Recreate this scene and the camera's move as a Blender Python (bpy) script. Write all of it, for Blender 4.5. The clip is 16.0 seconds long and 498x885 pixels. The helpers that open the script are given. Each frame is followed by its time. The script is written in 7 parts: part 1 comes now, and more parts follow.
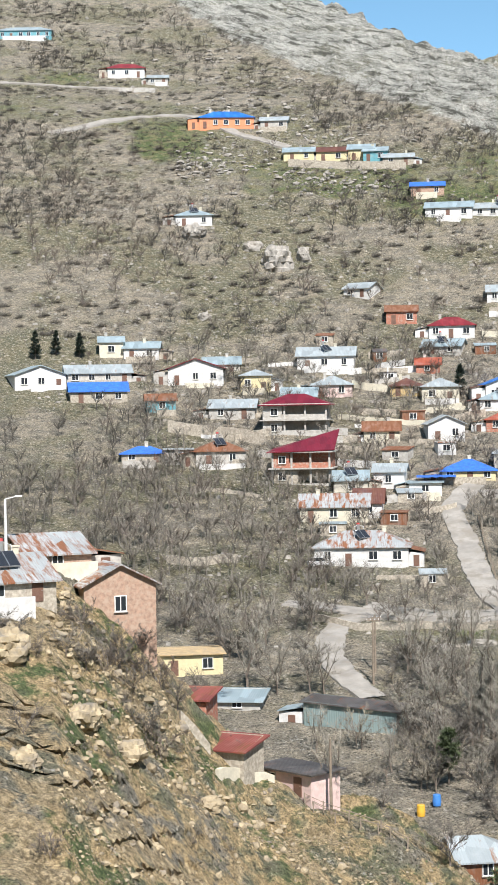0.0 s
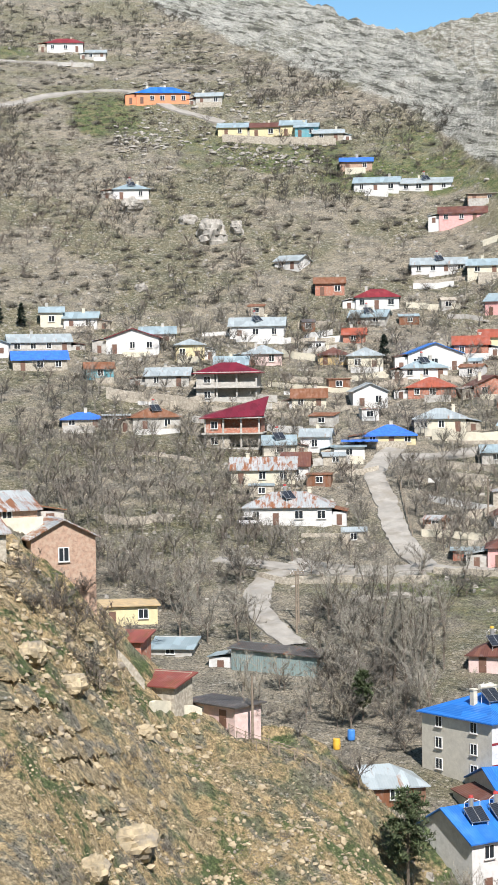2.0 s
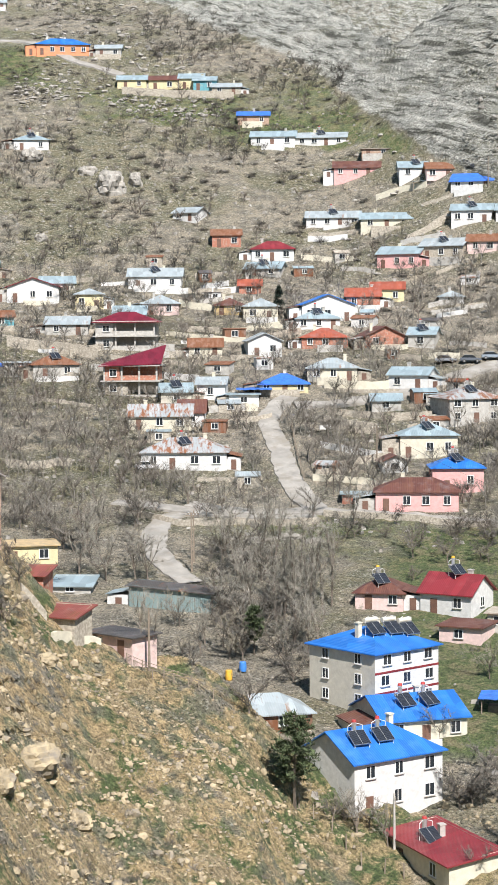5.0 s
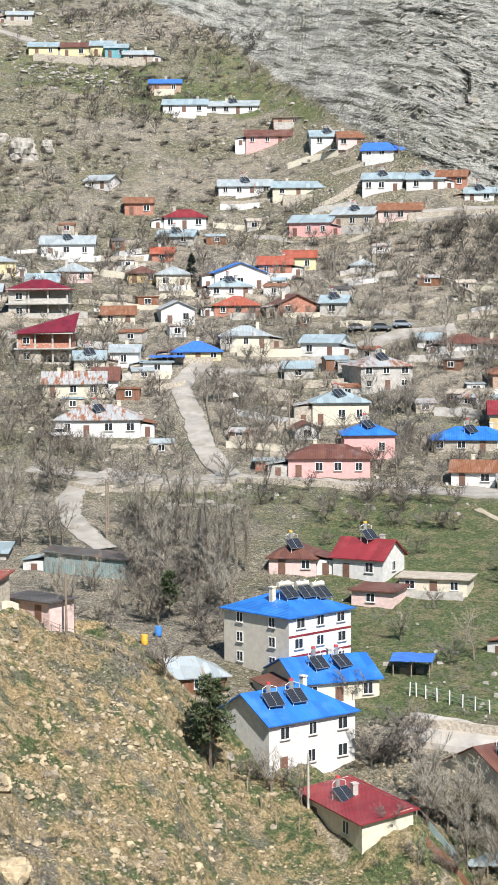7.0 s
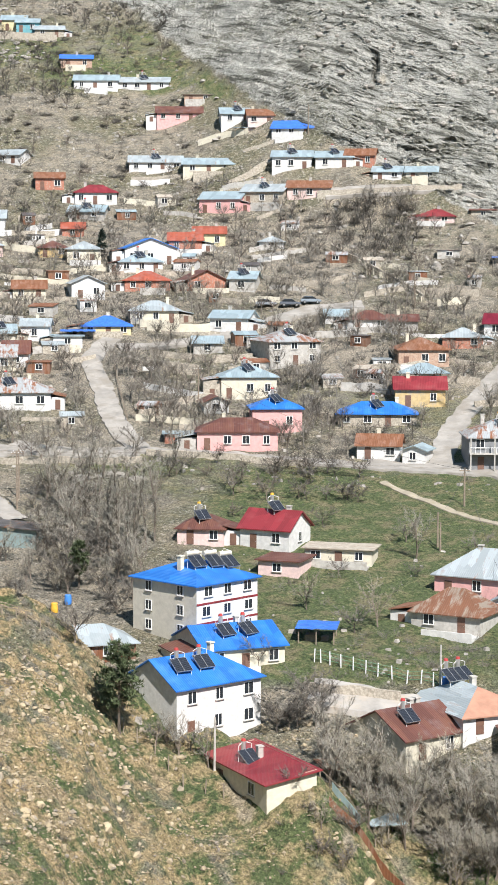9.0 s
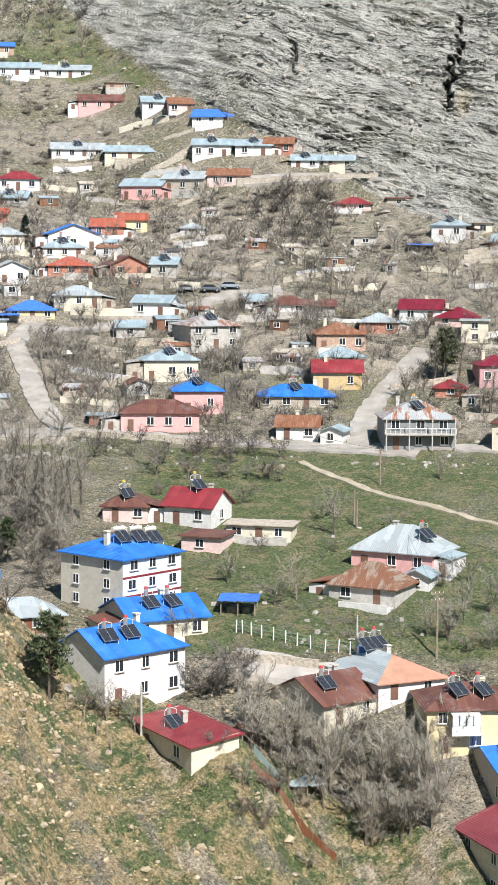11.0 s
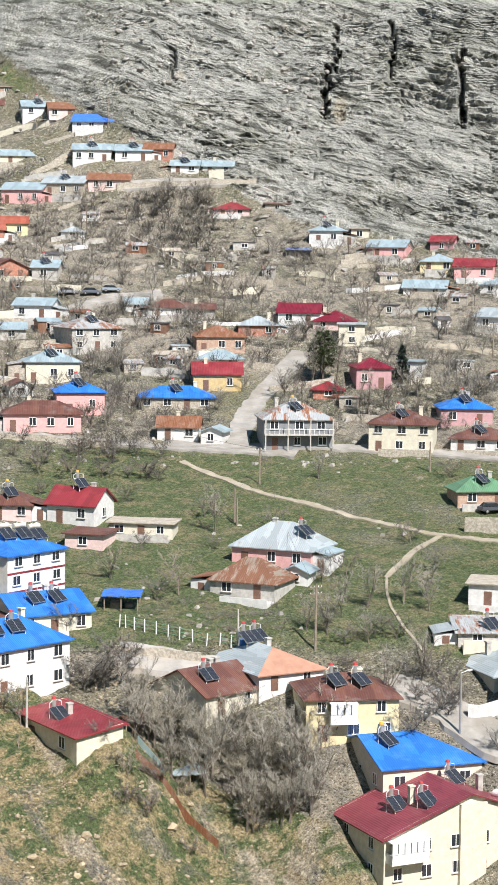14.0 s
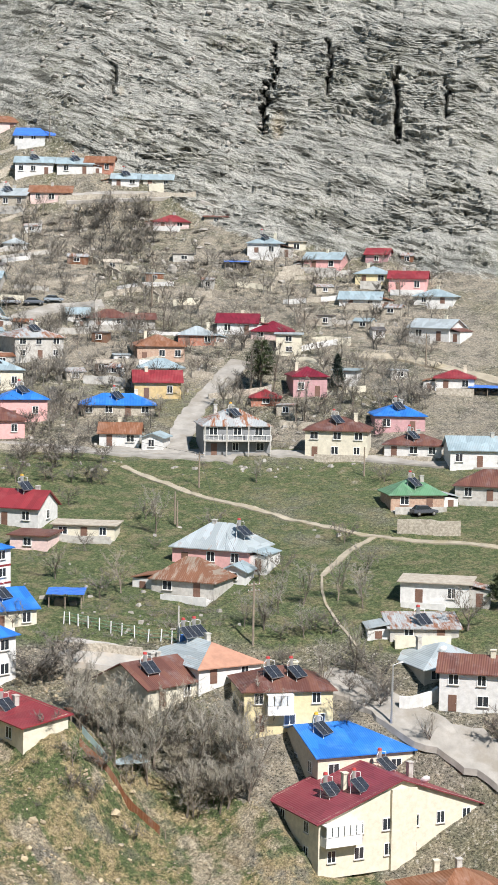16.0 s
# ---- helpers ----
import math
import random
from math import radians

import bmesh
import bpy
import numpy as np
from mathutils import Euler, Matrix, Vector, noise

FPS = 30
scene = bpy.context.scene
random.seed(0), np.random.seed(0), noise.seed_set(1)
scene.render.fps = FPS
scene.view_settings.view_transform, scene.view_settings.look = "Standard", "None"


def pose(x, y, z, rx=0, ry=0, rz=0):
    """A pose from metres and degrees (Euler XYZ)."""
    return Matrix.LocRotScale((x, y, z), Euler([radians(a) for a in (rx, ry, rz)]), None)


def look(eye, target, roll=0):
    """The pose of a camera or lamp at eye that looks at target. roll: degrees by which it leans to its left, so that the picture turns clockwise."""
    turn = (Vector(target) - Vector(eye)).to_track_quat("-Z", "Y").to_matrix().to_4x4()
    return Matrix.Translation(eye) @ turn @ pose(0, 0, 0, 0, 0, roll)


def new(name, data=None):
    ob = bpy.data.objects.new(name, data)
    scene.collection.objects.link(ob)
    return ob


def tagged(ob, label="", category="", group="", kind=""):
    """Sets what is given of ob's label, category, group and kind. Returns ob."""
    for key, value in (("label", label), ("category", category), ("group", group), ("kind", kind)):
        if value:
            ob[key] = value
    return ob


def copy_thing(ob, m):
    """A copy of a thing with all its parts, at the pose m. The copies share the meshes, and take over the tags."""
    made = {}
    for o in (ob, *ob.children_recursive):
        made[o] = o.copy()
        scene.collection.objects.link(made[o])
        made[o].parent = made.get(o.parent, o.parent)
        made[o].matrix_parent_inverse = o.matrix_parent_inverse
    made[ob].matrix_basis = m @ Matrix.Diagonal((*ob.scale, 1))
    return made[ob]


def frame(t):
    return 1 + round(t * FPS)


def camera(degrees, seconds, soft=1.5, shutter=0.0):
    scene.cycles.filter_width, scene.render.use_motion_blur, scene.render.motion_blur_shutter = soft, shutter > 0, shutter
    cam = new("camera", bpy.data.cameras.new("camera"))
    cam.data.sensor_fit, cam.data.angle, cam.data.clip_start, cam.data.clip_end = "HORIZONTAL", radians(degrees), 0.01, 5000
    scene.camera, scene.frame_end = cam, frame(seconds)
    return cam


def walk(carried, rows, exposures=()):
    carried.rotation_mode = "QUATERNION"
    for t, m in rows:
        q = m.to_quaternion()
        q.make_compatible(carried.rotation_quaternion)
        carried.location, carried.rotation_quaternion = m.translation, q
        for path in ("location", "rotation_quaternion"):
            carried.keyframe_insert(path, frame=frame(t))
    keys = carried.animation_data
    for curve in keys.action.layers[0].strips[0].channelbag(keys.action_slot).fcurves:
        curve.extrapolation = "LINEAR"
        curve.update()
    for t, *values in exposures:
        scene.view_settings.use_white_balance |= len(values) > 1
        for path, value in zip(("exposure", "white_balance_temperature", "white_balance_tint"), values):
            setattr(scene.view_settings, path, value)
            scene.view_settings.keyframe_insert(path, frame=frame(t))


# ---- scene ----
cam = camera(14.78, 16.0, soft=0.5)
ROWS = [
    (0.0, -5.31, -1.09, 3.66, 89.030, 0.988, -0.136),
    (0.5, -5.35, -3.29, 3.96, 88.832, 0.834, -0.792),
    (1.0, -5.22, -11.05, 3.92, 88.677, 0.789, -1.214),
    (1.5, -4.79, -16.11, 3.96, 88.417, 0.898, -1.506),
    (2.0, -4.55, -20.56, 4.22, 87.956, 0.910, -1.976),
    (2.5, -4.28, -21.52, 4.19, 87.671, 0.892, -2.430),
    (3.0, -4.44, -24.57, 4.35, 87.461, 0.687, -3.124),
    (3.5, -4.62, -28.15, 4.19, 87.286, 0.624, -3.629),
    (4.0, -4.59, -29.24, 4.10, 86.902, 0.592, -4.125),
    (6.5, -5.73, -33.88, 3.89, 85.859, 0.342, -6.828),
    (7.0, -5.75, -33.87, 4.03, 85.479, 0.347, -7.686),
    (7.5, -5.76, -34.30, 3.96, 85.390, 0.235, -8.295),
    (8.0, -5.67, -34.53, 4.02, 85.263, 0.107, -8.852),
    (8.5, -5.94, -35.41, 3.75, 85.118, -0.074, -9.396),
    (9.0, -6.31, -38.22, 3.65, 84.811, -0.158, -10.352),
    (11.5, -9.02, -47.36, 3.46, 84.414, -0.493, -13.327),
    (12.0, -8.94, -47.21, 3.31, 84.461, -0.583, -13.902),
    (12.5, -8.84, -47.08, 3.32, 84.573, -0.614, -14.446),
    (13.0, -9.07, -47.78, 3.01, 84.766, -0.685, -15.287),
    (13.5, -9.79, -49.38, 2.86, 84.732, -0.725, -15.876),
    (14.0, -10.74, -51.87, 2.98, 84.656, -0.737, -16.470),
    (14.5, -11.33, -53.96, 2.67, 84.783, -0.704, -16.865),
    (15.0, -11.71, -55.24, 2.63, 84.979, -0.744, -17.383),
    (15.5, -12.55, -57.65, 2.37, 85.162, -0.851, -17.785),
    (16.0, -13.62, -60.49, 2.33, 85.110, -0.975, -18.313),
]
walk(cam, [(t, pose(x, y, z, rx, ry, rz)) for t, x, y, z, rx, ry, rz in ROWS],
     exposures=[(0.0, 0.50), (4.0, 0.53), (8.0, 0.59), (13.0, 0.63), (16.0, 0.53)])

# ---- light ----
SUN_EL, SUN_AZ = 49.0, 167.0   # degrees above the horizon; from north (ahead), to the right
world = bpy.data.worlds.new("sky")
world.use_nodes = True
scene.world = world
_sky = world.node_tree.nodes.new("ShaderNodeTexSky")
_sky.sky_type, _sky.sun_disc = "NISHITA", False
_sky.sun_elevation, _sky.sun_rotation = radians(SUN_EL), radians(SUN_AZ)
_sky.altitude, _sky.air_density, _sky.dust_density, _sky.ozone_density = 1800, 0.6, 0.0, 4.0
_bg = world.node_tree.nodes["Background"]
_bg.inputs["Strength"].default_value = 0.14
_hue = world.node_tree.nodes.new("ShaderNodeHueSaturation")
_hue.inputs["Hue"].default_value, _hue.inputs["Saturation"].default_value = 0.475, 0.95
world.node_tree.links.new(_sky.outputs[0], _hue.inputs["Color"])
world.node_tree.links.new(_hue.outputs[0], _bg.inputs["Color"])
_d = Vector((math.sin(radians(SUN_AZ)) * math.cos(radians(SUN_EL)), math.cos(radians(SUN_AZ)) * math.cos(radians(SUN_EL)), math.sin(radians(SUN_EL))))
_lamp = bpy.data.lights.new("sun", "SUN")
_lamp.energy, _lamp.angle, _lamp.color = 5.6, radians(0.5), (1.0, 0.962, 0.935)
sun = new("sun", _lamp)
sun.matrix_world = look(tuple(_d * 900), (0, 0, 0))

# ---- materials ----
def shade(name, rough=0.9, metal=0.0):
    m = bpy.data.materials.new(name)
    m.use_nodes = True
    nt = m.node_tree
    b = nt.nodes["Principled BSDF"]
    b.inputs["Roughness"].default_value, b.inputs["Metallic"].default_value = rough, metal
    return m, nt, b


def node(nt, kind, ins=None, **props):
    n = nt.nodes.new(kind)
    for k, v in props.items():
        if k == "op": n.operation = v
        elif k == "blend": n.blend_type = v
        elif k == "dtype": n.data_type = v
        elif k == "attr": n.attribute_name = v
        elif k == "feature": n.feature = v
        elif k == "wave": n.bands_direction = v
    for k, v in (ins or {}).items():
        s = n.inputs[k]
        if isinstance(v, bpy.types.NodeSocket): nt.links.new(v, s)
        else: s.default_value = v
    return n


def rgba(c):
    return (c[0], c[1], c[2], 1.0)


def mix(nt, fac, a, b, blend="MIX"):
    n = nt.nodes.new("ShaderNodeMix")
    n.data_type, n.blend_type = "RGBA", blend
    for i, v in ((0, fac), (6, a), (7, b)):
        if isinstance(v, bpy.types.NodeSocket): nt.links.new(v, n.inputs[i])
        else: n.inputs[i].default_value = v if i == 0 else rgba(v)
    return n.outputs[2]


def ramp(nt, fac, lo, hi):
    return node(nt, "ShaderNodeMapRange", {"Value": fac, "From Min": lo, "From Max": hi}).outputs[0]


def grain(nt, co, scale, detail=4.0, rough=0.6):
    return node(nt, "ShaderNodeTexNoise", {"Vector": co, "Scale": scale, "Detail": detail, "Roughness": rough}).outputs[0]


def bump(nt, b, height, strength, dist):
    n = node(nt, "ShaderNodeBump", {"Height": height, "Strength": strength, "Distance": dist})
    nt.links.new(n.outputs[0], b.inputs["Normal"])


def plain(name, colour, rough=0.85, metal=0.0, vary=0.25, scale=1.5, stain=None, stain_at=0.6, relief=0.02, fine=9.0):
    """A weathered surface: broad and fine variation, stains, slight relief."""
    m, nt, b = shade(name, rough, metal)
    co = node(nt, "ShaderNodeTexCoord").outputs["Object"]
    rnd = node(nt, "ShaderNodeObjectInfo").outputs["Random"]
    off = node(nt, "ShaderNodeVectorMath", {0: co, 1: node(nt, "ShaderNodeCombineXYZ", {0: node(nt, "ShaderNodeMath", {0: rnd, 1: 80.0}, op="MULTIPLY").outputs[0]}).outputs[0]}, op="ADD").outputs[0]
    big, small = grain(nt, off, scale), grain(nt, off, fine, 5.0, 0.7)
    dark = tuple(c * (1 - vary) for c in colour)
    light = tuple(min(1, c * (1 + vary * 0.5)) for c in colour)
    col = mix(nt, ramp(nt, big, 0.35, 0.65), dark, light)
    col = mix(nt, ramp(nt, small, 0.3, 0.75), col, mix(nt, 0.25, col, (0.25, 0.22, 0.18)))
    if stain:
        col = mix(nt, ramp(nt, grain(nt, off, scale * 0.7, 6.0, 0.65), stain_at - 0.06, stain_at + 0.08), col, stain)
    nt.links.new(col, b.inputs["Base Color"])
    bump(nt, b, small, 0.5, relief)
    return m


def ground_material():
    """Soil, dry grass, green grass and rock, laid out by the cover map of the land."""
    m, nt, b = shade("ground_cover", 0.95)
    co = node(nt, "ShaderNodeNewGeometry").outputs["Position"]
    at = node(nt, "ShaderNodeAttribute", attr="cover")
    cover, pale = node(nt, "ShaderNodeSeparateColor", {0: at.outputs["Color"]}).outputs, at.outputs["Alpha"]
    n1, n2, n3, n4 = grain(nt, co, 0.045, 4.0), grain(nt, co, 0.35, 5.0, 0.65), grain(nt, co, 1.4, 5.0, 0.8), grain(nt, co, 3.4, 4.0, 0.75)
    soil = mix(nt, ramp(nt, n2, 0.38, 0.62), (0.20, 0.178, 0.135), (0.35, 0.31, 0.242))
    dry = mix(nt, ramp(nt, n3, 0.38, 0.62), (0.11, 0.108, 0.062), (0.265, 0.247, 0.165))
    base = mix(nt, ramp(nt, n1, 0.45, 0.56), soil, dry)
    base = mix(nt, ramp(nt, n3, 0.56, 0.62), base, (0.46, 0.435, 0.385))
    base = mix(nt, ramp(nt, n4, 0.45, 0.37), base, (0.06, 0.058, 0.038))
    base = mix(nt, node(nt, "ShaderNodeMath", {0: pale, 1: ramp(nt, n2, 0.34, 0.56)}, op="MULTIPLY").outputs[0], base, mix(nt, n3, (0.29, 0.25, 0.195), (0.45, 0.405, 0.34)))
    green = mix(nt, ramp(nt, n3, 0.36, 0.62), (0.052, 0.085, 0.024), (0.16, 0.19, 0.075))
    green = mix(nt, ramp(nt, n2, 0.52, 0.64), green, (0.19, 0.18, 0.095))
    gm = node(nt, "ShaderNodeMath", {0: cover[1], 1: node(nt, "ShaderNodeMath", {0: n2, 1: 0.55}, op="SUBTRACT").outputs[0]}, op="ADD").outputs[0]
    base = mix(nt, ramp(nt, gm, 0.28, 0.62), base, green)
    # ochre earth of the spur
    base = mix(nt, node(nt, "ShaderNodeMath", {0: cover[2], 1: ramp(nt, n2, 0.45, 0.56)}, op="MULTIPLY").outputs[0], base,
               mix(nt, ramp(nt, n3, 0.35, 0.65), (0.25, 0.18, 0.085), (0.60, 0.45, 0.25)))
    rock = mix(nt, ramp(nt, n2, 0.35, 0.7), (0.235, 0.235, 0.205), (0.45, 0.44, 0.39))
    rock = mix(nt, ramp(nt, n3, 0.58, 0.70), rock, (0.53, 0.522, 0.465))
    rock = mix(nt, node(nt, "ShaderNodeMath", {0: ramp(nt, n1, 0.5, 0.62), 1: ramp(nt, n3, 0.56, 0.42)}, op="MULTIPLY").outputs[0], rock, (0.17, 0.165, 0.11))
    # cracks and crevices: ledge shade put into the rock colour where n4 dips
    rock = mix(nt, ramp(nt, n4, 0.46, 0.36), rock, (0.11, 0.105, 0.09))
    # bedding along the dip: pale courses, thin dark joints with ledges' underside shade painted in
    xyz = node(nt, "ShaderNodeSeparateXYZ", {0: co}).outputs
    lift = node(nt, "ShaderNodeMath", {0: xyz[2], 1: node(nt, "ShaderNodeMath", {0: xyz[0], 1: 0.42}, op="MULTIPLY").outputs[0]}, op="ADD").outputs[0]
    along_bed = node(nt, "ShaderNodeCombineXYZ", {0: node(nt, "ShaderNodeMath", {0: xyz[0], 1: 0.13}, op="MULTIPLY").outputs[0], 1: node(nt, "ShaderNodeMath", {0: xyz[1], 1: 0.03}, op="MULTIPLY").outputs[0],
                                                2: node(nt, "ShaderNodeMath", {0: lift, 1: 0.52}, op="MULTIPLY").outputs[0]}).outputs[0]
    strata = grain(nt, along_bed, 1.0, 5.0, 0.7)
    rock = mix(nt, ramp(nt, strata, 0.515, 0.575), rock, mix(nt, n4, (0.34, 0.33, 0.29), (0.56, 0.54, 0.48)))
    rock = mix(nt, ramp(nt, strata, 0.445, 0.41), rock, (0.10, 0.098, 0.08))
    rock = mix(nt, ramp(nt, cover[2], 0.4, 0.75), rock, mix(nt, ramp(nt, n3, 0.4, 0.62), (0.24, 0.18, 0.095), (0.56, 0.44, 0.27)))
    rm = node(nt, "ShaderNodeMath", {0: cover[0], 1: node(nt, "ShaderNodeMath", {0: n2, 1: 0.5}, op="SUBTRACT").outputs[0]}, op="ADD").outputs[0]
    col = mix(nt, ramp(nt, rm, 0.38, 0.58), base, rock)
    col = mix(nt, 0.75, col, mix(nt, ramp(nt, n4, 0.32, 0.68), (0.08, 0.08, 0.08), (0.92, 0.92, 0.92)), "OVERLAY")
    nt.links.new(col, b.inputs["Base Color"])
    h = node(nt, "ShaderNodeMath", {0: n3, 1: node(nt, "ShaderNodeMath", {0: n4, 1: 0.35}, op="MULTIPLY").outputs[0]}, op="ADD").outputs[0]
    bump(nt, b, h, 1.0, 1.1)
    return m


# ---- the land ----

LIFT = 7.0   # the heights of view below count from seven degrees under the level
VALLEY_R = (0, 120, 150, 165, 185, 225, 285, 350, 410, 465, 505, 560, 620, 700, 800, 1400)
VALLEY_E = (-60, -40, -30, -24, -20, -16, -12, -8, -5, -2, 0, 2, 3, 4.5, 6, 9)
CLIFF_R = (0, 120, 150, 165, 185, 225, 285, 340, 385, 402, 425, 450, 475, 510, 560, 700, 1400)
CLIFF_E = (-60, -40, -30, -24, -20, -16, -12, -8.4, -6, -5, -2.5, 0, 2, 4.5, 7, 9, 10)


def lerp(x, xs, ys):
    return np.interp(x, xs, ys)


def smooth(a, b, x):
    s = np.clip((x - a) / (b - a), 0, 1)
    return s * s * (3 - 2 * s)


def land(x, y):
    """Height of the bare land, and the masks of spur and cliff."""
    x, y = np.asarray(x, float), np.asarray(y, float)
    r, az = np.hypot(x, y), np.degrees(np.arctan2(x, y))
    tan = lambda e: np.tan(np.radians(e + LIFT))
    zl = lerp(r, VALLEY_R, [-72 if a < 130 else a * math.tan(math.radians(e + LIFT)) for a, e in zip(VALLEY_R, VALLEY_E)])
    zr = lerp(r, CLIFF_R, [-72 if a < 130 else a * math.tan(math.radians(e + LIFT)) for a, e in zip(CLIFF_R, CLIFF_E)])
    w = smooth(7, 14, az)
    brow = lerp(az, (14, 19, 21.5, 23.5, 26, 30), (4.5, 3.8, 3.2, 2.6, 2.0, 1.0))
    rb = lerp(brow, CLIFF_E, CLIFF_R)
    zr = np.minimum(zr, rb * tan(brow) + 0.16 * (r - rb))
    top = lerp(az, (-90, -30, -5, 2.6, 3.8, 4.9, 6.6, 8, 9.5), (12, 9, 7.4, 5.0, 4.35, 3.85, 3.4, 2.5, 1.0))
    rc = lerp(top, VALLEY_E, VALLEY_R)
    zl = np.minimum(zl, rc * tan(top) - 0.3 * (r - rc))
    z = zl * (1 - w) + zr * w
    far = lerp(az, (-90, 2, 6, 8.7, 11, 14, 20, 60), (-3, 0, 3.1, 3.75, 3.9, 4.4, 7, 9))
    z = np.maximum(z, np.where(r > 600, 1000 * tan(far) - 0.47 * np.maximum(1000 - r, 0), -999))
    # the spur in front and the slope that falls from the onlooker's side
    es = lerp(az, (-60, -8, -6.5, -4.6, -2.8, -1.6, 0.6, 2.4, 4.1, 6, 8.6, 12, 16, 21, 30, 60),
              (6, -9.6, -11, -13.1, -15, -16.2, -17.1, -17.8, -18.9, -21, -22.5, -24.1, -26.3, -28, -32, -45))
    rs = lerp(az, (-10, 5, 20), (178, 172, 160))
    zs = rs * tan(es)
    spur = np.where(r < rs, zs - 0.34 * (rs - r), zs - 0.83 * (r - rs))
    spur = spur - 0.6 * np.maximum(40 - y, 0)
    back = np.where(y > -78, 9 - 0.66 * (y + 78), 9 + 0.1 * np.minimum(-78 - y, 400))
    back = np.where(y > 60, -999, back)
    side = np.where(y < 60, np.abs(x) * 0.02, 0)
    front = np.maximum(spur, back + side)
    # a soft union keeps the foot of the spur from a hard crease
    d = z - front
    z2 = np.where(np.abs(d) < 4, (z + front + np.abs(d)) / 2 + (4 - np.abs(d)) ** 2 / 32, np.maximum(z, front))
    # the bank against the side of the long red-roofed house
    z2 = z2 + 4.6 * np.exp(-((x - 56.5) / 5.0) ** 2 - ((y - 138) / 8.5) ** 2)
    z2 = z2 + 7.0 * np.exp(-((x - 35) / 7.0) ** 2 - ((y - 150.5) / 7.5) ** 2)
    z2 = z2 + 2.8 * np.exp(-((x + 17) / 6.0) ** 2 - ((y - 168) / 6.0) ** 2)
    return z2, r, az, front > z


def value_noise(x, y, seed=0):
    """Smooth noise on a grid of unit cells, from -1 to 1."""
    xi, yi = np.floor(x), np.floor(y)
    fx, fy = x - xi, y - yi
    fx, fy = fx * fx * (3 - 2 * fx), fy * fy * (3 - 2 * fy)
    h = lambda a, b: np.modf(np.abs(np.sin(a * 127.1 + b * 311.7 + seed * 74.7) * 43758.5453))[0] * 2 - 1
    return (h(xi, yi) * (1 - fx) + h(xi + 1, yi) * fx) * (1 - fy) + (h(xi, yi + 1) * (1 - fx) + h(xi + 1, yi + 1) * fx) * fy


def fractal(x, y, octaves=4, seed=0):
    s, a = 0, 1.0
    for i in range(octaves):
        s = s + a * value_noise(x * 2 ** i, y * 2 ** i, seed + i)
        a *= 0.5
    return s / 1.6


def rockiness(az, el):
    edge = lerp(az, (-8, -2.5, -0.6, 1.7, 4, 6.7, 8.3, 10.6, 15, 18.7, 27, 60), (6.5, 5.2, 4.0, 3.1, 2.25, 1.3, 0.1, -1.3, -3.4, -5.3, -6.6, -8))
    return smooth(-0.35, 0.5, el - edge), smooth(-0.2, 0.5, el - edge) * smooth(8.5, 13, az)


def ground_z(x, y):
    """Height of the ground as built, without the cliffs' ledges."""
    z, r, az, front = land(x, y)
    el = np.degrees(np.arctan2(z, np.maximum(r, 1))) - LIFT
    rock, cliff = rockiness(az, el)
    amp = np.where(front, 0.9, 0.35) + rock * 1.6
    z = z + amp * fractal(x / 9, y / 9, 4, 3) * smooth(60, 120, r)
    z = z + np.where(front, 0.28, 0.08) * fractal(x / 0.9, y / 0.9, 2, 13) * smooth(60, 120, r)
    return z + np.where(front, 0.9, 0.22) * fractal(x / 2.2, y / 2.2, 3, 9) * smooth(60, 120, r)


def level(x, y):
    return float(ground_z(np.array([x]), np.array([y]))[0])


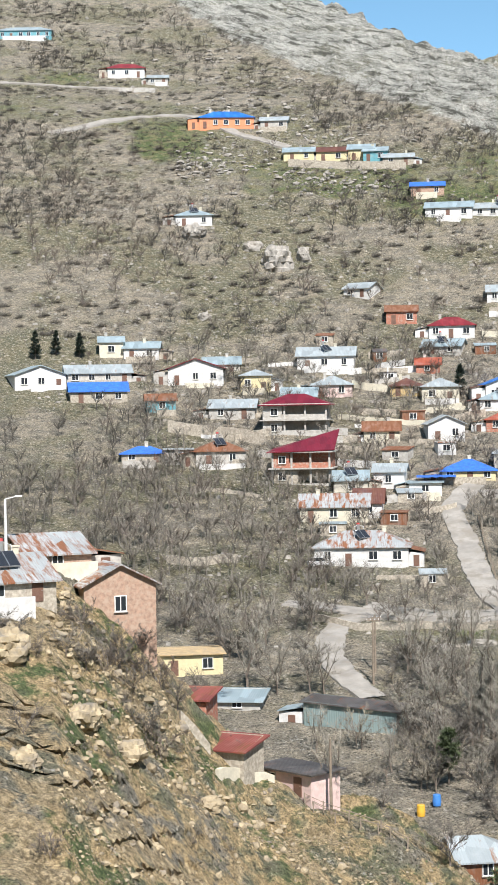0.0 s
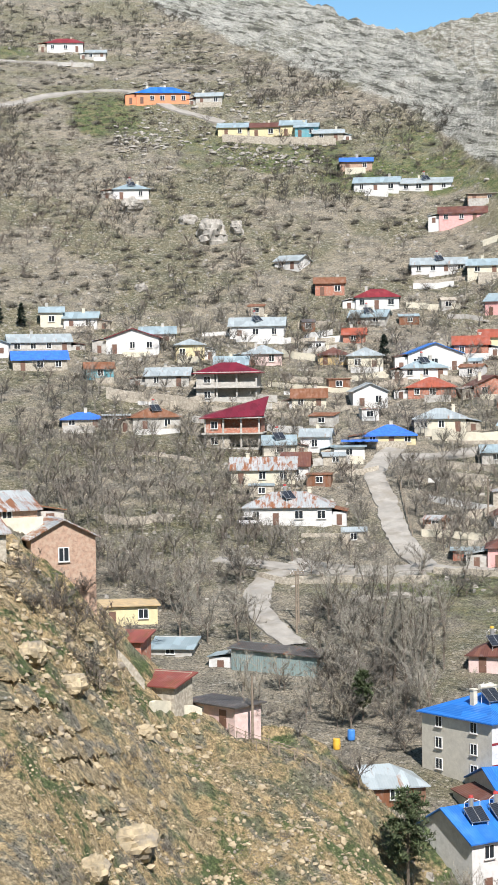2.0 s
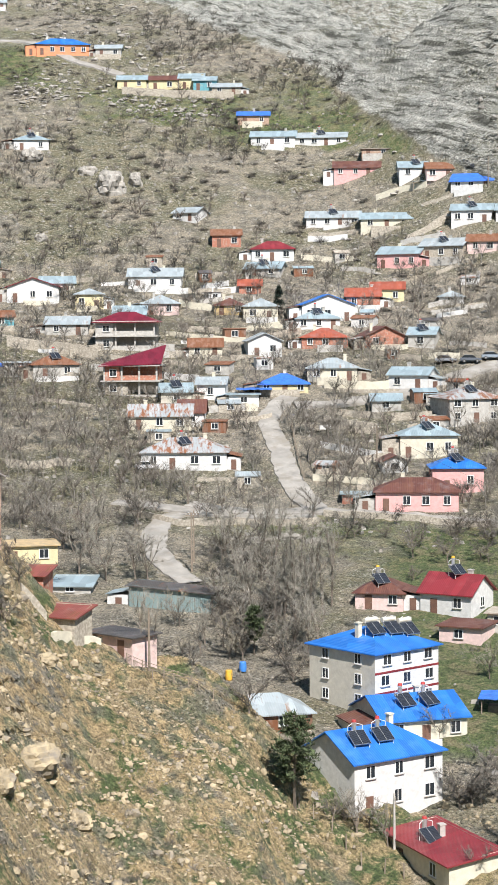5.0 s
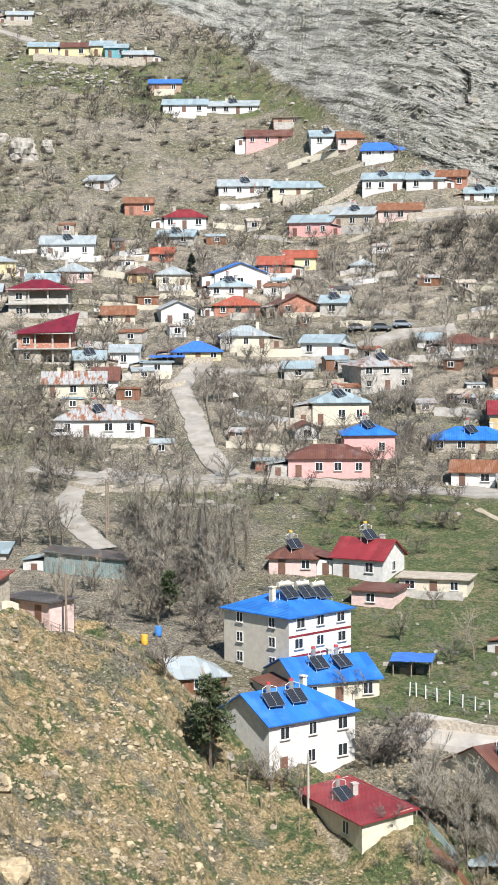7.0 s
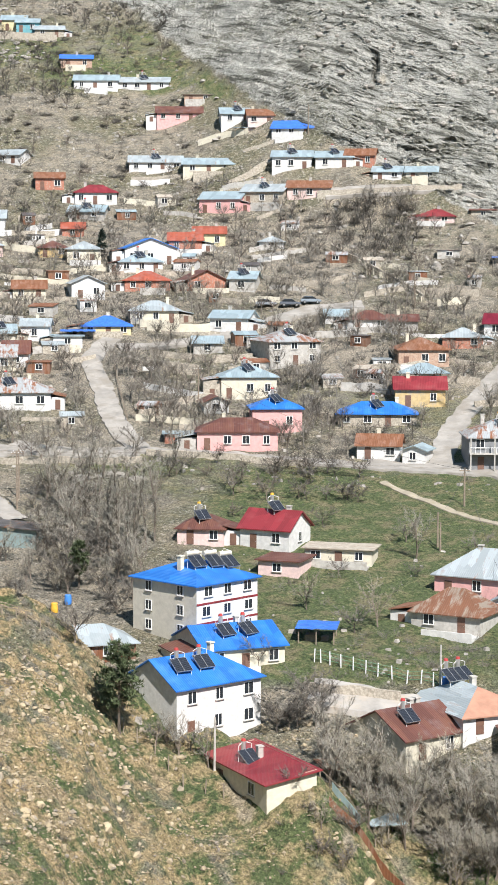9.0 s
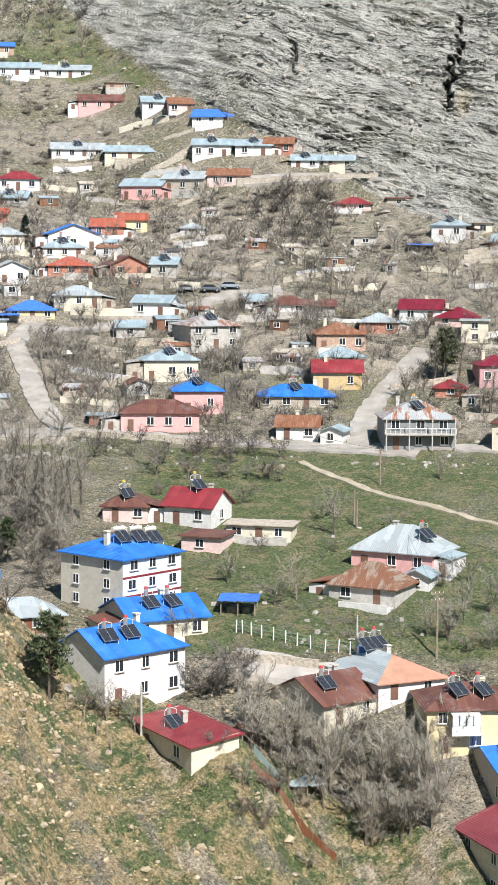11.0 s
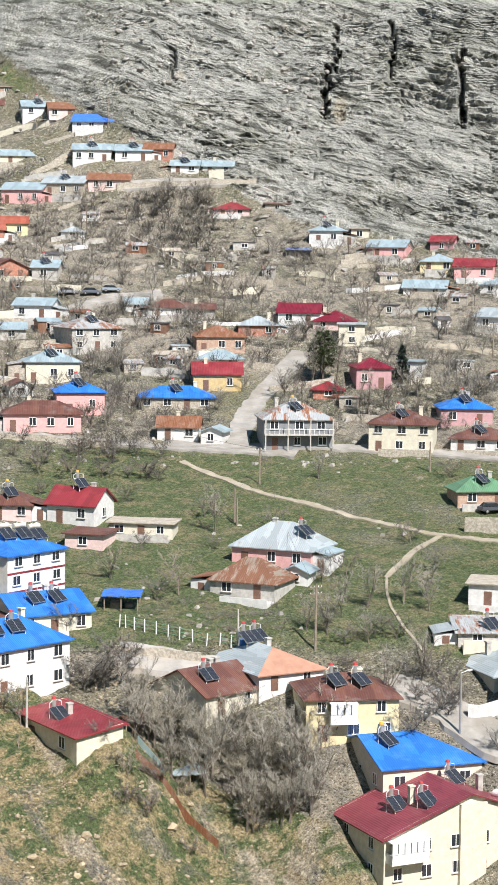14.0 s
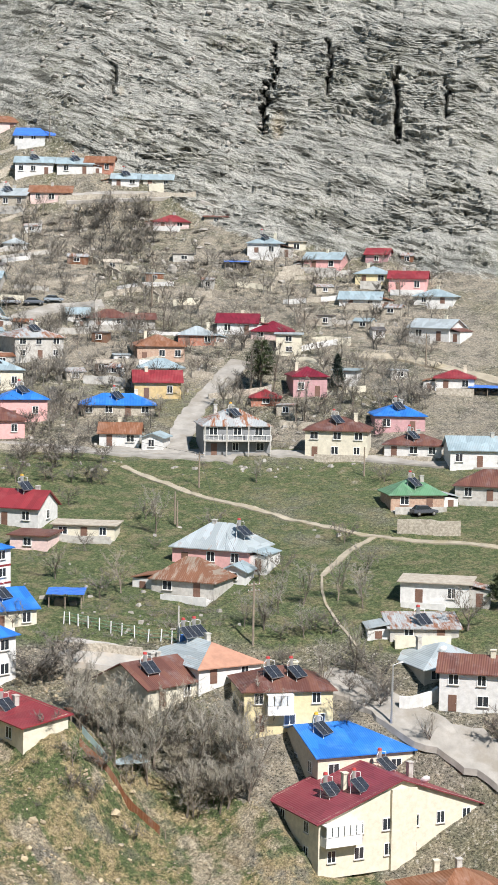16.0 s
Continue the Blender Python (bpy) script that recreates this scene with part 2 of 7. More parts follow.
def build_ground():
    az = np.concatenate([np.linspace(-180, -15, 42), np.arange(-14, -8, 0.4), np.arange(-8, 27.5, 0.1), np.arange(27.5, 34, 0.4), np.linspace(34, 180, 38)])
    rr = np.concatenate([np.arange(0.5, 110, 6.0), np.arange(110, 190, 0.55), np.arange(190, 330, 1.2), np.arange(330, 400, 1.0),
                         np.arange(400, 520, 0.46), np.arange(520, 800, 1.6), np.arange(800, 1060, 6.0), np.arange(1060, 3400, 60.0)])
    A, Rr = np.meshgrid(np.radians(az), rr)
    x, y = Rr * np.sin(A), Rr * np.cos(A)
    z = ground_z(x, y)
    base, r, adeg, front = land(x, y)
    el = np.degrees(np.arctan2(base, Rr)) - LIFT
    rock, cliff = rockiness(adeg, el)
    # bedded rock: ledges that lean out over the bed below, along a dip to the right
    arc = np.radians(adeg) * 430
    dip = lerp(adeg, (4, 10, 16, 22), (0.42, 0.34, 0.24, 0.14))
    s = z + dip * (arc - 90) + 5.5 * fractal(arc / 45, z / 30, 3, 5) + 1.3 * fractal(arc / 9, z / 7, 2, 15)
    thick = 2.1
    n = np.floor(s / thick)
    f = s / thick - n
    hard = 0.5 + 0.5 * np.sin(n * 12.9898 + 9 * value_noise(arc / 11, n * 3.1, 8))
    crack = smooth(0.13, 0.0, np.abs(np.modf(np.abs(arc / 6 + n * 0.37 + 0.6 * value_noise(arc / 9, n * 1.7, 2)))[0] - 0.5))
    bed = f ** 1.3 * (0.4 + 2.3 * hard) + 0.7 * np.modf(np.abs(s / 0.62))[0]
    cell = np.floor(arc / (7.5 + 3.0 * np.sin(n * 7.7)) + n * 0.61 + 0.5 * value_noise(arc / 3, z / 2, 12))
    blk = np.modf(np.abs(np.sin(n * 91.7 + cell * 37.3) * 4375.85))[0]
    rough = 2.2 * fractal(arc / 16, z / 9, 4, 6) + 6 * fractal(arc / 60, z / 40, 2, 4) - 1.1 * crack * hard + 1.5 * blk - 0.5
    out = bed * np.maximum(cliff, 0.5 * rock) + rough * np.maximum(cliff, 0.1 * rock)
    out = out * (0.72 + 0.38 * smooth(-0.35, 0.4, fractal(arc / 38, z / 16, 3, 19)))
    # deep clefts in the highest wall
    for ca, cw, e0, e1, depth in ((14.4, 0.10, -0.5, 0.1, 5), (19.55, 0.12, -1.7, -0.5, 8), (19.75, 0.07, -0.4, 0.9, 5), (21.6, 0.09, -0.6, 1.0, 6), (23.95, 0.12, -2.0, 0.0, 8), (25.6, 0.10, -1.2, -0.2, 5)):
        out = out - depth * smooth(cw, cw * 0.4, np.abs(adeg - ca + 0.22 * fractal(z / 3, z / 9 + ca, 4, 17))) * smooth(e0 - 0.2, e0, el) * smooth(e1 + 0.3, e1, el)
    slab = rock * (1 - cliff)
    z = z + slab * (f * 2.2 * hard + 0.9 * blk)
    ls = z * 1.0 + 0.35 * x + 1.5 * fractal(x / 12, y / 12, 3, 41)
    lf = np.modf(np.abs(ls / 1.7))[0]
    spur = np.where(front, smooth(15, -3, adeg) * smooth(-0.25, 0.3, fractal(x / 20, y / 20, 2, 43)), 0)
    out = out + spur * (1.3 * lf ** 1.3 + 0.9 * fractal(x / 3, z / 3, 2, 44))
    k = (Rr - out) / Rr
    x, y = x * k, y * k
    nr, na = x.shape
    verts = np.stack([x, y, z], -1).reshape(-1, 3)
    i = np.arange((nr - 1) * na).reshape(nr - 1, na)[:, :-1].ravel()
    quads = np.stack([i, i + 1, i + na + 1, i + na], -1)[:, ::-1]
    me = bpy.data.meshes.new("ground")
    me.vertices.add(len(verts))
    me.vertices.foreach_set("co", verts.ravel())
    me.loops.add(quads.size)
    me.polygons.add(len(quads))
    me.loops.foreach_set("vertex_index", quads.ravel().astype(np.int32))
    me.polygons.foreach_set("loop_start", np.arange(0, quads.size, 4, dtype=np.int32))
    me.update(calc_edges=True)
    me.shade_flat()
    # cover map: rock, green grass, ochre earth
    patch = fractal(x / 30, y / 30, 3, 21)
    we, wa = el + 0.9 * patch + 0.5 * fractal(x / 9, y / 9, 3, 24), adeg + 1.5 * fractal(x / 22, y / 22, 3, 23)
    meadow = smooth(-21.6, -19.8, we) * smooth(-12.6, -13.4, el + 0.15 * patch) * smooth(6.0, 11, wa) * (0.82 + 0.4 * patch + 0.3 * fractal(x / 7, y / 7, 3, 30))
    strip = lerp(adeg, (-8, -4, -2.4, 1.3, 5, 7, 10), (2.7, 2.6, 1.4, 0.7, -0.3, 0.3, -0.2))
    meadow = np.maximum(meadow, smooth(1.3, 0.5, np.abs(we - 0.25 * patch - strip)) * smooth(11, 9, wa) * (0.52 + 0.5 * patch + 0.25 * fractal(x / 6, y / 6, 3, 29)))
    meadow = np.maximum(meadow, smooth(-13.8, -13.2, el) * smooth(-9.0, -11, el) * 0.45 * (0.5 + patch))
    meadow = np.maximum(meadow, smooth(-16, -14.8, el) * smooth(-11.8, -12.8, el) * smooth(0, 3.5, adeg) * (0.5 + 0.75 * patch + 0.3 * fractal(x / 7, y / 7, 3, 30)))
    es = lerp(adeg, (-60, 6, 8.6, 12, 16, 21, 30), (-10, -21, -22.5, -24.1, -26.3, -28, -32))
    front = front | ((el < es + 0.5) & (Rr < 182))
    gr = np.where(front, 0.58 - 0.12 * smooth(3, -3, adeg) + 0.7 * fractal((x + 0.5 * z) / 3.2, (y + 0.3 * z) / 6, 3, 25) + 0.10 * smooth(-14, -20, el) + 0.08 * smooth(5, 11, adeg), meadow) * (1 - rock)
    rk = np.maximum(rock * lerp(adeg, (2, 7, 10), (0.78, 0.86, 0.97)) * np.where(Rr > 800, 0.55, 1), np.where(front, 0.24 + 0.7 * fractal(x / 4, y / 4, 3, 31) + 0.10 * smooth(2, -4, adeg), 0.12 + 0.25 * fractal(x / 25, y / 25, 2, 33)))
    oc = np.where(front, lerp(adeg, (2, 11), (1.0, 0.62)), 0.15)
    oc = np.maximum(oc, 0.58 * np.exp(-((adeg - 20.0) / 0.45) ** 2 - ((el + 1.6) / 0.8) ** 2) + 0.55 * np.exp(-((adeg - 14.7) / 0.3) ** 2 - ((el + 0.5) / 0.35) ** 2))
    pale = smooth(-14, -12.4, el) * smooth(-4.0, -5.5, el) * smooth(1, 5, adeg) * (0.48 + 0.6 * fractal(x / 12, y / 12, 3, 35)) * np.where(front, 0, 1)
    col = np.stack([np.clip(rk, 0, 1), np.clip(gr, 0, 1), np.clip(oc, 0, 1), np.clip(pale, 0, 1)], -1).reshape(-1, 4)
    a = me.attributes.new("cover", "FLOAT_COLOR", "POINT")
    a.data.foreach_set("color", col.ravel().astype(np.float32))
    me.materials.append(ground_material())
    return tagged(new("ground", me), "stony hillside with dry grass, green meadow and bedded rock", "ground", kind="structure")


ground = build_ground()


# ---- things: helpers ----
def part(name, bm, material, parent, label=""):
    me = bpy.data.meshes.new(name)
    bm.to_mesh(me)
    bm.free()
    me.materials.append(material)
    ob = new(name, me)
    ob.parent = parent
    return tagged(ob, label) if label else ob


def box(bm, x0, y0, z0, x1, y1, z1):
    v = [bm.verts.new(c) for c in ((x0, y0, z0), (x1, y0, z0), (x1, y1, z0), (x0, y1, z0), (x0, y0, z1), (x1, y0, z1), (x1, y1, z1), (x0, y1, z1))]
    for f in ((3, 2, 1, 0), (4, 5, 6, 7), (0, 1, 5, 4), (1, 2, 6, 5), (2, 3, 7, 6), (3, 0, 4, 7)):
        bm.faces.new([v[i] for i in f])
    return v


def tube(bm, a, b, r0, r1, n=6):
    a, b = Vector(a), Vector(b)
    q = (b - a).to_track_quat("Z", "Y")
    ring = lambda c, r: [bm.verts.new(c + q @ Vector((r * math.cos(2 * math.pi * i / n), r * math.sin(2 * math.pi * i / n), 0))) for i in range(n)]
    u, w = ring(a, r0), ring(b, r1)
    for i in range(n):
        bm.faces.new((u[i], u[(i + 1) % n], w[(i + 1) % n], w[i]))
    bm.faces.new(u[::-1])
    bm.faces.new(w)


def boxes(*cells):
    bm = bmesh.new()
    for c in cells:
        box(bm, *c)
    return bm


def sheet_metal(name, colour, rust=None, rust_at=0.55, rough=0.45, faded=None):
    """Corrugated roofing: ribs down the slope, sheets that differ a little, rust in runs."""
    m, nt, b = shade(name, rough, 0.25)
    tc = node(nt, "ShaderNodeTexCoord")
    co = tc.outputs["Object"]
    rnd = node(nt, "ShaderNodeObjectInfo").outputs["Random"]
    shift = node(nt, "ShaderNodeCombineXYZ", {0: node(nt, "ShaderNodeMath", {0: rnd, 1: 60.0}, op="MULTIPLY").outputs[0], 1: rnd}).outputs[0]
    off = node(nt, "ShaderNodeVectorMath", {0: co, 1: shift}, op="ADD").outputs[0]
    sheets = node(nt, "ShaderNodeTexVoronoi", {"Vector": node(nt, "ShaderNodeVectorMath", {0: off, 1: (0.9, 0.28, 0.2)}, op="MULTIPLY").outputs[0], "Scale": 1.0, "Randomness": 0.3}).outputs["Color"]
    val = node(nt, "ShaderNodeSeparateColor", {0: sheets}).outputs[0]
    big = grain(nt, off, 0.5, 5.0, 0.65)
    dark, light = tuple(c * 0.8 for c in colour), tuple(min(1, c * 1.12) for c in colour)
    col = mix(nt, ramp(nt, val, 0.1, 0.9), dark, light)
    col = mix(nt, ramp(nt, big, 0.5, 0.75), col, faded or tuple(min(1, c * 0.7 + 0.12) for c in colour))
    if rust:
        run = node(nt, "ShaderNodeVectorMath", {0: off, 1: (1.6, 0.35, 0.4)}, op="MULTIPLY").outputs[0]
        rn = node(nt, "ShaderNodeMath", {0: grain(nt, run, 1.1, 6.0, 0.7), 1: node(nt, "ShaderNodeMath", {0: val, 1: 0.18}, op="MULTIPLY").outputs[0]}, op="ADD").outputs[0]
        col = mix(nt, ramp(nt, rn, rust_at, rust_at + 0.16), col, mix(nt, big, tuple(c * 0.65 for c in rust), tuple(c * 1.3 for c in rust)))
    nt.links.new(col, b.inputs["Base Color"])
    wave = node(nt, "ShaderNodeTexWave", {"Vector": co, "Scale": 1.1, "Distortion": 0.2}, wave="X").outputs[0]
    bump(nt, b, wave, 0.5, 0.05)
    return m


RUST = (0.21, 0.085, 0.04)
DIRT = (0.30, 0.25, 0.19)
WALLS = {
    "white": plain("white_plaster", (0.65, 0.64, 0.615), vary=0.14, stain=(0.58, 0.54, 0.48), stain_at=0.68),
    "cream": plain("cream_plaster", (0.64, 0.59, 0.465), vary=0.14, stain=(0.62, 0.56, 0.44), stain_at=0.68),
    "yellow": plain("yellow_plaster", (0.68, 0.58, 0.34), vary=0.12, stain=(0.6, 0.52, 0.35), stain_at=0.68),
    "ochre": plain("ochre_plaster", (0.58, 0.42, 0.19), vary=0.2, stain=(0.42, 0.34, 0.24), stain_at=0.58),
    "pink": plain("pink_plaster", (0.72, 0.38, 0.36), vary=0.12, stain=(0.55, 0.42, 0.38), stain_at=0.62),
    "rose": plain("pale_rose_plaster", (0.72, 0.53, 0.49), vary=0.15, stain=(0.5, 0.42, 0.36), stain_at=0.6),
    "mauve": plain("mauve_plaster", (0.50, 0.28, 0.29), vary=0.15, stain=(0.42, 0.34, 0.3), stain_at=0.62),
    "orange": plain("orange_plaster", (0.72, 0.27, 0.13), vary=0.12, stain=(0.5, 0.3, 0.18), stain_at=0.66),
    "redbrick": plain("red_brick_wall", (0.42, 0.16, 0.10), vary=0.25, scale=3, stain=(0.40, 0.32, 0.26), stain_at=0.57),
    "brick": plain("hollow_brick_wall", (0.41, 0.26, 0.185), vary=0.3, scale=3, stain=(0.43, 0.315, 0.235), stain_at=0.52),
    "concrete": plain("bare_concrete", (0.47, 0.45, 0.41), vary=0.2, stain=(0.30, 0.27, 0.23), stain_at=0.58),
    "beige": plain("beige_render", (0.58, 0.54, 0.45), vary=0.1, stain=(0.44, 0.40, 0.33), stain_at=0.62),
    "grey": plain("dark_grey_cladding", (0.20, 0.21, 0.22), vary=0.15, stain=(0.4, 0.38, 0.35), stain_at=0.68),
    "stone": plain("stone_rubble_wall", (0.46, 0.41, 0.33), vary=0.35, scale=3, stain=(0.28, 0.24, 0.19), stain_at=0.55, relief=0.08, fine=4.0),
    "teal": plain("teal_paint", (0.12, 0.36, 0.42), vary=0.2, stain=(0.4, 0.36, 0.3), stain_at=0.6),
    "greenmetal": sheet_metal("grey_green_sheet", (0.25, 0.33, 0.32), RUST, 0.68, 0.5),
    "rustmetal": sheet_metal("brown_rusty_sheet", (0.25, 0.14, 0.09), RUST, 0.5, 0.6),
}
ROOFS = {
    "blue": sheet_metal("bright_blue_roofing", (0.03, 0.185, 0.60), None, faded=(0.08, 0.25, 0.64)),
    "tarp": plain("blue_tarpaulin", (0.02, 0.15, 0.60), rough=0.45, vary=0.3, scale=1.2, relief=0.1, fine=3.0),
    "red": sheet_metal("red_painted_roofing", (0.27, 0.035, 0.042), None, faded=(0.32, 0.075, 0.075)),
    "maroon": sheet_metal("maroon_roofing", (0.235, 0.048, 0.062), None, faded=(0.27, 0.075, 0.085)),
    "oldred": sheet_metal("faded_red_roofing", (0.28, 0.08, 0.065), RUST, 0.6, 0.6, (0.34, 0.15, 0.12)),
    "terracotta": plain("terracotta_roofing", (0.40, 0.20, 0.13), vary=0.18, scale=0.8),
    "rustgold": sheet_metal("orange_rusted_zinc_roofing", (0.34, 0.28, 0.22), (0.20, 0.09, 0.05), 0.44, 0.65),
    "darkred": sheet_metal("dark_red_roofing", (0.20, 0.016, 0.032), None, faded=(0.23, 0.035, 0.05)),
    "orange": sheet_metal("orange_red_roofing", (0.40, 0.105, 0.06), RUST, 0.72),
    "brown": sheet_metal("brown_rusty_roofing", (0.145, 0.058, 0.044), (0.17, 0.075, 0.05), 0.55, 0.6),
    "rust": sheet_metal("rusty_sheet_roofing", (0.30, 0.15, 0.09), RUST, 0.48, 0.65),
    "rustgrey": sheet_metal("part_rusted_zinc_roofing", (0.48, 0.50, 0.50), (0.28, 0.12, 0.06), 0.53),
    "metal": sheet_metal("grey_zinc_roofing", (0.41, 0.455, 0.465), (0.32, 0.21, 0.15), 0.68),
    "bluegrey": sheet_metal("blue_grey_zinc_roofing", (0.34, 0.425, 0.455), (0.30, 0.22, 0.17), 0.74),
    "green": sheet_metal("green_roofing", (0.13, 0.27, 0.15), RUST, 0.72),
    "dark": sheet_metal("dark_sheet_roofing", (0.10, 0.09, 0.085), RUST, 0.66),
    "flat": plain("flat_earth_and_concrete_roof", (0.42, 0.37, 0.30), vary=0.25, stain=(0.3, 0.25, 0.2), stain_at=0.55),
    "straw": plain("tan_earth_roof", (0.50, 0.36, 0.19), vary=0.25, stain=(0.36, 0.28, 0.18), stain_at=0.55),
}
FRAME = plain("white_window_frame", (0.78, 0.78, 0.76), rough=0.5, vary=0.06)
SOFFIT = plain("soffit_timber", (0.26, 0.19, 0.13), vary=0.25)
WOOD = plain("grey_weathered_timber", (0.24, 0.19, 0.14), vary=0.3, scale=3)
DOOR = plain("brown_painted_door", (0.15, 0.07, 0.045), rough=0.6, vary=0.2)
TANK = plain("steel_tank", (0.62, 0.62, 0.62), rough=0.3, metal=0.7, vary=0.1)
RED_CAP = plain("red_plastic_cap", (0.45, 0.03, 0.03), rough=0.5, vary=0.1)
YELLOW_CAP = plain("yellow_plastic_barrel", (0.75, 0.42, 0.03), rough=0.5, vary=0.1)
WHITE_METAL = plain("white_enamelled_metal", (0.75, 0.75, 0.74), rough=0.45, vary=0.08)
CREAM_TANK = plain("cream_tank_shell", (0.66, 0.61, 0.50), rough=0.5, vary=0.12)
ALUMINIUM = plain("dull_aluminium", (0.30, 0.31, 0.32), rough=0.45, metal=0.4, vary=0.1)
BRIGHT_BLUE = plain("blue_plastic", (0.03, 0.22, 0.65), rough=0.45, vary=0.15)
GLASS, _nt, _b = shade("window_glass", 0.06)
_b.inputs["Base Color"].default_value = (0.025, 0.03, 0.035, 1)
PANEL, _nt, _b = shade("solar_absorber", 0.22)
_co = node(_nt, "ShaderNodeTexCoord").outputs["Object"]
_nt.links.new(mix(_nt, ramp(_nt, node(_nt, "ShaderNodeTexWave", {"Vector": _co, "Scale": 2.2}, wave="X").outputs[0], 0.2, 0.8), (0.012, 0.014, 0.02), (0.04, 0.045, 0.055)), _b.inputs["Base Color"])

WORDS = {
    "white": "white plastered", "cream": "cream plastered", "yellow": "yellow plastered", "ochre": "ochre plastered", "pink": "pink plastered", "rose": "pale rose plastered",
    "mauve": "mauve plastered", "orange": "bright orange plastered", "redbrick": "red brick", "brick": "hollow brick", "concrete": "bare concrete", "beige": "beige rendered",
    "grey": "dark grey clad", "stone": "rubble stone", "teal": "teal painted", "greenmetal": "grey-green sheet metal", "rustmetal": "rusty sheet metal",
    "blue": "bright blue metal", "tarp": "blue tarpaulin covered", "red": "red metal", "darkred": "dark red metal", "brown": "brown rusty metal", "rust": "rusty sheet",
    "rustgrey": "half-rusted zinc", "metal": "grey zinc", "bluegrey": "blue-grey zinc", "green": "green metal", "maroon": "maroon metal", "oldred": "faded red metal", "rustgold": "rust-streaked zinc", "dark": "dark sheet", "flat": "flat earth", "straw": "tan earth",
}


# ---- houses ----
def roof_shape(kind, w, d, h, rise, over):
    """Top faces of a roof over a footprint w x d, eaves at h, as corner lists; the front is at y = 0."""
    x0, x1, y0, y1 = -w / 2 - over, w / 2 + over, -over, d + over
    drop = rise * over / (d / 2)
    e, r = h - drop * 0.6, h + rise
    if kind == "gable_x":
        ym = d / 2
        return [((x0, y0, e), (x1, y0, e), (x1, ym, r), (x0, ym, r)), ((x1, y1, e), (x0, y1, e), (x0, ym, r), (x1, ym, r))]
    if kind == "gable_y":
        return [((x0, y0, e), (0, y0, r), (0, y1, r), (x0, y1, e)), ((0, y0, r), (x1, y0, e), (x1, y1, e), (0, y1, r))]
    if kind == "hip":
        if w >= d:
            a, b = x0 + (y1 - y0) / 2, x1 - (y1 - y0) / 2
            if b - a < 0.4: a, b = (x0 + x1) / 2 - 0.2, (x0 + x1) / 2 + 0.2
            ym = (y0 + y1) / 2
            return [((x0, y0, e), (x1, y0, e), (b, ym, r), (a, ym, r)), ((x1, y1, e), (x0, y1, e), (a, ym, r), (b, ym, r)),
                    ((x1, y0, e), (x1, y1, e), (b, ym, r)), ((x0, y1, e), (x0, y0, e), (a, ym, r))]
        a, b = y0 + (x1 - x0) / 2, y1 - (x1 - x0) / 2
        if b - a < 0.4: a, b = (y0 + y1) / 2 - 0.2, (y0 + y1) / 2 + 0.2
        return [((x0, y0, e), (x1, y0, e), (0, a, r)), ((x1, y1, e), (x0, y1, e), (0, b, r)),
                ((x1, y0, e), (x1, y1, e), (0, b, r), (0, a, r)), ((x0, y1, e), (x0, y0, e), (0, a, r), (0, b, r))]
    if kind == "half_hip":  # gable at the left end, hip at the right
        b, ym = x1 - (y1 - y0) * 0.45, (y0 + y1) / 2
        return [((x0, y0, e), (x1, y0, e), (b, ym, r), (x0, ym, r)), ((x1, y1, e), (x0, y1, e), (x0, ym, r), (b, ym, r)), ((x1, y0, e), (x1, y1, e), (b, ym, r))]
    if kind == "shed":      # rises to the back
        return [((x0, y0, h), (x1, y0, h), (x1, y1, r), (x0, y1, r))]
    if kind == "shed_x":    # falls to the right
        return [((x0, y0, r), (x1, y0, h), (x1, y1, h), (x0, y1, r))]
    if kind == "shed_r":    # rises to the far corner
        return [((x0, y0, h - 0.1), (x1, y0, h + 0.3), (x1, y1, r + 1.6), (x0, y1, h + 0.4))]
    return [((x0, y0, h + 0.1), (x1, y0, h + 0.1), (x1, y1, h + 0.2), (x0, y1, h + 0.2))]


def wall_shape(kind, w, d, h, rise, deep):
    bm = bmesh.new()
    a, z = w / 2, -deep
    low = [bm.verts.new(c) for c in ((-a, 0, z), (a, 0, z), (a, d, z), (-a, d, z))]
    top = [bm.verts.new(c) for c in ((-a, 0, h), (a, 0, h), (a, d, h), (-a, d, h))]
    if kind == "shed": top[2].co.z = top[3].co.z = h + rise
    if kind == "shed_x": top[0].co.z = top[3].co.z = h + rise
    extra = {}
    if kind == "gable_x":
        extra = {1: bm.verts.new((a, d / 2, h + rise)), 3: bm.verts.new((-a, d / 2, h + rise))}
    if kind == "half_hip":
        extra = {3: bm.verts.new((-a, d / 2, h + rise))}
    if kind == "gable_y":
        extra = {0: bm.verts.new((0, 0, h + rise)), 2: bm.verts.new((0, d, h + rise))}
    for i in range(4):
        j = (i + 1) % 4
        bm.faces.new([low[i], low[j], top[j]] + ([extra[i]] if i in extra else []) + [top[i]])
    bm.faces.new(low[::-1])
    return bm


def roof_part(parent, faces, mat, thick=0.14, name="roof"):
    bm = bmesh.new()
    for f in faces:
        up = [bm.verts.new(c) for c in f]
        dn = [bm.verts.new((c[0], c[1], c[2] - thick)) for c in f]
        n = len(f)
        bm.faces.new(up)
        bm.faces.new(dn[::-1])
        for i in range(n):
            j = (i + 1) % n
            bm.faces.new((up[j], up[i], dn[i], dn[j]))
    bmesh.ops.remove_doubles(bm, verts=bm.verts, dist=0.02)
    bmesh.ops.recalc_face_normals(bm, faces=bm.faces)
    return part(name, bm, mat, parent)


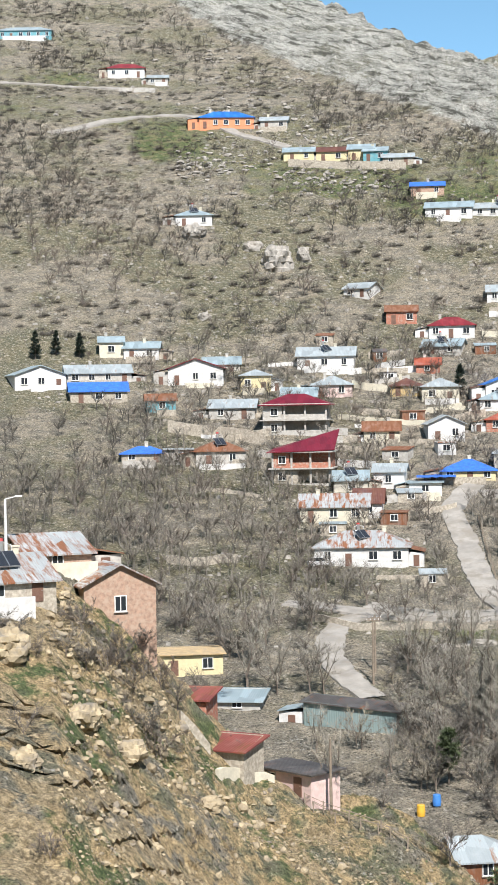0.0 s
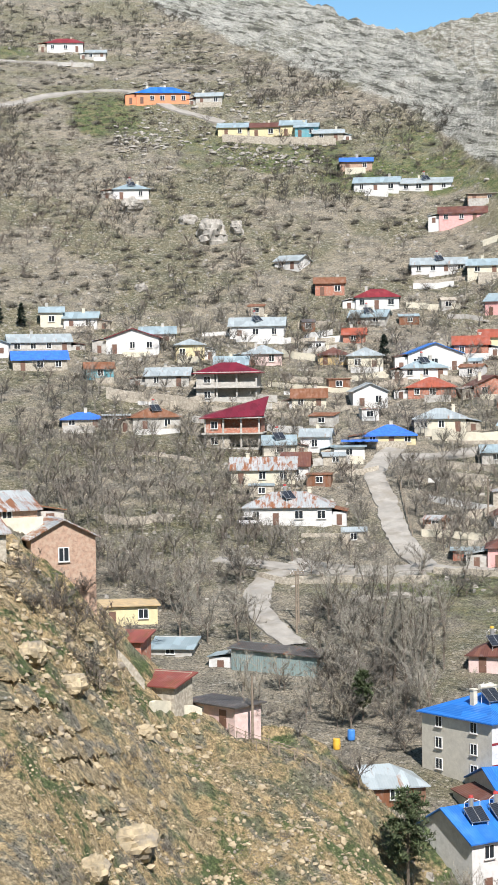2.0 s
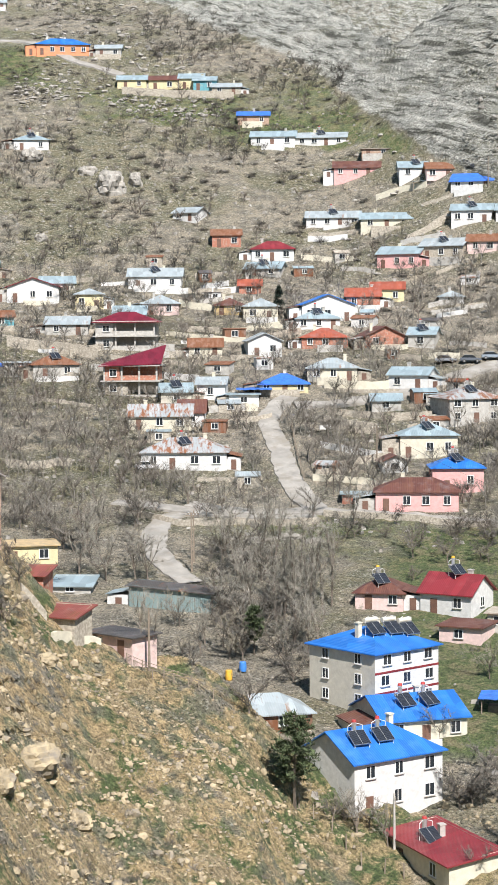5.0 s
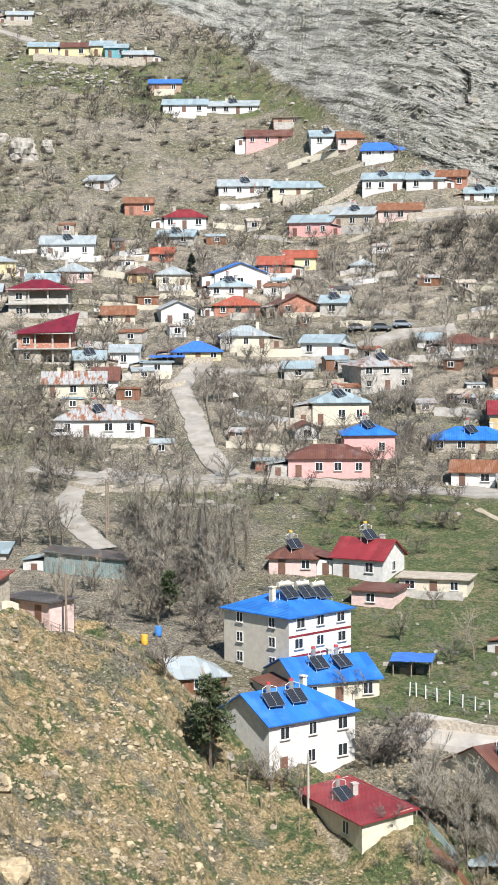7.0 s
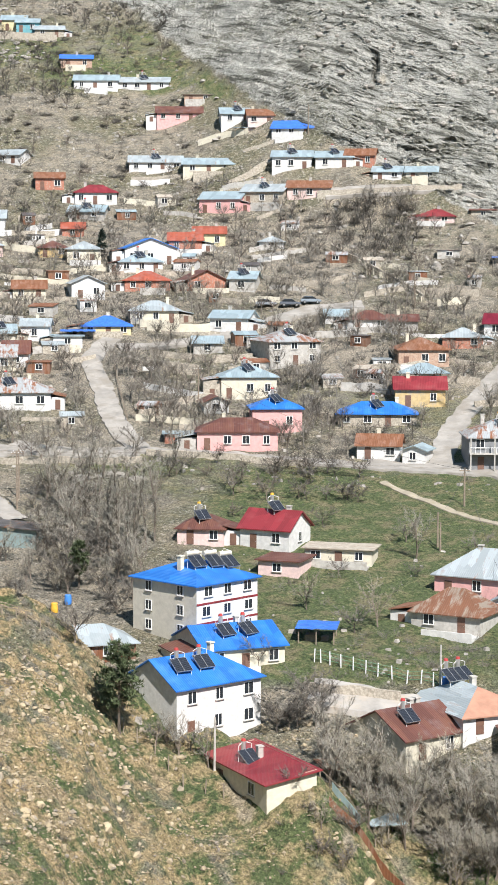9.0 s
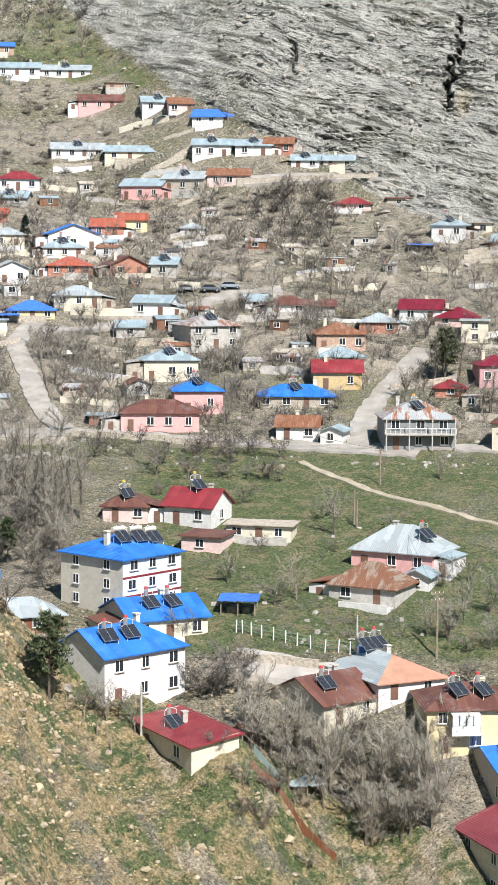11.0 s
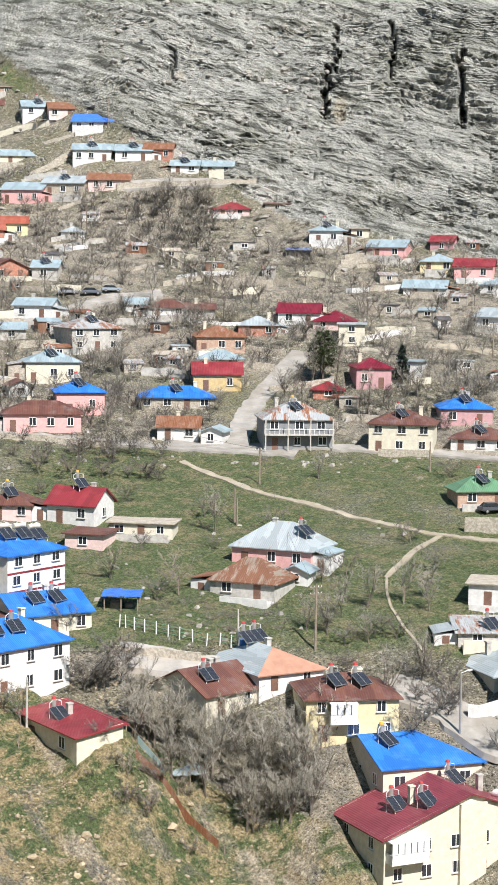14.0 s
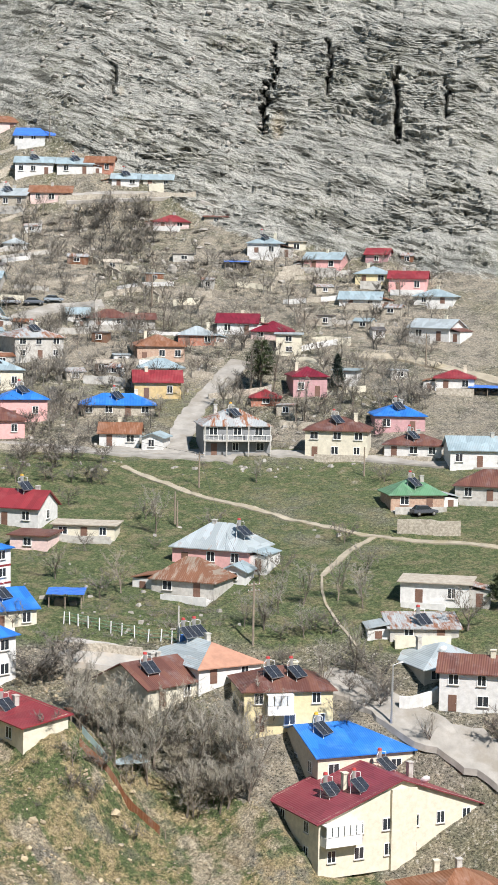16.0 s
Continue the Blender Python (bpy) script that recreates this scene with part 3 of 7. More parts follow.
def window(parent, x, z, w=1.1, hh=1.25, y=0.0, side="front", wide=0):
    """Frame, mullion and sill around a dark pane, on the front or on a side wall."""
    t = 0.09
    fr = boxes(
        (-w / 2 - t, -0.07, -t, w / 2 + t, 0.03, 0), (-w / 2 - t, -0.07, hh, w / 2 + t, 0.03, hh + t),
        (-w / 2 - t, -0.07, 0, -w / 2, 0.03, hh), (w / 2, -0.07, 0, w / 2 + t, 0.03, hh), (-0.04, -0.06, 0, 0.04, 0.03, hh))
    win = part("window", fr, FRAME, parent)
    part("pane", boxes((-w / 2, -0.03, 0, w / 2, 0.01, hh)), GLASS, win)
    part("sill", boxes((-w / 2 - 0.16, -0.18, -t - 0.07, w / 2 + 0.16, 0.02, -t)), WALLS["concrete"], win)
    win.matrix_basis = pose(x, y, z, 0, 0, {"front": 0, "left": -90, "right": 90}[side])
    return win


def solar_heater(m, cap=RED_CAP, rot=0, twin=True, name="solar_water_heater"):
    """Roof-top water heater: two tilted absorbers, stand and upright tank."""
    ob = new(name)
    ob.matrix_basis = m
    for i, x in enumerate((-0.52, 0.52) if twin else (0.0,)):
        p = part("absorber", boxes((-0.48, -0.98, 0, 0.48, 0.98, 0.09)), PANEL, ob)
        p.matrix_basis = pose(x, 0, 0.85, 36, 0, 0)
        f = part("frame", boxes((-0.51, -1.01, -0.03, 0.51, -0.98, 0.11), (-0.51, 0.98, -0.03, 0.51, 1.01, 0.11), (-0.51, -1.0, -0.03, -0.48, 1.0, 0.11), (0.48, -1.0, -0.03, 0.51, 1.0, 0.11)), ALUMINIUM, p)
    for x in (-0.9, 0.9):
        for pts in (((x, 0.75, -0.3), (x, 0.75, 2.0), (x * 0.3, 0.95, 2.2)), ((x, -0.7, -0.3), (x, -0.7, 0.4))):
            bm = bmesh.new()
            for a, b in zip(pts, pts[1:]):
                tube(bm, a, b, 0.035, 0.035, 5)
            bmesh.ops.remove_doubles(bm, verts=bm.verts, dist=0.03)
            part("leg", bm, WHITE_METAL, ob)
    bm = bmesh.new()
    if cap is None:
        tube(bm, (-0.95, 1.0, 1.75), (0.95, 1.0, 1.75), 0.3, 0.3, 12)
        part("tank", bm, CREAM_TANK, ob)
        return tagged(ob, "roof-top solar water heater with dark panels and a cream lying tank", "solar heater", "solar heaters on the roofs")
    tube(bm, (0, 1.0, 0.9), (0, 1.0, 2.35), 0.27, 0.27, 12)
    part("tank", bm, TANK, ob)
    bm = bmesh.new()
    tube(bm, (0, 1.0, 2.35), (0, 1.0, 2.6), 0.28, 0.22, 12)
    part("cap", bm, cap, ob)
    lab = "roof-top solar water heater with dark panels, " + ("yellow barrel" if cap is YELLOW_CAP else "red-capped steel tank")
    return tagged(ob, lab, "solar heater", "solar heaters on the roofs")


def dish(m):
    ob = new("satellite_dish")
    ob.matrix_basis = m
    bm = bmesh.new()
    bmesh.ops.create_uvsphere(bm, u_segments=12, v_segments=8, radius=0.85)
    bmesh.ops.delete(bm, geom=[v for v in bm.verts if v.co.z > -0.55], context="VERTS")
    r = part("reflector", bm, WHITE_METAL, ob)
    r.matrix_basis = pose(0, 0.3, 1.0, -60, 0, 0)
    bm = bmesh.new()
    tube(bm, (0, 0.35, -0.3), (0, 0.35, 0.9), 0.03, 0.03, 5)
    part("mast", bm, WHITE_METAL, ob)
    return tagged(ob, "white satellite dish on a short mast", "satellite dish", "satellite dishes")


def glazed_balcony(ob, x, z, w, hh, deep=1.3):
    """A white balcony closed with tall panes, hung on the front."""
    b = part("balcony", boxes((x - w / 2, -deep, z - 0.2, x + w / 2, 0, z), (x - w / 2, -deep, z, x + w / 2, -deep + 0.08, z + 0.9), (x - w / 2, -deep, z, x - w / 2 + 0.08, 0, z + 0.9), (x + w / 2 - 0.08, -deep, z, x + w / 2, 0, z + 0.9)), FRAME, ob)
    n = max(3, int(w / 0.7))
    for i in range(n):
        u = x - w / 2 + (i + 0.5) * w / n
        part("pane", boxes((u - w / n / 2 + 0.05, -deep + 0.02, z + 0.95, u + w / n / 2 - 0.05, -deep + 0.05, z + hh)), CURTAIN, b)
    part("head", boxes((x - w / 2, -deep, z + hh, x + w / 2, 0, z + hh + 0.12)), FRAME, b)


CURTAIN = plain("pane_with_white_curtain", (0.66, 0.69, 0.70), rough=0.15, vary=0.1)
FOOTPRINTS = []


def rest_z(x, y, rot, w, d):
    c, s = math.cos(radians(rot)), math.sin(radians(rot))
    return [level(x + c * u - s * v, y + s * u + c * v) for u, v in ((-w / 2, 0), (w / 2, 0), (w / 2, d), (-w / 2, d), (0, 0))]


def house(x, y, rot, w, d, h, kind, rise, wall, roof, z=None, base=None, storeys=1, wins=-1, heaters=0, chimney=1, over=0.45, side="", cap="red", dishes=0, extra="", name="house", porch=False, face=None, balcony=None, heat_at=None, front_roof=None, bay=None, annex=True):
    """A house whose front's middle stands at x, y; rot turns it about the upright."""
    zs = rest_z(x, y, rot, w, d)
    z0 = zs[4] if z is None else z
    deep = max(0.6, z0 - min(zs) + 0.5)
    rnd = random.Random(int(x * 131 + y * 17))
    ob = new(name)
    ob.matrix_basis = pose(x, y, z0, 0, 0, rot)
    part("wall", wall_shape(kind, w, d, h, rise, deep), WALLS[wall], ob)
    planes = roof_shape(kind, w, d, h, rise, over)
    if front_roof:
        roof_part(ob, planes[:1], ROOFS[front_roof], name="front_roof")
        planes = planes[1:]
    roof_part(ob, planes, ROOFS[roof])
    if bay:
        part("bay", boxes((bay[0], -bay[2], -deep, bay[1], -0.005, bay[3])), WALLS[wall], ob)
    if base:
        part("plinth", boxes((-w / 2 - 0.04, -0.04, -deep, w / 2 + 0.04, d + 0.04, 0.5)), WALLS[base], ob)
    if face:
        part("facade", boxes((-w / 2, -0.035, 0, w / 2, -0.004, h - 0.1)), WALLS[face], ob)
        for s in range(1, storeys):
            part("band", boxes((-w / 2, -0.07, h / storeys * s - 0.2, w / 2, -0.036, h / storeys * s + 0.05)), ROOFS["red"], ob)
    # windows in rows
    sh = h / storeys
    n = max(1, int(w / 3.1)) if wins < 0 else wins
    door_at = rnd.randrange(n) if n > 1 else -1
    for s in range(storeys):
        for i in range(n):
            u = (i + 0.5) / n * w - w / 2 + rnd.uniform(-0.25, 0.25)
            hh = min(1.25, sh * 0.46)
            if s == 0 and i == door_at:
                dr = part("door", boxes((-0.5, -0.06, 0, 0.5, 0.03, min(2.0, sh * 0.8))), DOOR, ob)
                dr.matrix_basis = pose(u, 0, 0.08)
                hb = bmesh.new()
                tube(hb, (0.38, -0.12, 0.95), (0.38, -0.06, 0.95), 0.03, 0.03, 5)
                part("handle", hb, TANK, dr)
            else:
                window(ob, u, s * sh + sh * 0.36, rnd.choice((0.95, 1.1, 1.25)), hh, -0.036 if face else 0.0)
        for sd in side:
            for i in range(max(1, int(d / 4.2))):
                v = (i + 0.5) / max(1, int(d / 4.2)) * d
                window(ob, -w / 2 if sd == "l" else w / 2, s * sh + sh * 0.36, 0.95, min(1.2, sh * 0.46), v, "left" if sd == "l" else "right")
    if porch:
        bm = boxes((-w / 2, -1.5, h * 0.48, w / 2, 0, h * 0.52))
        part("balcony", bm, WALLS["concrete"], ob)
        rail = boxes((-w / 2, -1.5, h * 0.52 + 0.85, w / 2, -1.42, h * 0.52 + 0.95), *[(-w / 2 + i * w / 14 - 0.03, -1.49, h * 0.52, -w / 2 + i * w / 14 + 0.03, -1.43, h * 0.52 + 0.85) for i in range(15)])
        part("railing", rail, FRAME, ob)
        for i in range(4):
            p = part("post", boxes((-0.1, -0.1, 0, 0.1, 0.1, h)), WALLS["concrete"], ob)
            p.matrix_basis = pose(-w / 2 + 0.15 + i * (w - 0.3) / 3, -1.35, 0)
    # lean-to and front terrace, where the house has grown over the years
    if annex and name == "house" and storeys == 1 and w > 5.5 and rnd.random() < 0.55:
        sgn, aw, ad, ah = rnd.choice((-1, 1)), rnd.uniform(2.0, 3.4), d * rnd.uniform(0.5, 0.8), h * rnd.uniform(0.62, 0.85)
        cx = sgn * (w / 2 + aw / 2 + 0.02)
        an = part("annex", boxes((cx - aw / 2, 0.5, -deep, cx + aw / 2, 0.5 + ad, ah)), WALLS[rnd.choice((wall, "concrete", "stone", "white"))], ob)
        e, hi2 = (ah + 0.12, ah + 0.75) if sgn > 0 else (ah + 0.75, ah + 0.12)
        x0, x1 = cx - aw / 2 - 0.2, cx + aw / 2 + 0.2
        roof_part(an, [((x0, 0.2, hi2), (x1, 0.2, e), (x1, 0.8 + ad, e), (x0, 0.8 + ad, hi2))], ROOFS[rnd.choice(("rust", "metal", "bluegrey", "rustgrey", "brown"))], 0.1, "lean_to_roof")
        part("opening", boxes((cx - 0.45, 0.44, 0, cx + 0.45, 0.52, min(1.9, ah * 0.8))), DOOR, an)
    if annex and name == "house" and w > 5.5 and rnd.random() < 0.5:
        tw, fw = w * rnd.uniform(0.5, 1.0), rnd.uniform(1.4, 2.6)
        tx = rnd.uniform(-0.5, 0.5) * (w - tw)
        part("terrace", boxes((tx - tw / 2, -fw, -deep - 0.8, tx + tw / 2, -0.02, 0.02), (tx - tw / 2, -fw, 0.02, tx + tw / 2, -fw + 0.18, rnd.uniform(0.4, 0.9))), WALLS[rnd.choice(("stone", "concrete", "white", "cream"))], ob)
    if balcony:
        glazed_balcony(ob, *balcony)
    for i in range(chimney):
        u = rnd.uniform(-0.3, 0.3) * w
        c = part("chimney", boxes((-0.3, -0.3, -1.2, 0.3, 0.3, 1.0), (-0.38, -0.38, 1.0, 0.38, 0.38, 1.14)), WALLS["concrete" if rnd.random() < 0.5 else "cream"], ob)
        c.matrix_basis = pose(u, d * 0.5 + rnd.uniform(-0.1, 0.2) * d, h + rise * 0.75)
    tagged(ob, "%s house with a %s roof%s" % (WORDS[wall], WORDS[roof], extra), "house", "houses of the village")
    FOOTPRINTS.append((x - math.sin(radians(rot)) * d / 2, y + math.cos(radians(rot)) * d / 2, max(w, d) / 2 + 0.6))
    m = ob.matrix_basis
    spots = heat_at or [((i - (heaters - 1) / 2) * min(2.9, w / max(heaters, 1)), d * 0.26) for i in range(heaters)]
    for u, v in spots:
        lean = {"gable_x": v / (d / 2), "half_hip": v / (d / 2), "hip": min(1.0, v / (min(w, d) / 2)), "gable_y": 1 - abs(u) / (w / 2)}.get(kind, 0.2)
        zz = h - 0.25 + rise * min(lean, 2 - lean)
        solar_heater(m @ pose(u, v, zz, 0, 0, 28 - rot + rnd.uniform(-9, 9)), {"yellow": YELLOW_CAP, "lying": None}.get(cap, RED_CAP))
    for i in range(dishes):
        dish(m @ pose((i - 0.3) * w * 0.35, d * 0.3, h + rise * 0.45, 0, 0, -rot))
    return ob


def bare_frame(x, y, rot, w, d, h, rise, roof, wall, lower, levels=2, slant=True):
    """An unfinished house: slabs and posts, some walls filled in, with a new roof."""
    zs = rest_z(x, y, rot, w, d)
    ob = new("unfinished_house")
    ob.matrix_basis = pose(x, y, zs[4], 0, 0, rot)
    deep = max(0.6, zs[4] - min(zs) + 0.5)
    st = h / levels
    part("foundation", boxes((-w / 2, 0, -deep, w / 2, d, 0.15)), WALLS["concrete"], ob)
    for s in range(levels):
        sl = part("slab", boxes((-w / 2 - 0.5, -0.7, -0.22, w / 2 + 0.5, d, 0)), WALLS["concrete"], ob)
        sl.matrix_basis = pose(0, 0, (s + 1) * st)
        for i in range(4):
            c = part("column", boxes((-0.17, -0.17, 0, 0.17, 0.17, st - 0.2)), WALLS["concrete"], ob)
            c.matrix_basis = pose(-w / 2 + 0.2 + i * (w - 0.4) / 3, 0.2, s * st + 0.02)
        bw = part("back_wall", boxes((-w / 2, d - 0.25, 0, w / 2, d, st - 0.22), (-w / 2, 2.5, 0, -w / 2 + 0.2, d, st - 0.22), (w / 2 - 0.2, 2.5, 0, w / 2, d, st - 0.22), (-w / 2, 2.4, 0, w / 2, 2.6, st - 0.22)), WALLS[wall if s else lower], ob)
        bw.matrix_basis = pose(0, 0, s * st + 0.02)
        para = part("parapet", boxes((-w / 2 + 0.3, 0.1, 0, w / 2 - 0.3, 0.3, st * 0.32), (-w / 2 + 0.3, 0.1, st * 0.32, -w / 2 + w * 0.3, 0.3, st - 0.22)) if s or lower != "stone" else
                    boxes((-w / 2 + 0.3, 0.1, 0, -w / 2 + w * 0.45, 0.3, st - 0.22)), WALLS[wall if s else lower], ob)
        para.matrix_basis = pose(0, 0, s * st + 0.02)
        window(ob, -w / 2 + w * 0.18, s * st + st * 0.3, 1.2, st * 0.4, 0.08)
    roof_part(ob, roof_shape("shed_r" if slant else "hip", w, d, h, rise, 0.8), ROOFS[roof])
    FOOTPRINTS.append((x, y + d / 2, max(w, d) / 2 + 1))
    return tagged(ob, "unfinished %s house with open floors, %s roof" % (WORDS[wall], WORDS[roof]), "house", "houses of the village")


# ---- the houses of the village, from the near slope to the upper rows ----
house(-24.8, 160.1, 27, 7.3, 9.0, 1.98, "gable_x", 2.0, "stone", "rustgrey", chimney=1, heaters=1)
house(-16.5, 167.3, 21, 6.6, 18.0, 3.6, "gable_y", 1.85, "brick", "rustgrey", chimney=0, heat_at=((-1.6, 9.0), (-1.4, 13.0)), wins=1, annex=False)
house(-22.0, 169.6, 26, 6.1, 8.0, 1.57, "gable_x", 1.6, "brick", "rustgrey", chimney=0)
house(-8.6, 168.6, -30, 6.2, 3.6, 1.6, "shed", 0.9, "stone", "oldred", z=level(-8.6, 168.6) - 1.7, chimney=0, wins=1, annex=False)
house(-2.3, 171.6, -48, 7.0, 3.6, 2.2, "flat", 0.2, "rose", "dark", z=level(-2.3, 171.6) - 0.9, chimney=0, wins=2, annex=False)
house(-10.9, 173.2, -14, 3.4, 4.0, 1.5, "shed", 0.6, "redbrick", "oldred", z=level(-10.9, 173.2) - 1.9, chimney=0, wins=1)
house(27.8, 155.6, -73, 14.0, 5.8, 2.96, "shed", 0.9, "cream", "red", z=-51.4, heat_at=((-1.0, 2.2),), wins=2, chimney=1, annex=False)
house(72.7, 119.3, -2, 11.9, 11.0, 3.20, "hip", 2.8, "cream", "rust", chimney=2)
house(28.0, 166.9, 30, 12.0, 9.0, 5.9, "half_hip", 2.6, "white", "blue", storeys=2, heat_at=((-3.6, 2.3), (-0.4, 2.3)), wins=3, chimney=1, annex=False)
house(69.7, 133.9, 9, 21.1, 11.0, 5.74, "gable_y", 3.75, "cream", "maroon", storeys=2, heat_at=((-6.4, 4.6), (-4.0, 2.2), (2.0, 6.5)), chimney=2, dishes=2, wins=6, side="l", balcony=(-8.0, 3.25, 4.6, 2.1), bay=(-1.4, 1.9, 0.4, 8.4), annex=False)
house(33.3, 180.3, 12, 10.1, 10.0, 2.88, "gable_x", 2.0, "cream", "blue", heaters=2, storeys=1)
house(17.8, 184.6, 8, 6.4, 7.0, 2.3, "half_hip", 1.7, "rustmetal", "metal", chimney=0, wins=1)
house(69.0, 143.0, 4, 12.2, 12.7, 3.62, "half_hip", 2.35, "beige", "blue", face="cream", side="l", heat_at=((-3.6, 4.2),), cap="yellow", chimney=1, annex=False)
house(84.6, 145.2, -30, 10.1, 5.0, 5.0, "gable_x", 1.7, "white", "brown", storeys=2, side="l", wins=3, chimney=1, annex=False)
house(6.7, 228.9, -17, 11.5, 6.0, 2.42, "shed_x", 1.0, "greenmetal", "dark", chimney=0, wins=0)
house(62.4, 151.4, -8, 10.8, 9.0, 5.13, "hip", 2.0, "yellow", "brown", storeys=2, heaters=2, wins=3, balcony=(-1.2, 2.5, 3.2, 2.1))
house(32.7, 189.4, 36, 10.6, 11.1, 7.17, "hip", 2.2, "beige", "blue", storeys=3, face="white", side="l", heat_at=((-1.6, 3.6), (1.0, 3.2), (3.1, 2.6)), cap="lying", chimney=2)
house(50.6, 159.7, 26, 8.5, 9.4, 2.7, "gable_x", 2.4, "cream", "brown", heat_at=((-1.8, 2.4),), chimney=2, annex=False)
house(85.6, 153.4, 4, 10.0, 10.0, 2.2, "hip", 2.1, "beige", "metal", z=-47.2, storeys=1, dishes=1, annex=False)
house(-6.7, 236.1, -10, 5.5, 5.0, 1.17, "shed", 0.9, "concrete", "bluegrey", chimney=0)
house(58.4, 161.9, 14, 9.0, 12.4, 2.2, "hip", 2.1, "white", "metal", front_roof="terracotta", heat_at=((-1.0, 8.5), (0.8, 8.8)), annex=False)
house(59.4, 186.6, -40, 9.2, 7.0, 2.5, "hip", 2.6, "concrete", "rustgold", chimney=0)
house(84.7, 162.6, -15, 8.9, 6.0, 1.52, "shed", 1.0, "concrete", "rustgrey", chimney=0, heaters=1)
house(67.6, 189.6, -35, 3.6, 4.0, 1.9, "gable_y", 0.9, "white", "bluegrey", chimney=0)
house(-12.8, 250.0, 7, 8.3, 7.0, 2.79, "flat", 0.2, "yellow", "straw", chimney=0)
house(43.2, 210.5, -31, 5.7, 6.0, 2.17, "flat", 0.1, "rose", "brown", chimney=0)
house(52.2, 214.1, -25, 9.3, 4.5, 2.21, "flat", 0.1, "cream", "flat", chimney=0)
house(66.6, 197.2, -40, 11.8, 8.6, 3.0, "hip", 3.1, "pink", "metal", heat_at=((4.2, 2.4),))
house(90.4, 172.6, -30, 9.2, 6.0, 3.01, "flat", 0.2, "white", "flat", chimney=0)
house(43.5, 221.9, -38, 7.6, 6.8, 3.0, "gable_x", 2.3, "white", "red", heat_at=((0.2, 3.2),), cap="yellow", side="r")
house(35.1, 225.9, -19, 6.6, 7.0, 2.45, "hip", 1.8, "rose", "brown", heaters=1, cap="yellow")
house(105.4, 213.6, -8, 8.6, 6.5, 2.6, "hip", 1.9, "brick", "green", heaters=1)
house(117.4, 212.9, -31, 10.9, 8.0, 2.79, "hip", 2.2, "concrete", "brown")
house(48.6, 272.6, -10, 13.3, 8.0, 3.30, "hip", 1.9, "pink", "brown")
house(39.7, 278.3, -8, 4.8, 4.0, 1.57, "flat", 0.1, "redbrick", "bluegrey", chimney=0)
house(124.2, 230.9, -16, 10.2, 8.0, 3.15, "gable_x", 2.0, "white", "bluegrey")
house(12.5, 297.7, -7, 14.7, 9.0, 3.19, "hip", 2.2, "white", "rustgrey", heaters=1)
house(103.9, 245.6, -26, 10.7, 9.0, 5.03, "hip", 2.0, "cream", "brown", storeys=2, heaters=1)
house(116.7, 242.3, -29, 9.7, 7.0, 2.42, "hip", 1.6, "white", "brown", heaters=1)
house(88.0, 251.8, -10, 11.6, 10.2, 5.3, "hip", 2.6, "grey", "rustgrey", storeys=2, porch=True, heaters=1, cap="yellow", chimney=2)
house(75.1, 259.4, -30, 3.8, 5.0, 2.44, "gable_y", 0.8, "white", "bluegrey", chimney=0)
house(70.1, 262.9, -19, 7.0, 6.0, 2.45, "gable_x", 1.6, "white", "rust")
house(48.3, 292.0, 1, 4.4, 5.0, 2.05, "gable_y", 1.1, "white", "brown", chimney=0)
house(55.3, 298.5, -5, 10.0, 8.0, 4.18, "hip", 1.7, "cream", "bluegrey", heaters=1, storeys=1)
house(9.3, 318.2, -6, 11.4, 7.0, 2.75, "gable_x", 2.0, "cream", "rustgrey")
house(121.1, 258.4, -15, 9.1, 8.0, 3.17, "hip", 1.8, "mauve", "blue", heaters=1)
house(15.1, 319.5, -7, 4.7, 7.0, 2.76, "gable_x", 2.2, "white", "brown", chimney=0)
house(57.1, 281.6, -6, 8.5, 8.0, 4.25, "hip", 1.8, "pink", "blue", heaters=1)
house(74.4, 280.9, -14, 13.5, 8.0, 2.37, "hip", 1.8, "stone", "blue", heaters=1)
house(66.7, 313.2, 10, 10.3, 10.0, 4.59, "hip", 2.0, "concrete", "rustgrey", heaters=1, storeys=2)
house(25.7, 329.9, -5, 5.6, 6.0, 2.19, "flat", 0.2, "white", "bluegrey", chimney=0)
house(102.1, 278.2, -19, 5.4, 6.0, 1.75, "hip", 1.3, "redbrick", "red")
house(13.0, 332.7, -3, 5.8, 7.0, 2.20, "gable_x", 1.6, "beige", "bluegrey", heaters=1)
house(83.8, 287.3, -13, 8.8, 7.0, 3.30, "gable_x", 2.0, "ochre", "red")
house(19.7, 333.7, -10, 5.4, 6.0, 3.09, "gable_x", 1.3, "white", "metal")
house(111.6, 279.9, -10, 6.5, 8.0, 3.98, "hip", 1.6, "mauve", "darkred")
house(138.4, 273.3, -25, 7.4, 7.0, 2.67, "hip", 1.4, "white", "red")
house(120.0, 283.8, -32, 4.4, 6.0, 2.92, "flat", 0.2, "white", "bluegrey", chimney=0)
house(88.1, 299.9, -11, 8.5, 7.0, 1.59, "hip", 1.6, "cream", "bluegrey", chimney=0)
house(-9.7, 348.5, 6, 9.2, 8.0, 2.96, "hip", 1.8, "concrete", "rust", heaters=1)
house(-17.5, 349.2, 2, 4.9, 5.0, 2.74, "flat", 0.2, "concrete", "metal", chimney=0)
house(34.0, 336.6, -6, 9.4, 8.0, 2.05, "hip", 1.8, "yellow", "tarp")
house(-23.8, 350.3, 3, 8.3, 6.0, 1.83, "hip", 1.2, "stone", "tarp")
house(84.8, 329.1, -14, 8.8, 7.0, 2.06, "hip", 1.6, "white", "brown")
house(57.8, 334.4, -28, 7.9, 6.0, 2.98, "gable_x", 1.4, "white", "bluegrey")
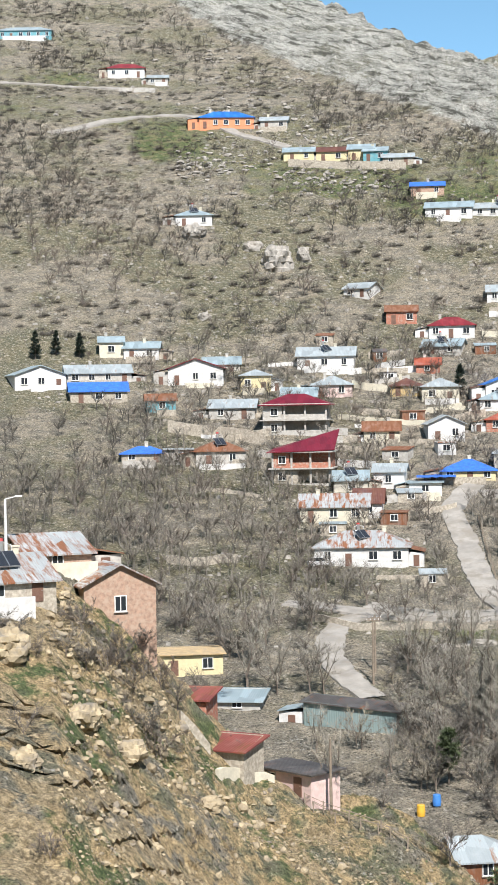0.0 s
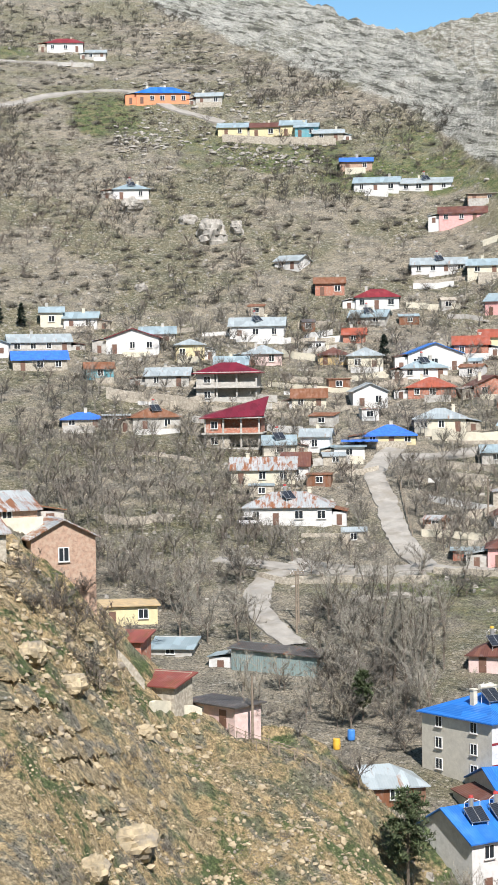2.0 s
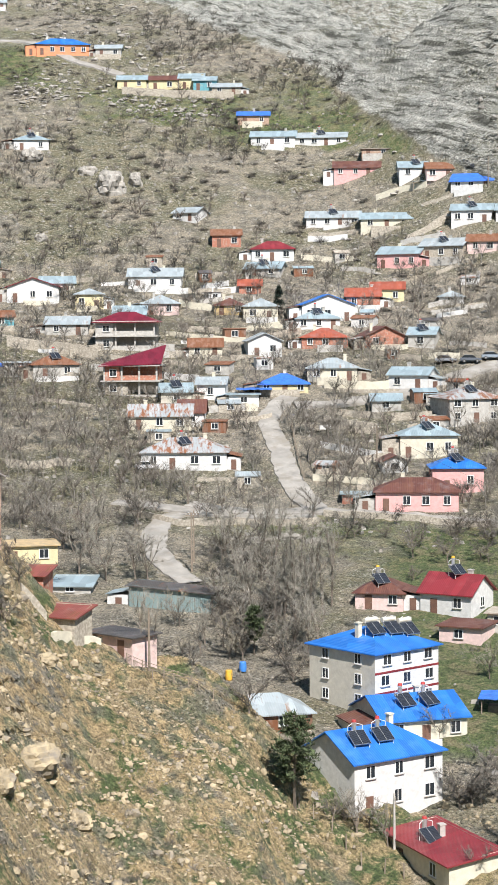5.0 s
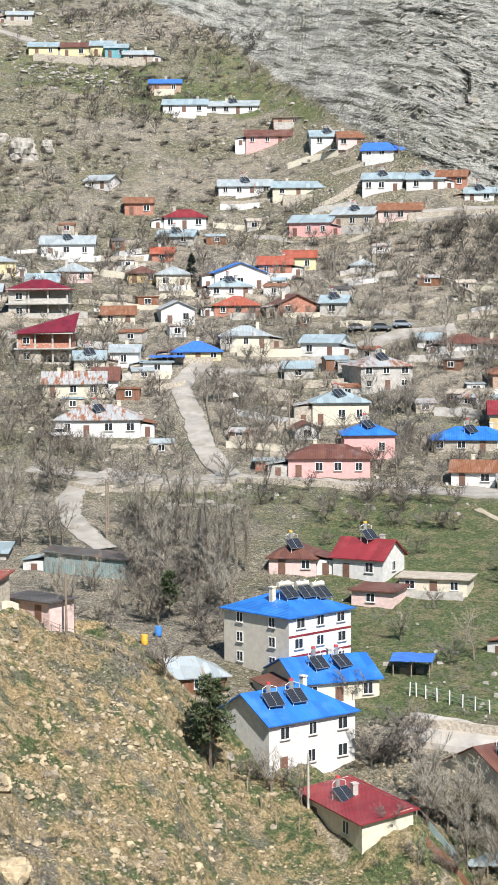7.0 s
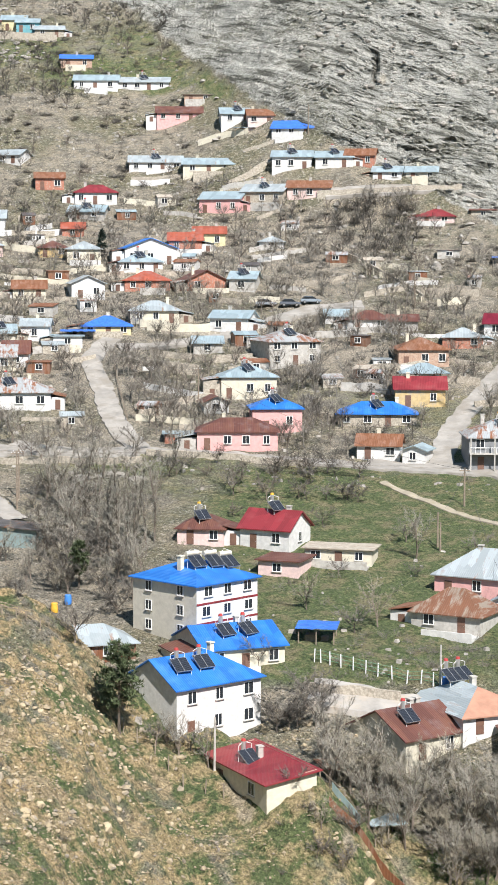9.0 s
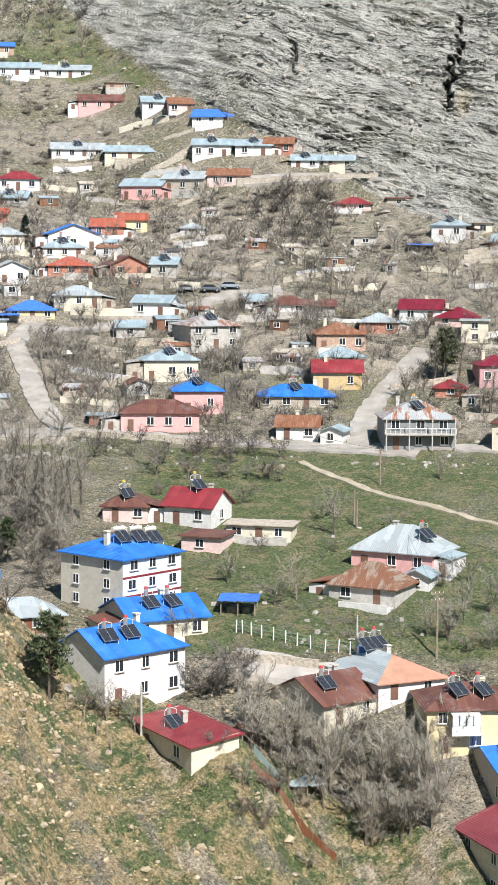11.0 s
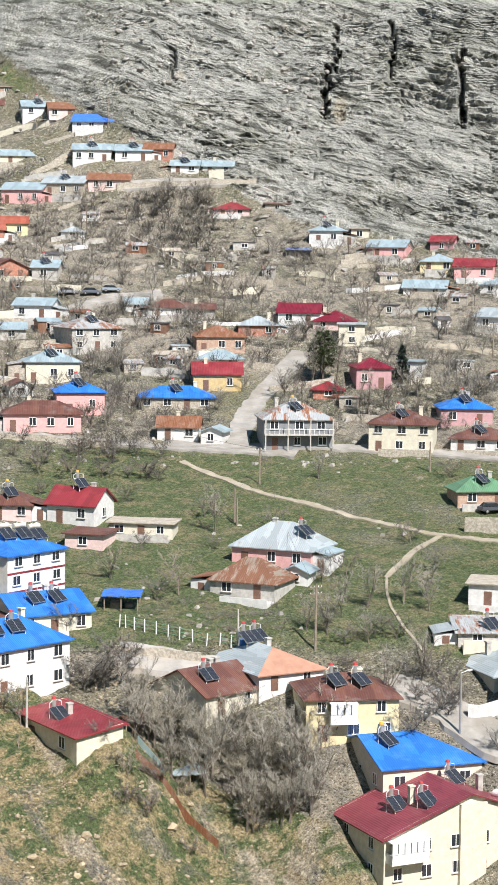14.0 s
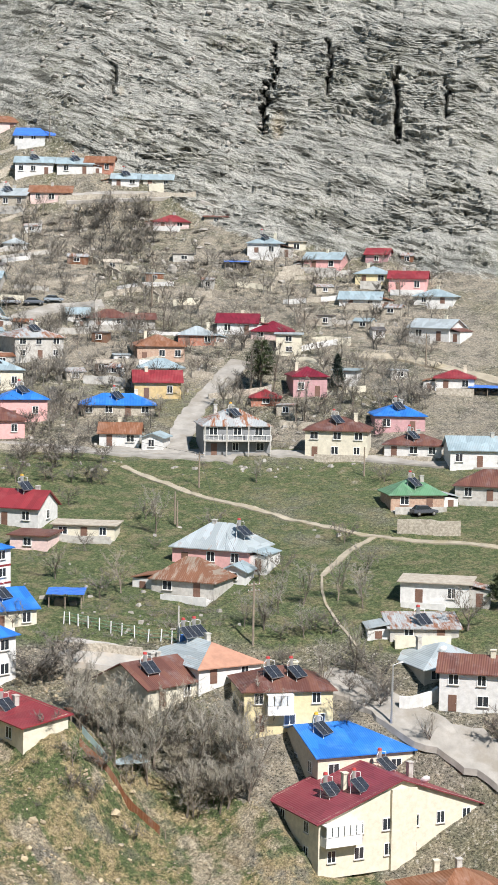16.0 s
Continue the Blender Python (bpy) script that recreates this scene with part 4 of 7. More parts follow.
house(79.3, 334.2, -13, 4.5, 5.0, 1.85, "gable_x", 1.2, "white", "bluegrey", chimney=0)
house(89.7, 306.4, -6, 9.5, 9.0, 3.47, "hip", 2.0, "brick", "rust")
house(-34.3, 382.6, 8, 11.4, 7.0, 2.55, "gable_x", 1.8, "stone", "tarp", chimney=0)
house(44.2, 342.9, -8, 9.8, 8.0, 2.79, "hip", 1.8, "cream", "metal")
house(115.5, 303.5, -20, 5.1, 7.0, 4.22, "flat", 0.2, "cream", "metal", storeys=2, chimney=0)
house(32.4, 357.7, 2, 6.9, 7.0, 3.52, "gable_y", 1.6, "white", "metal", chimney=0)
house(20.4, 359.3, -4, 6.7, 7.0, 2.35, "gable_x", 1.7, "cream", "rust")
house(-46.8, 391.0, 19, 10.7, 8.0, 3.08, "gable_y", 1.9, "white", "bluegrey", chimney=0)
house(99.6, 314.7, -17, 7.7, 7.0, 2.38, "hip", 1.6, "redbrick", "metal")
house(-35.1, 394.4, 10, 13.4, 7.0, 2.39, "gable_x", 1.7, "concrete", "metal")
house(145.6, 302.5, -49, 9.1, 8.0, 2.87, "gable_x", 1.7, "white", "metal")
house(114.9, 313.6, -29, 7.8, 8.0, 1.92, "hip", 2.0, "rose", "darkred")
house(109.2, 318.1, -23, 8.3, 7.0, 2.65, "gable_x", 1.8, "white", "darkred", heaters=0)
house(-7.8, 373.4, -6, 9.0, 7.0, 2.42, "gable_x", 1.6, "concrete", "metal")
house(64.4, 356.8, -20, 5.5, 7.0, 2.91, "gable_x", 1.5, "concrete", "bluegrey", heaters=1)
house(57.3, 358.7, 6, 8.3, 8.0, 2.43, "gable_y", 2.0, "redbrick", "brown")
house(45.1, 361.2, -7, 9.5, 8.0, 2.43, "hip", 1.8, "redbrick", "orange")
house(-21.7, 377.5, 6, 5.7, 6.0, 2.44, "gable_x", 1.3, "teal", "rust", chimney=0)
house(5.5, 381.0, -6, 6.8, 7.0, 1.98, "gable_x", 1.8, "white", "bluegrey")
house(-27.2, 409.9, -2, 7.5, 6.0, 2.72, "gable_x", 1.4, "white", "bluegrey")
house(-33.6, 410.6, 4, 5.1, 5.0, 3.47, "gable_x", 1.2, "cream", "bluegrey")
house(45.2, 372.6, -2, 9.3, 8.0, 2.49, "hip", 1.7, "white", "bluegrey", heaters=1)
house(12.4, 385.2, -3, 8.1, 8.0, 2.75, "hip", 1.8, "rose", "metal")
house(154.6, 321.0, -34, 8.6, 7.0, 2.26, "hip", 1.4, "white", "bluegrey")
house(139.6, 326.2, -27, 8.9, 7.0, 1.76, "gable_x", 1.6, "white", "bluegrey")
house(-2.9, 390.2, -0, 6.2, 7.0, 3.53, "hip", 1.2, "yellow", "metal", chimney=0)
house(48.0, 377.3, 1, 11.4, 9.0, 3.78, "gable_y", 2.2, "white", "blue", chimney=0)
house(33.7, 380.2, -5, 7.4, 7.0, 3.28, "hip", 1.6, "cream", "metal")
house(-15.2, 393.6, -3, 11.4, 9.0, 3.55, "gable_y", 2.0, "white", "darkred", chimney=0)
house(27.3, 384.5, -5, 6.5, 7.0, 2.28, "hip", 1.5, "ochre", "brown")
house(152.9, 331.5, -28, 8.3, 7.0, 3.07, "gable_x", 1.6, "pink", "red")
house(75.3, 380.6, -11, 5.5, 6.0, 1.79, "hip", 1.2, "white", "metal")
house(56.5, 384.2, -8, 7.3, 7.0, 2.82, "gable_x", 1.8, "redbrick", "orange")
house(62.3, 386.5, -9, 7.1, 7.0, 3.10, "gable_x", 1.6, "yellow", "orange")
house(147.1, 337.8, -27, 7.6, 7.0, 2.58, "hip", 1.5, "yellow", "bluegrey")
house(-9.9, 402.6, 1, 7.6, 7.0, 1.81, "gable_x", 1.6, "beige", "bluegrey")
house(11.9, 402.5, -6, 12.0, 8.0, 3.11, "gable_x", 1.9, "white", "metal", heaters=1)
house(33.0, 398.0, -5, 4.9, 5.0, 2.09, "gable_x", 1.4, "redbrick", "orange")
house(140.3, 351.7, -36, 8.6, 7.0, 2.65, "gable_x", 1.6, "pink", "bluegrey")
house(153.1, 350.3, -32, 5.2, 6.0, 2.39, "gable_x", 1.4, "mauve", "red")
house(87.8, 400.3, -17, 10.0, 7.0, 2.68, "gable_x", 1.7, "rose", "rust")
house(36.9, 409.3, -18, 8.4, 7.0, 1.88, "gable_x", 1.6, "concrete", "bluegrey", heaters=1)
house(77.2, 402.8, -31, 10.3, 8.0, 3.22, "gable_x", 1.8, "stone", "metal", heaters=1)
house(67.6, 404.8, -28, 10.0, 8.0, 3.49, "gable_x", 1.8, "pink", "bluegrey")
house(130.4, 364.1, -27, 7.7, 7.0, 3.23, "hip", 1.5, "white", "bluegrey", heaters=1)
house(138.4, 363.6, -20, 4.0, 5.0, 2.70, "flat", 0.2, "cream", "flat", chimney=0)
house(101.1, 405.6, -22, 6.9, 6.0, 2.71, "gable_x", 1.6, "redbrick", "rust")
house(95.3, 406.9, -18, 8.8, 7.0, 2.72, "gable_x", 1.6, "white", "bluegrey", heaters=1)
house(40.1, 416.9, -6, 9.9, 7.0, 3.00, "hip", 1.8, "white", "red")
house(85.9, 410.7, -16, 9.4, 7.0, 3.28, "gable_x", 1.6, "white", "bluegrey", heaters=1)
house(29.9, 425.2, -4, 6.8, 6.0, 3.04, "gable_x", 1.4, "redbrick", "rust")
house(114.1, 385.4, -21, 8.4, 7.0, 1.80, "hip", 1.6, "rose", "red")
house(68.1, 424.0, -9, 12.3, 7.0, 2.37, "gable_x", 1.6, "cream", "bluegrey")
house(88.3, 422.2, -24, 10.1, 7.0, 1.95, "gable_x", 2.0, "white", "tarp")
house(20.8, 440.7, -33, 6.6, 6.0, 2.25, "gable_x", 1.4, "white", "metal", chimney=0)
house(56.5, 433.2, -8, 13.0, 7.0, 2.41, "gable_x", 1.7, "white", "metal", heaters=1)
house(106.5, 400.4, -19, 6.7, 6.0, 1.98, "gable_x", 1.4, "white", "bluegrey", heaters=1)
house(114.1, 398.1, -20, 7.2, 6.0, 1.99, "gable_x", 1.4, "beige", "bluegrey")
house(82.7, 432.3, -6, 6.7, 7.0, 2.55, "gable_x", 1.7, "rose", "rust")
house(78.0, 439.1, -5, 8.4, 7.0, 2.59, "gable_x", 1.7, "white", "bluegrey", heaters=1)
house(66.9, 455.6, -8, 14.2, 7.0, 2.37, "gable_x", 1.8, "pink", "brown")
house(71.5, 461.9, -9, 7.3, 6.0, 2.24, "flat", 0.2, "brick", "flat", chimney=0)
house(-17.2, 482.6, 1, 9.2, 7.0, 3.03, "hip", 1.5, "white", "bluegrey", heaters=1)
house(46.9, 482.5, -11, 11.8, 7.0, 2.77, "gable_x", 1.7, "white", "bluegrey")
house(59.6, 481.4, -12, 13.6, 7.0, 2.32, "gable_x", 1.6, "white", "metal", heaters=1)
house(43.0, 496.1, -5, 8.5, 6.0, 2.68, "gable_x", 1.3, "brick", "tarp")
house(37.3, 517.9, -4, 8.3, 6.0, 2.27, "gable_x", 1.4, "stone", "metal")
house(31.3, 521.1, -8, 6.4, 6.0, 2.93, "gable_x", 1.4, "teal", "bluegrey")
house(10.7, 523.9, -4, 8.3, 7.0, 2.61, "gable_x", 1.6, "yellow", "bluegrey")
house(19.6, 523.4, -5, 8.3, 7.0, 2.94, "gable_x", 1.6, "yellow", "brown")
house(27.6, 523.2, -7, 7.0, 7.0, 3.27, "gable_x", 1.7, "yellow", "bluegrey")
house(-9.0, 550.3, 5, 15.7, 9.0, 3.40, "hip", 2.2, "orange", "blue", chimney=2)
house(4.5, 550.0, -5, 7.7, 6.0, 2.73, "gable_x", 1.4, "concrete", "metal")
house(-31.2, 616.3, 2, 6.4, 5.0, 2.55, "gable_x", 1.2, "concrete", "metal")
house(-41.9, 625.4, 3, 12.0, 7.0, 3.33, "hip", 1.8, "white", "red")
house(-80.6, 679.4, 2, 18.8, 8.0, 3.20, "hip", 1.7, "teal", "bluegrey")
house(51.8, 323.1, -6, 5.5, 6.0, 2.2, "gable_x", 1.2, "concrete", "bluegrey", chimney=0, annex=False)
house(91.1, 326.6, -10, 5.7, 6.0, 2.0, "gable_x", 1.2, "concrete", "brown", annex=False)
house(124.8, 384.0, -18, 5.5, 5.0, 2.0, "shed", 0.7, "stone", "brown", chimney=0, annex=False)
bare_frame(4.5, 337.9, -8, 10.5, 9.0, 5.89, 2.2, "darkred", "redbrick", "stone", slant=True)
bare_frame(4.2, 363.4, -7, 12.3, 9.0, 6.04, 1.9, "darkred", "concrete", "concrete", slant=False)


# ---- roads, walls, fences, poles ----
ROAD_MAT = plain("pale_gravel_road", (0.305, 0.285, 0.255), vary=0.25, scale=0.35, stain=(0.235, 0.21, 0.175), stain_at=0.55, relief=0.08, fine=3.0)
PATH_MAT = plain("trodden_earth_path", (0.33, 0.285, 0.21), vary=0.25, scale=0.5, stain=(0.26, 0.22, 0.14), stain_at=0.58, relief=0.08, fine=3.0)
YARD_MAT = plain("concrete_yard", (0.35, 0.33, 0.30), vary=0.25, scale=0.4, stain=(0.36, 0.31, 0.25), stain_at=0.58)
ROADS = []


def along(points, step):
    """Even steps along a smooth line through the points."""
    p = [Vector((a, b, 0)) for a, b in points]
    out = []
    for i in range(len(p) - 1):
        a, b, c, d = p[max(i - 1, 0)], p[i], p[i + 1], p[min(i + 2, len(p) - 1)]
        n = max(2, int((c - b).length / step))
        for k in range(n):
            s = k / n
            out.append(0.5 * (2 * b + (c - a) * s + (2 * a - 5 * b + 4 * c - d) * s * s + (3 * b - a - 3 * c + d) * s ** 3))
    return out + [p[-1]]


def road(points, width, mat, label, name="road"):
    line = along(points, 1.2)
    bm = bmesh.new()
    rows = []
    for i, p in enumerate(line):
        t = (line[min(i + 1, len(line) - 1)] - line[max(i - 1, 0)]).normalized()
        n = Vector((-t.y, t.x, 0))
        wob = 0.85 + 0.16 * noise.noise(Vector((p.x * 0.15, p.y * 0.15, 3))) + 0.24 * noise.noise(Vector((p.x * 0.55, p.y * 0.55, 5)))
        mid = level(p.x, p.y)
        row = []
        for k in (-1.0, -0.95, -0.4, 0.4, 0.95, 1.0):
            q = p + n * k * width / 2 * wob
            z = level(q.x, q.y)
            z = max(z, 0.6 * z + 0.4 * mid) + ((0.22 if width > 3 else 0.13) if abs(k) < 0.97 else -0.5)
            row.append(bm.verts.new((q.x, q.y, z)))
        rows.append(row)
        ROADS.append((p.x, p.y, width / 2 + 0.6))
    for a, b in zip(rows, rows[1:]):
        for i in range(len(a) - 1):
            bm.faces.new((a[i + 1], a[i], b[i], b[i + 1]))
    bmesh.ops.recalc_face_normals(bm, faces=bm.faces)
    if sum(f.normal.z for f in bm.faces) < 0: bmesh.ops.reverse_faces(bm, faces=bm.faces)
    me = bpy.data.meshes.new(name)
    bm.to_mesh(me)
    bm.free()
    me.materials.append(mat)
    return tagged(new(name, me), label, "road", kind="structure")


def masonry(points, high, mat, label, thick=0.4, name="stone_wall", cat="wall"):
    """A wall that follows the ground, with an uneven top."""
    line = along(points, 1.0)
    bm = bmesh.new()
    prev = None
    for i, p in enumerate(line):
        t = (line[min(i + 1, len(line) - 1)] - line[max(i - 1, 0)]).normalized()
        n = Vector((-t.y, t.x, 0)) * thick / 2
        z = level(p.x, p.y)
        top = z + high * (1 + 0.08 * noise.noise(Vector((p.x * 0.7, p.y * 0.7, 1))))
        r = [bm.verts.new(c) for c in ((*(p - n).xy, z - 1.0), (*(p - n).xy, top), (*(p + n).xy, top), (*(p + n).xy, z - 1.0))]
        if prev:
            for a in range(3):
                bm.faces.new((prev[a], r[a], r[a + 1], prev[a + 1]))
        else: bm.faces.new(r)
        prev = r
    bm.faces.new(prev[::-1])
    bmesh.ops.recalc_face_normals(bm, faces=bm.faces)
    me = bpy.data.meshes.new(name)
    bm.to_mesh(me)
    bm.free()
    me.materials.append(mat)
    return tagged(new(name, me), label, cat)


def fence(points, gap, high, mat, label, rails=2, post=0.06, infill=None):
    line = along(points, gap)
    ob = new("fence")
    ob.matrix_basis = pose(line[0].x, line[0].y, level(line[0].x, line[0].y))
    o = ob.matrix_basis.translation
    at = [Vector((p.x, p.y, level(p.x, p.y))) - o for p in line]
    for q in at:
        p = part("post", boxes((-post, -post, -0.4, post, post, high)), mat, ob)
        p.matrix_basis = pose(q.x, q.y, q.z, random.uniform(-4, 4), random.uniform(-4, 4), 0)
    for k in range(rails):
        for a, b in zip(at, at[1:]):
            bm = bmesh.new()
            dz = Vector((0, 0, high * (0.9 - 0.3 * k)))
            tube(bm, a + dz, b + dz, 0.035, 0.035, 5)
            part("rail", bm, infill or mat, ob)
    return tagged(ob, label, "fence")


def pole(x, y, high, label, arms=1, lamp=False, mat=None):
    ob = new("utility_pole" if not lamp else "street_lamp")
    ob.matrix_basis = pose(x, y, level(x, y), 0, 0, 15)
    bm = bmesh.new()
    tube(bm, (0, 0, -0.5), (0, 0, high), 0.17, 0.10, 8)
    part("mast", bm, mat or WOOD, ob)
    for i in range(arms):
        part("crossarm", boxes((-0.9, -0.06, high - 0.5 - i * 0.8, 0.9, 0.06, high - 0.38 - i * 0.8)), WOOD, ob)
        for u in (-0.8, -0.3, 0.3, 0.8):
            bm = bmesh.new()
            tube(bm, (u, 0, high - 0.38 - i * 0.8), (u, 0, high - 0.2 - i * 0.8), 0.05, 0.03, 6)
            part("insulator", bm, WHITE_METAL, ob)
    if lamp:
        bm = bmesh.new()
        tube(bm, (0, 0, high), (1.1, 0, high + 0.25), 0.05, 0.04, 6)
        part("arm", bm, WHITE_METAL, ob)
        part("lantern", boxes((0.9, -0.12, high + 0.17, 1.5, 0.12, high + 0.32)), WHITE_METAL, ob)
    return tagged(ob, label, "pole" if not lamp else "street lamp")


CABLE = plain("cable_black", (0.03, 0.03, 0.03), rough=0.6)


def cable(a, b, sag=1.0):
    za, zb = level(*a[:2]) + a[2], level(*b[:2]) + b[2]
    bm = bmesh.new()
    q = None
    for i in range(13):
        s = i / 12
        p = (a[0] + (b[0] - a[0]) * s, a[1] + (b[1] - a[1]) * s, za + (zb - za) * s - sag * 4 * s * (1 - s))
        if q: tube(bm, q, p, 0.022, 0.022, 4)
        q = p
    bmesh.ops.remove_doubles(bm, verts=bm.verts, dist=0.005)
    me = bpy.data.meshes.new("overhead_cable")
    bm.to_mesh(me)
    bm.free()
    me.materials.append(CABLE)
    return tagged(new("overhead_cable", me), "thin black overhead cable sagging between two poles", "cable", "overhead cables")


TYRE = plain("tyre_rubber", (0.02, 0.02, 0.02), rough=0.8)


def car(x, y, rot, colour, word):
    ob = new("parked_car")
    ob.matrix_basis = pose(x, y, level(x, y) + 0.1, 0, 0, rot)
    paint = plain("car_paint_" + word, colour, rough=0.3, vary=0.05)
    prof = [(-2.1, 0.35), (2.1, 0.35), (2.15, 0.75), (1.2, 0.92), (-1.75, 0.95), (-2.1, 0.9)]
    cab = [(1.15, 0.92), (0.45, 1.42), (-1.25, 1.45), (-1.85, 0.95)]
    for nm, pr, hw, mt in (("body", prof, 0.84, paint), ("cabin", cab, 0.70, GLASS)):
        bm = bmesh.new()
        l = [bm.verts.new((a, -hw, b)) for a, b in pr]
        r = [bm.verts.new((a, hw, b)) for a, b in pr]
        bm.faces.new(l)
        bm.faces.new(r[::-1])
        for i in range(len(pr)):
            j = (i + 1) % len(pr)
            bm.faces.new((l[j], l[i], r[i], r[j]))
        bmesh.ops.recalc_face_normals(bm, faces=bm.faces)
        bmesh.ops.bevel(bm, geom=bm.edges[:], offset=0.06, segments=2, affect="EDGES")
        part(nm, bm, mt, ob)
    part("top", boxes((-1.2, -0.66, 1.42, 0.42, 0.66, 1.5)), paint, ob)
    for u in (-1.3, 1.3):
        for v in (-0.85, 0.85):
            bm = bmesh.new()
            tube(bm, (u, v - 0.1, 0.3), (u, v + 0.1, 0.3), 0.31, 0.31, 14)
            w = part("wheel", bm, TYRE, ob)
            bm = bmesh.new()
            tube(bm, (u, v - 0.12, 0.3), (u, v + 0.12, 0.3), 0.18, 0.18, 10)
            part("rim", bm, TANK, w)
    return tagged(ob, word + " saloon car parked beside the village road", "car", "parked cars")


def canopy(x, y, rot, w, d, h, mat, label):
    """An open shelter: posts and a sagging cover."""
    ob = new("open_shelter")
    ob.matrix_basis = pose(x, y, level(x, y), 0, 0, rot)
    for u in (-w / 2, 0, w / 2):
        for v in (0, d):
            p = part("post", boxes((-0.07, -0.07, -0.6, 0.07, 0.07, h)), WOOD, ob)
            p.matrix_basis = pose(u, v, 0)
    bm = bmesh.new()
    n = 10
    g = [[bm.verts.new(((i / n - 0.5) * (w + 0.8), j / 6 * (d + 0.8) - 0.4, h + 0.08 + 0.25 * j / 6 + 0.12 * noise.noise(Vector((i * 0.9, j * 0.9, x)))))
          for j in range(7)] for i in range(n + 1)]
    for i in range(n):
        for j in range(6):
            bm.faces.new((g[i][j], g[i + 1][j], g[i + 1][j + 1], g[i][j + 1]))
    ret = bmesh.ops.extrude_face_region(bm, geom=bm.faces[:])
    for v in ret["geom"]:
        if isinstance(v, bmesh.types.BMVert): v.co.z -= 0.06
    bmesh.ops.recalc_face_normals(bm, faces=bm.faces)
    part("cover", bm, mat, ob)
    part("clutter", boxes((-w * 0.35, d * 0.3, -0.3, -w * 0.05, d * 0.8, 0.9), (w * 0.1, d * 0.4, -0.3, w * 0.3, d * 0.8, 0.6)), WOOD, ob)
    return tagged(ob, label, "shelter")


def barrel(x, y, colour, word):
    ob = new("barrel")
    ob.matrix_basis = pose(x, y, level(x, y) + 0.05)
    bm = bmesh.new()
    tube(bm, (0, 0, 0), (0, 0, 0.45), 0.42, 0.48, 14)
    tube(bm, (0, 0, 0.45), (0, 0, 1.15), 0.48, 0.42, 14)
    bmesh.ops.remove_doubles(bm, verts=bm.verts, dist=0.005)
    part("drum", bm, colour, ob)
    bm = bmesh.new()
    tube(bm, (0, 0, 1.15), (0, 0, 1.22), 0.44, 0.4, 14)
    part("lid", bm, colour, ob)
    return tagged(ob, word + " plastic water barrel beside a shed", "barrel")


# ---- plants ----
BARK = plain("grey_brown_bark", (0.17, 0.135, 0.105), vary=0.3, scale=2)
TWIGS = []
for _i, _c in enumerate(((0.20, 0.18, 0.15), (0.15, 0.132, 0.11), (0.31, 0.285, 0.235), (0.16, 0.13, 0.108), (0.30, 0.265, 0.195), (0.098, 0.088, 0.074))):
    TWIGS.append(plain("twigs_" + "abcdef"[_i], _c, vary=0.25, scale=0.8))
NEEDLE = plain("pine_needles", (0.062, 0.095, 0.03), vary=0.4, scale=1.5)
CEDAR = plain("dark_fir_needles", (0.018, 0.045, 0.03), vary=0.4, scale=1.5)


class Twiggery:
    """Collects tapered three-sided shoots as plain arrays."""

    def __init__(self):
        self.v, self.f = [], []

    def blade(self, a, b, r0):
        """A hair-thin shoot, one sliver."""
        d = (b - a).normalized()
        u = Vector((d.y, -d.x, 0.3 * d.z + 0.05)).normalized() * r0
        k = len(self.v)
        self.v += [a - u, a + u, b]
        self.f.append((k, k + 1, k + 2))

    def shoot(self, a, b, r0, r1=0.0):
        d = (b - a).normalized()
        u = d.orthogonal().normalized()
        w = d.cross(u)
        k = len(self.v)
        for s in range(3):
            an = s * 2.0944
            self.v.append(a + (u * math.cos(an) + w * math.sin(an)) * r0)
        if r1 > 0:
            for s in range(3):
                an = s * 2.0944
                self.v.append(b + (u * math.cos(an) + w * math.sin(an)) * r1)
            self.f += [(k, k + 1, k + 4, k + 3), (k + 1, k + 2, k + 5, k + 4), (k + 2, k, k + 3, k + 5)]
        else:
            self.v.append(b)
            self.f += [(k, k + 1, k + 3), (k + 1, k + 2, k + 3), (k + 2, k, k + 3)]

    def mesh(self, name, mat):
        me = bpy.data.meshes.new(name)
        me.from_pydata([tuple(p) for p in self.v], [], self.f)
        me.materials.append(mat)
        return me


def bent(rnd, d, amount, lift=0.0):
    v = d + Vector((rnd.gauss(0, amount), rnd.gauss(0, amount), rnd.gauss(0, amount * 0.7) + lift))
    return v.normalized()


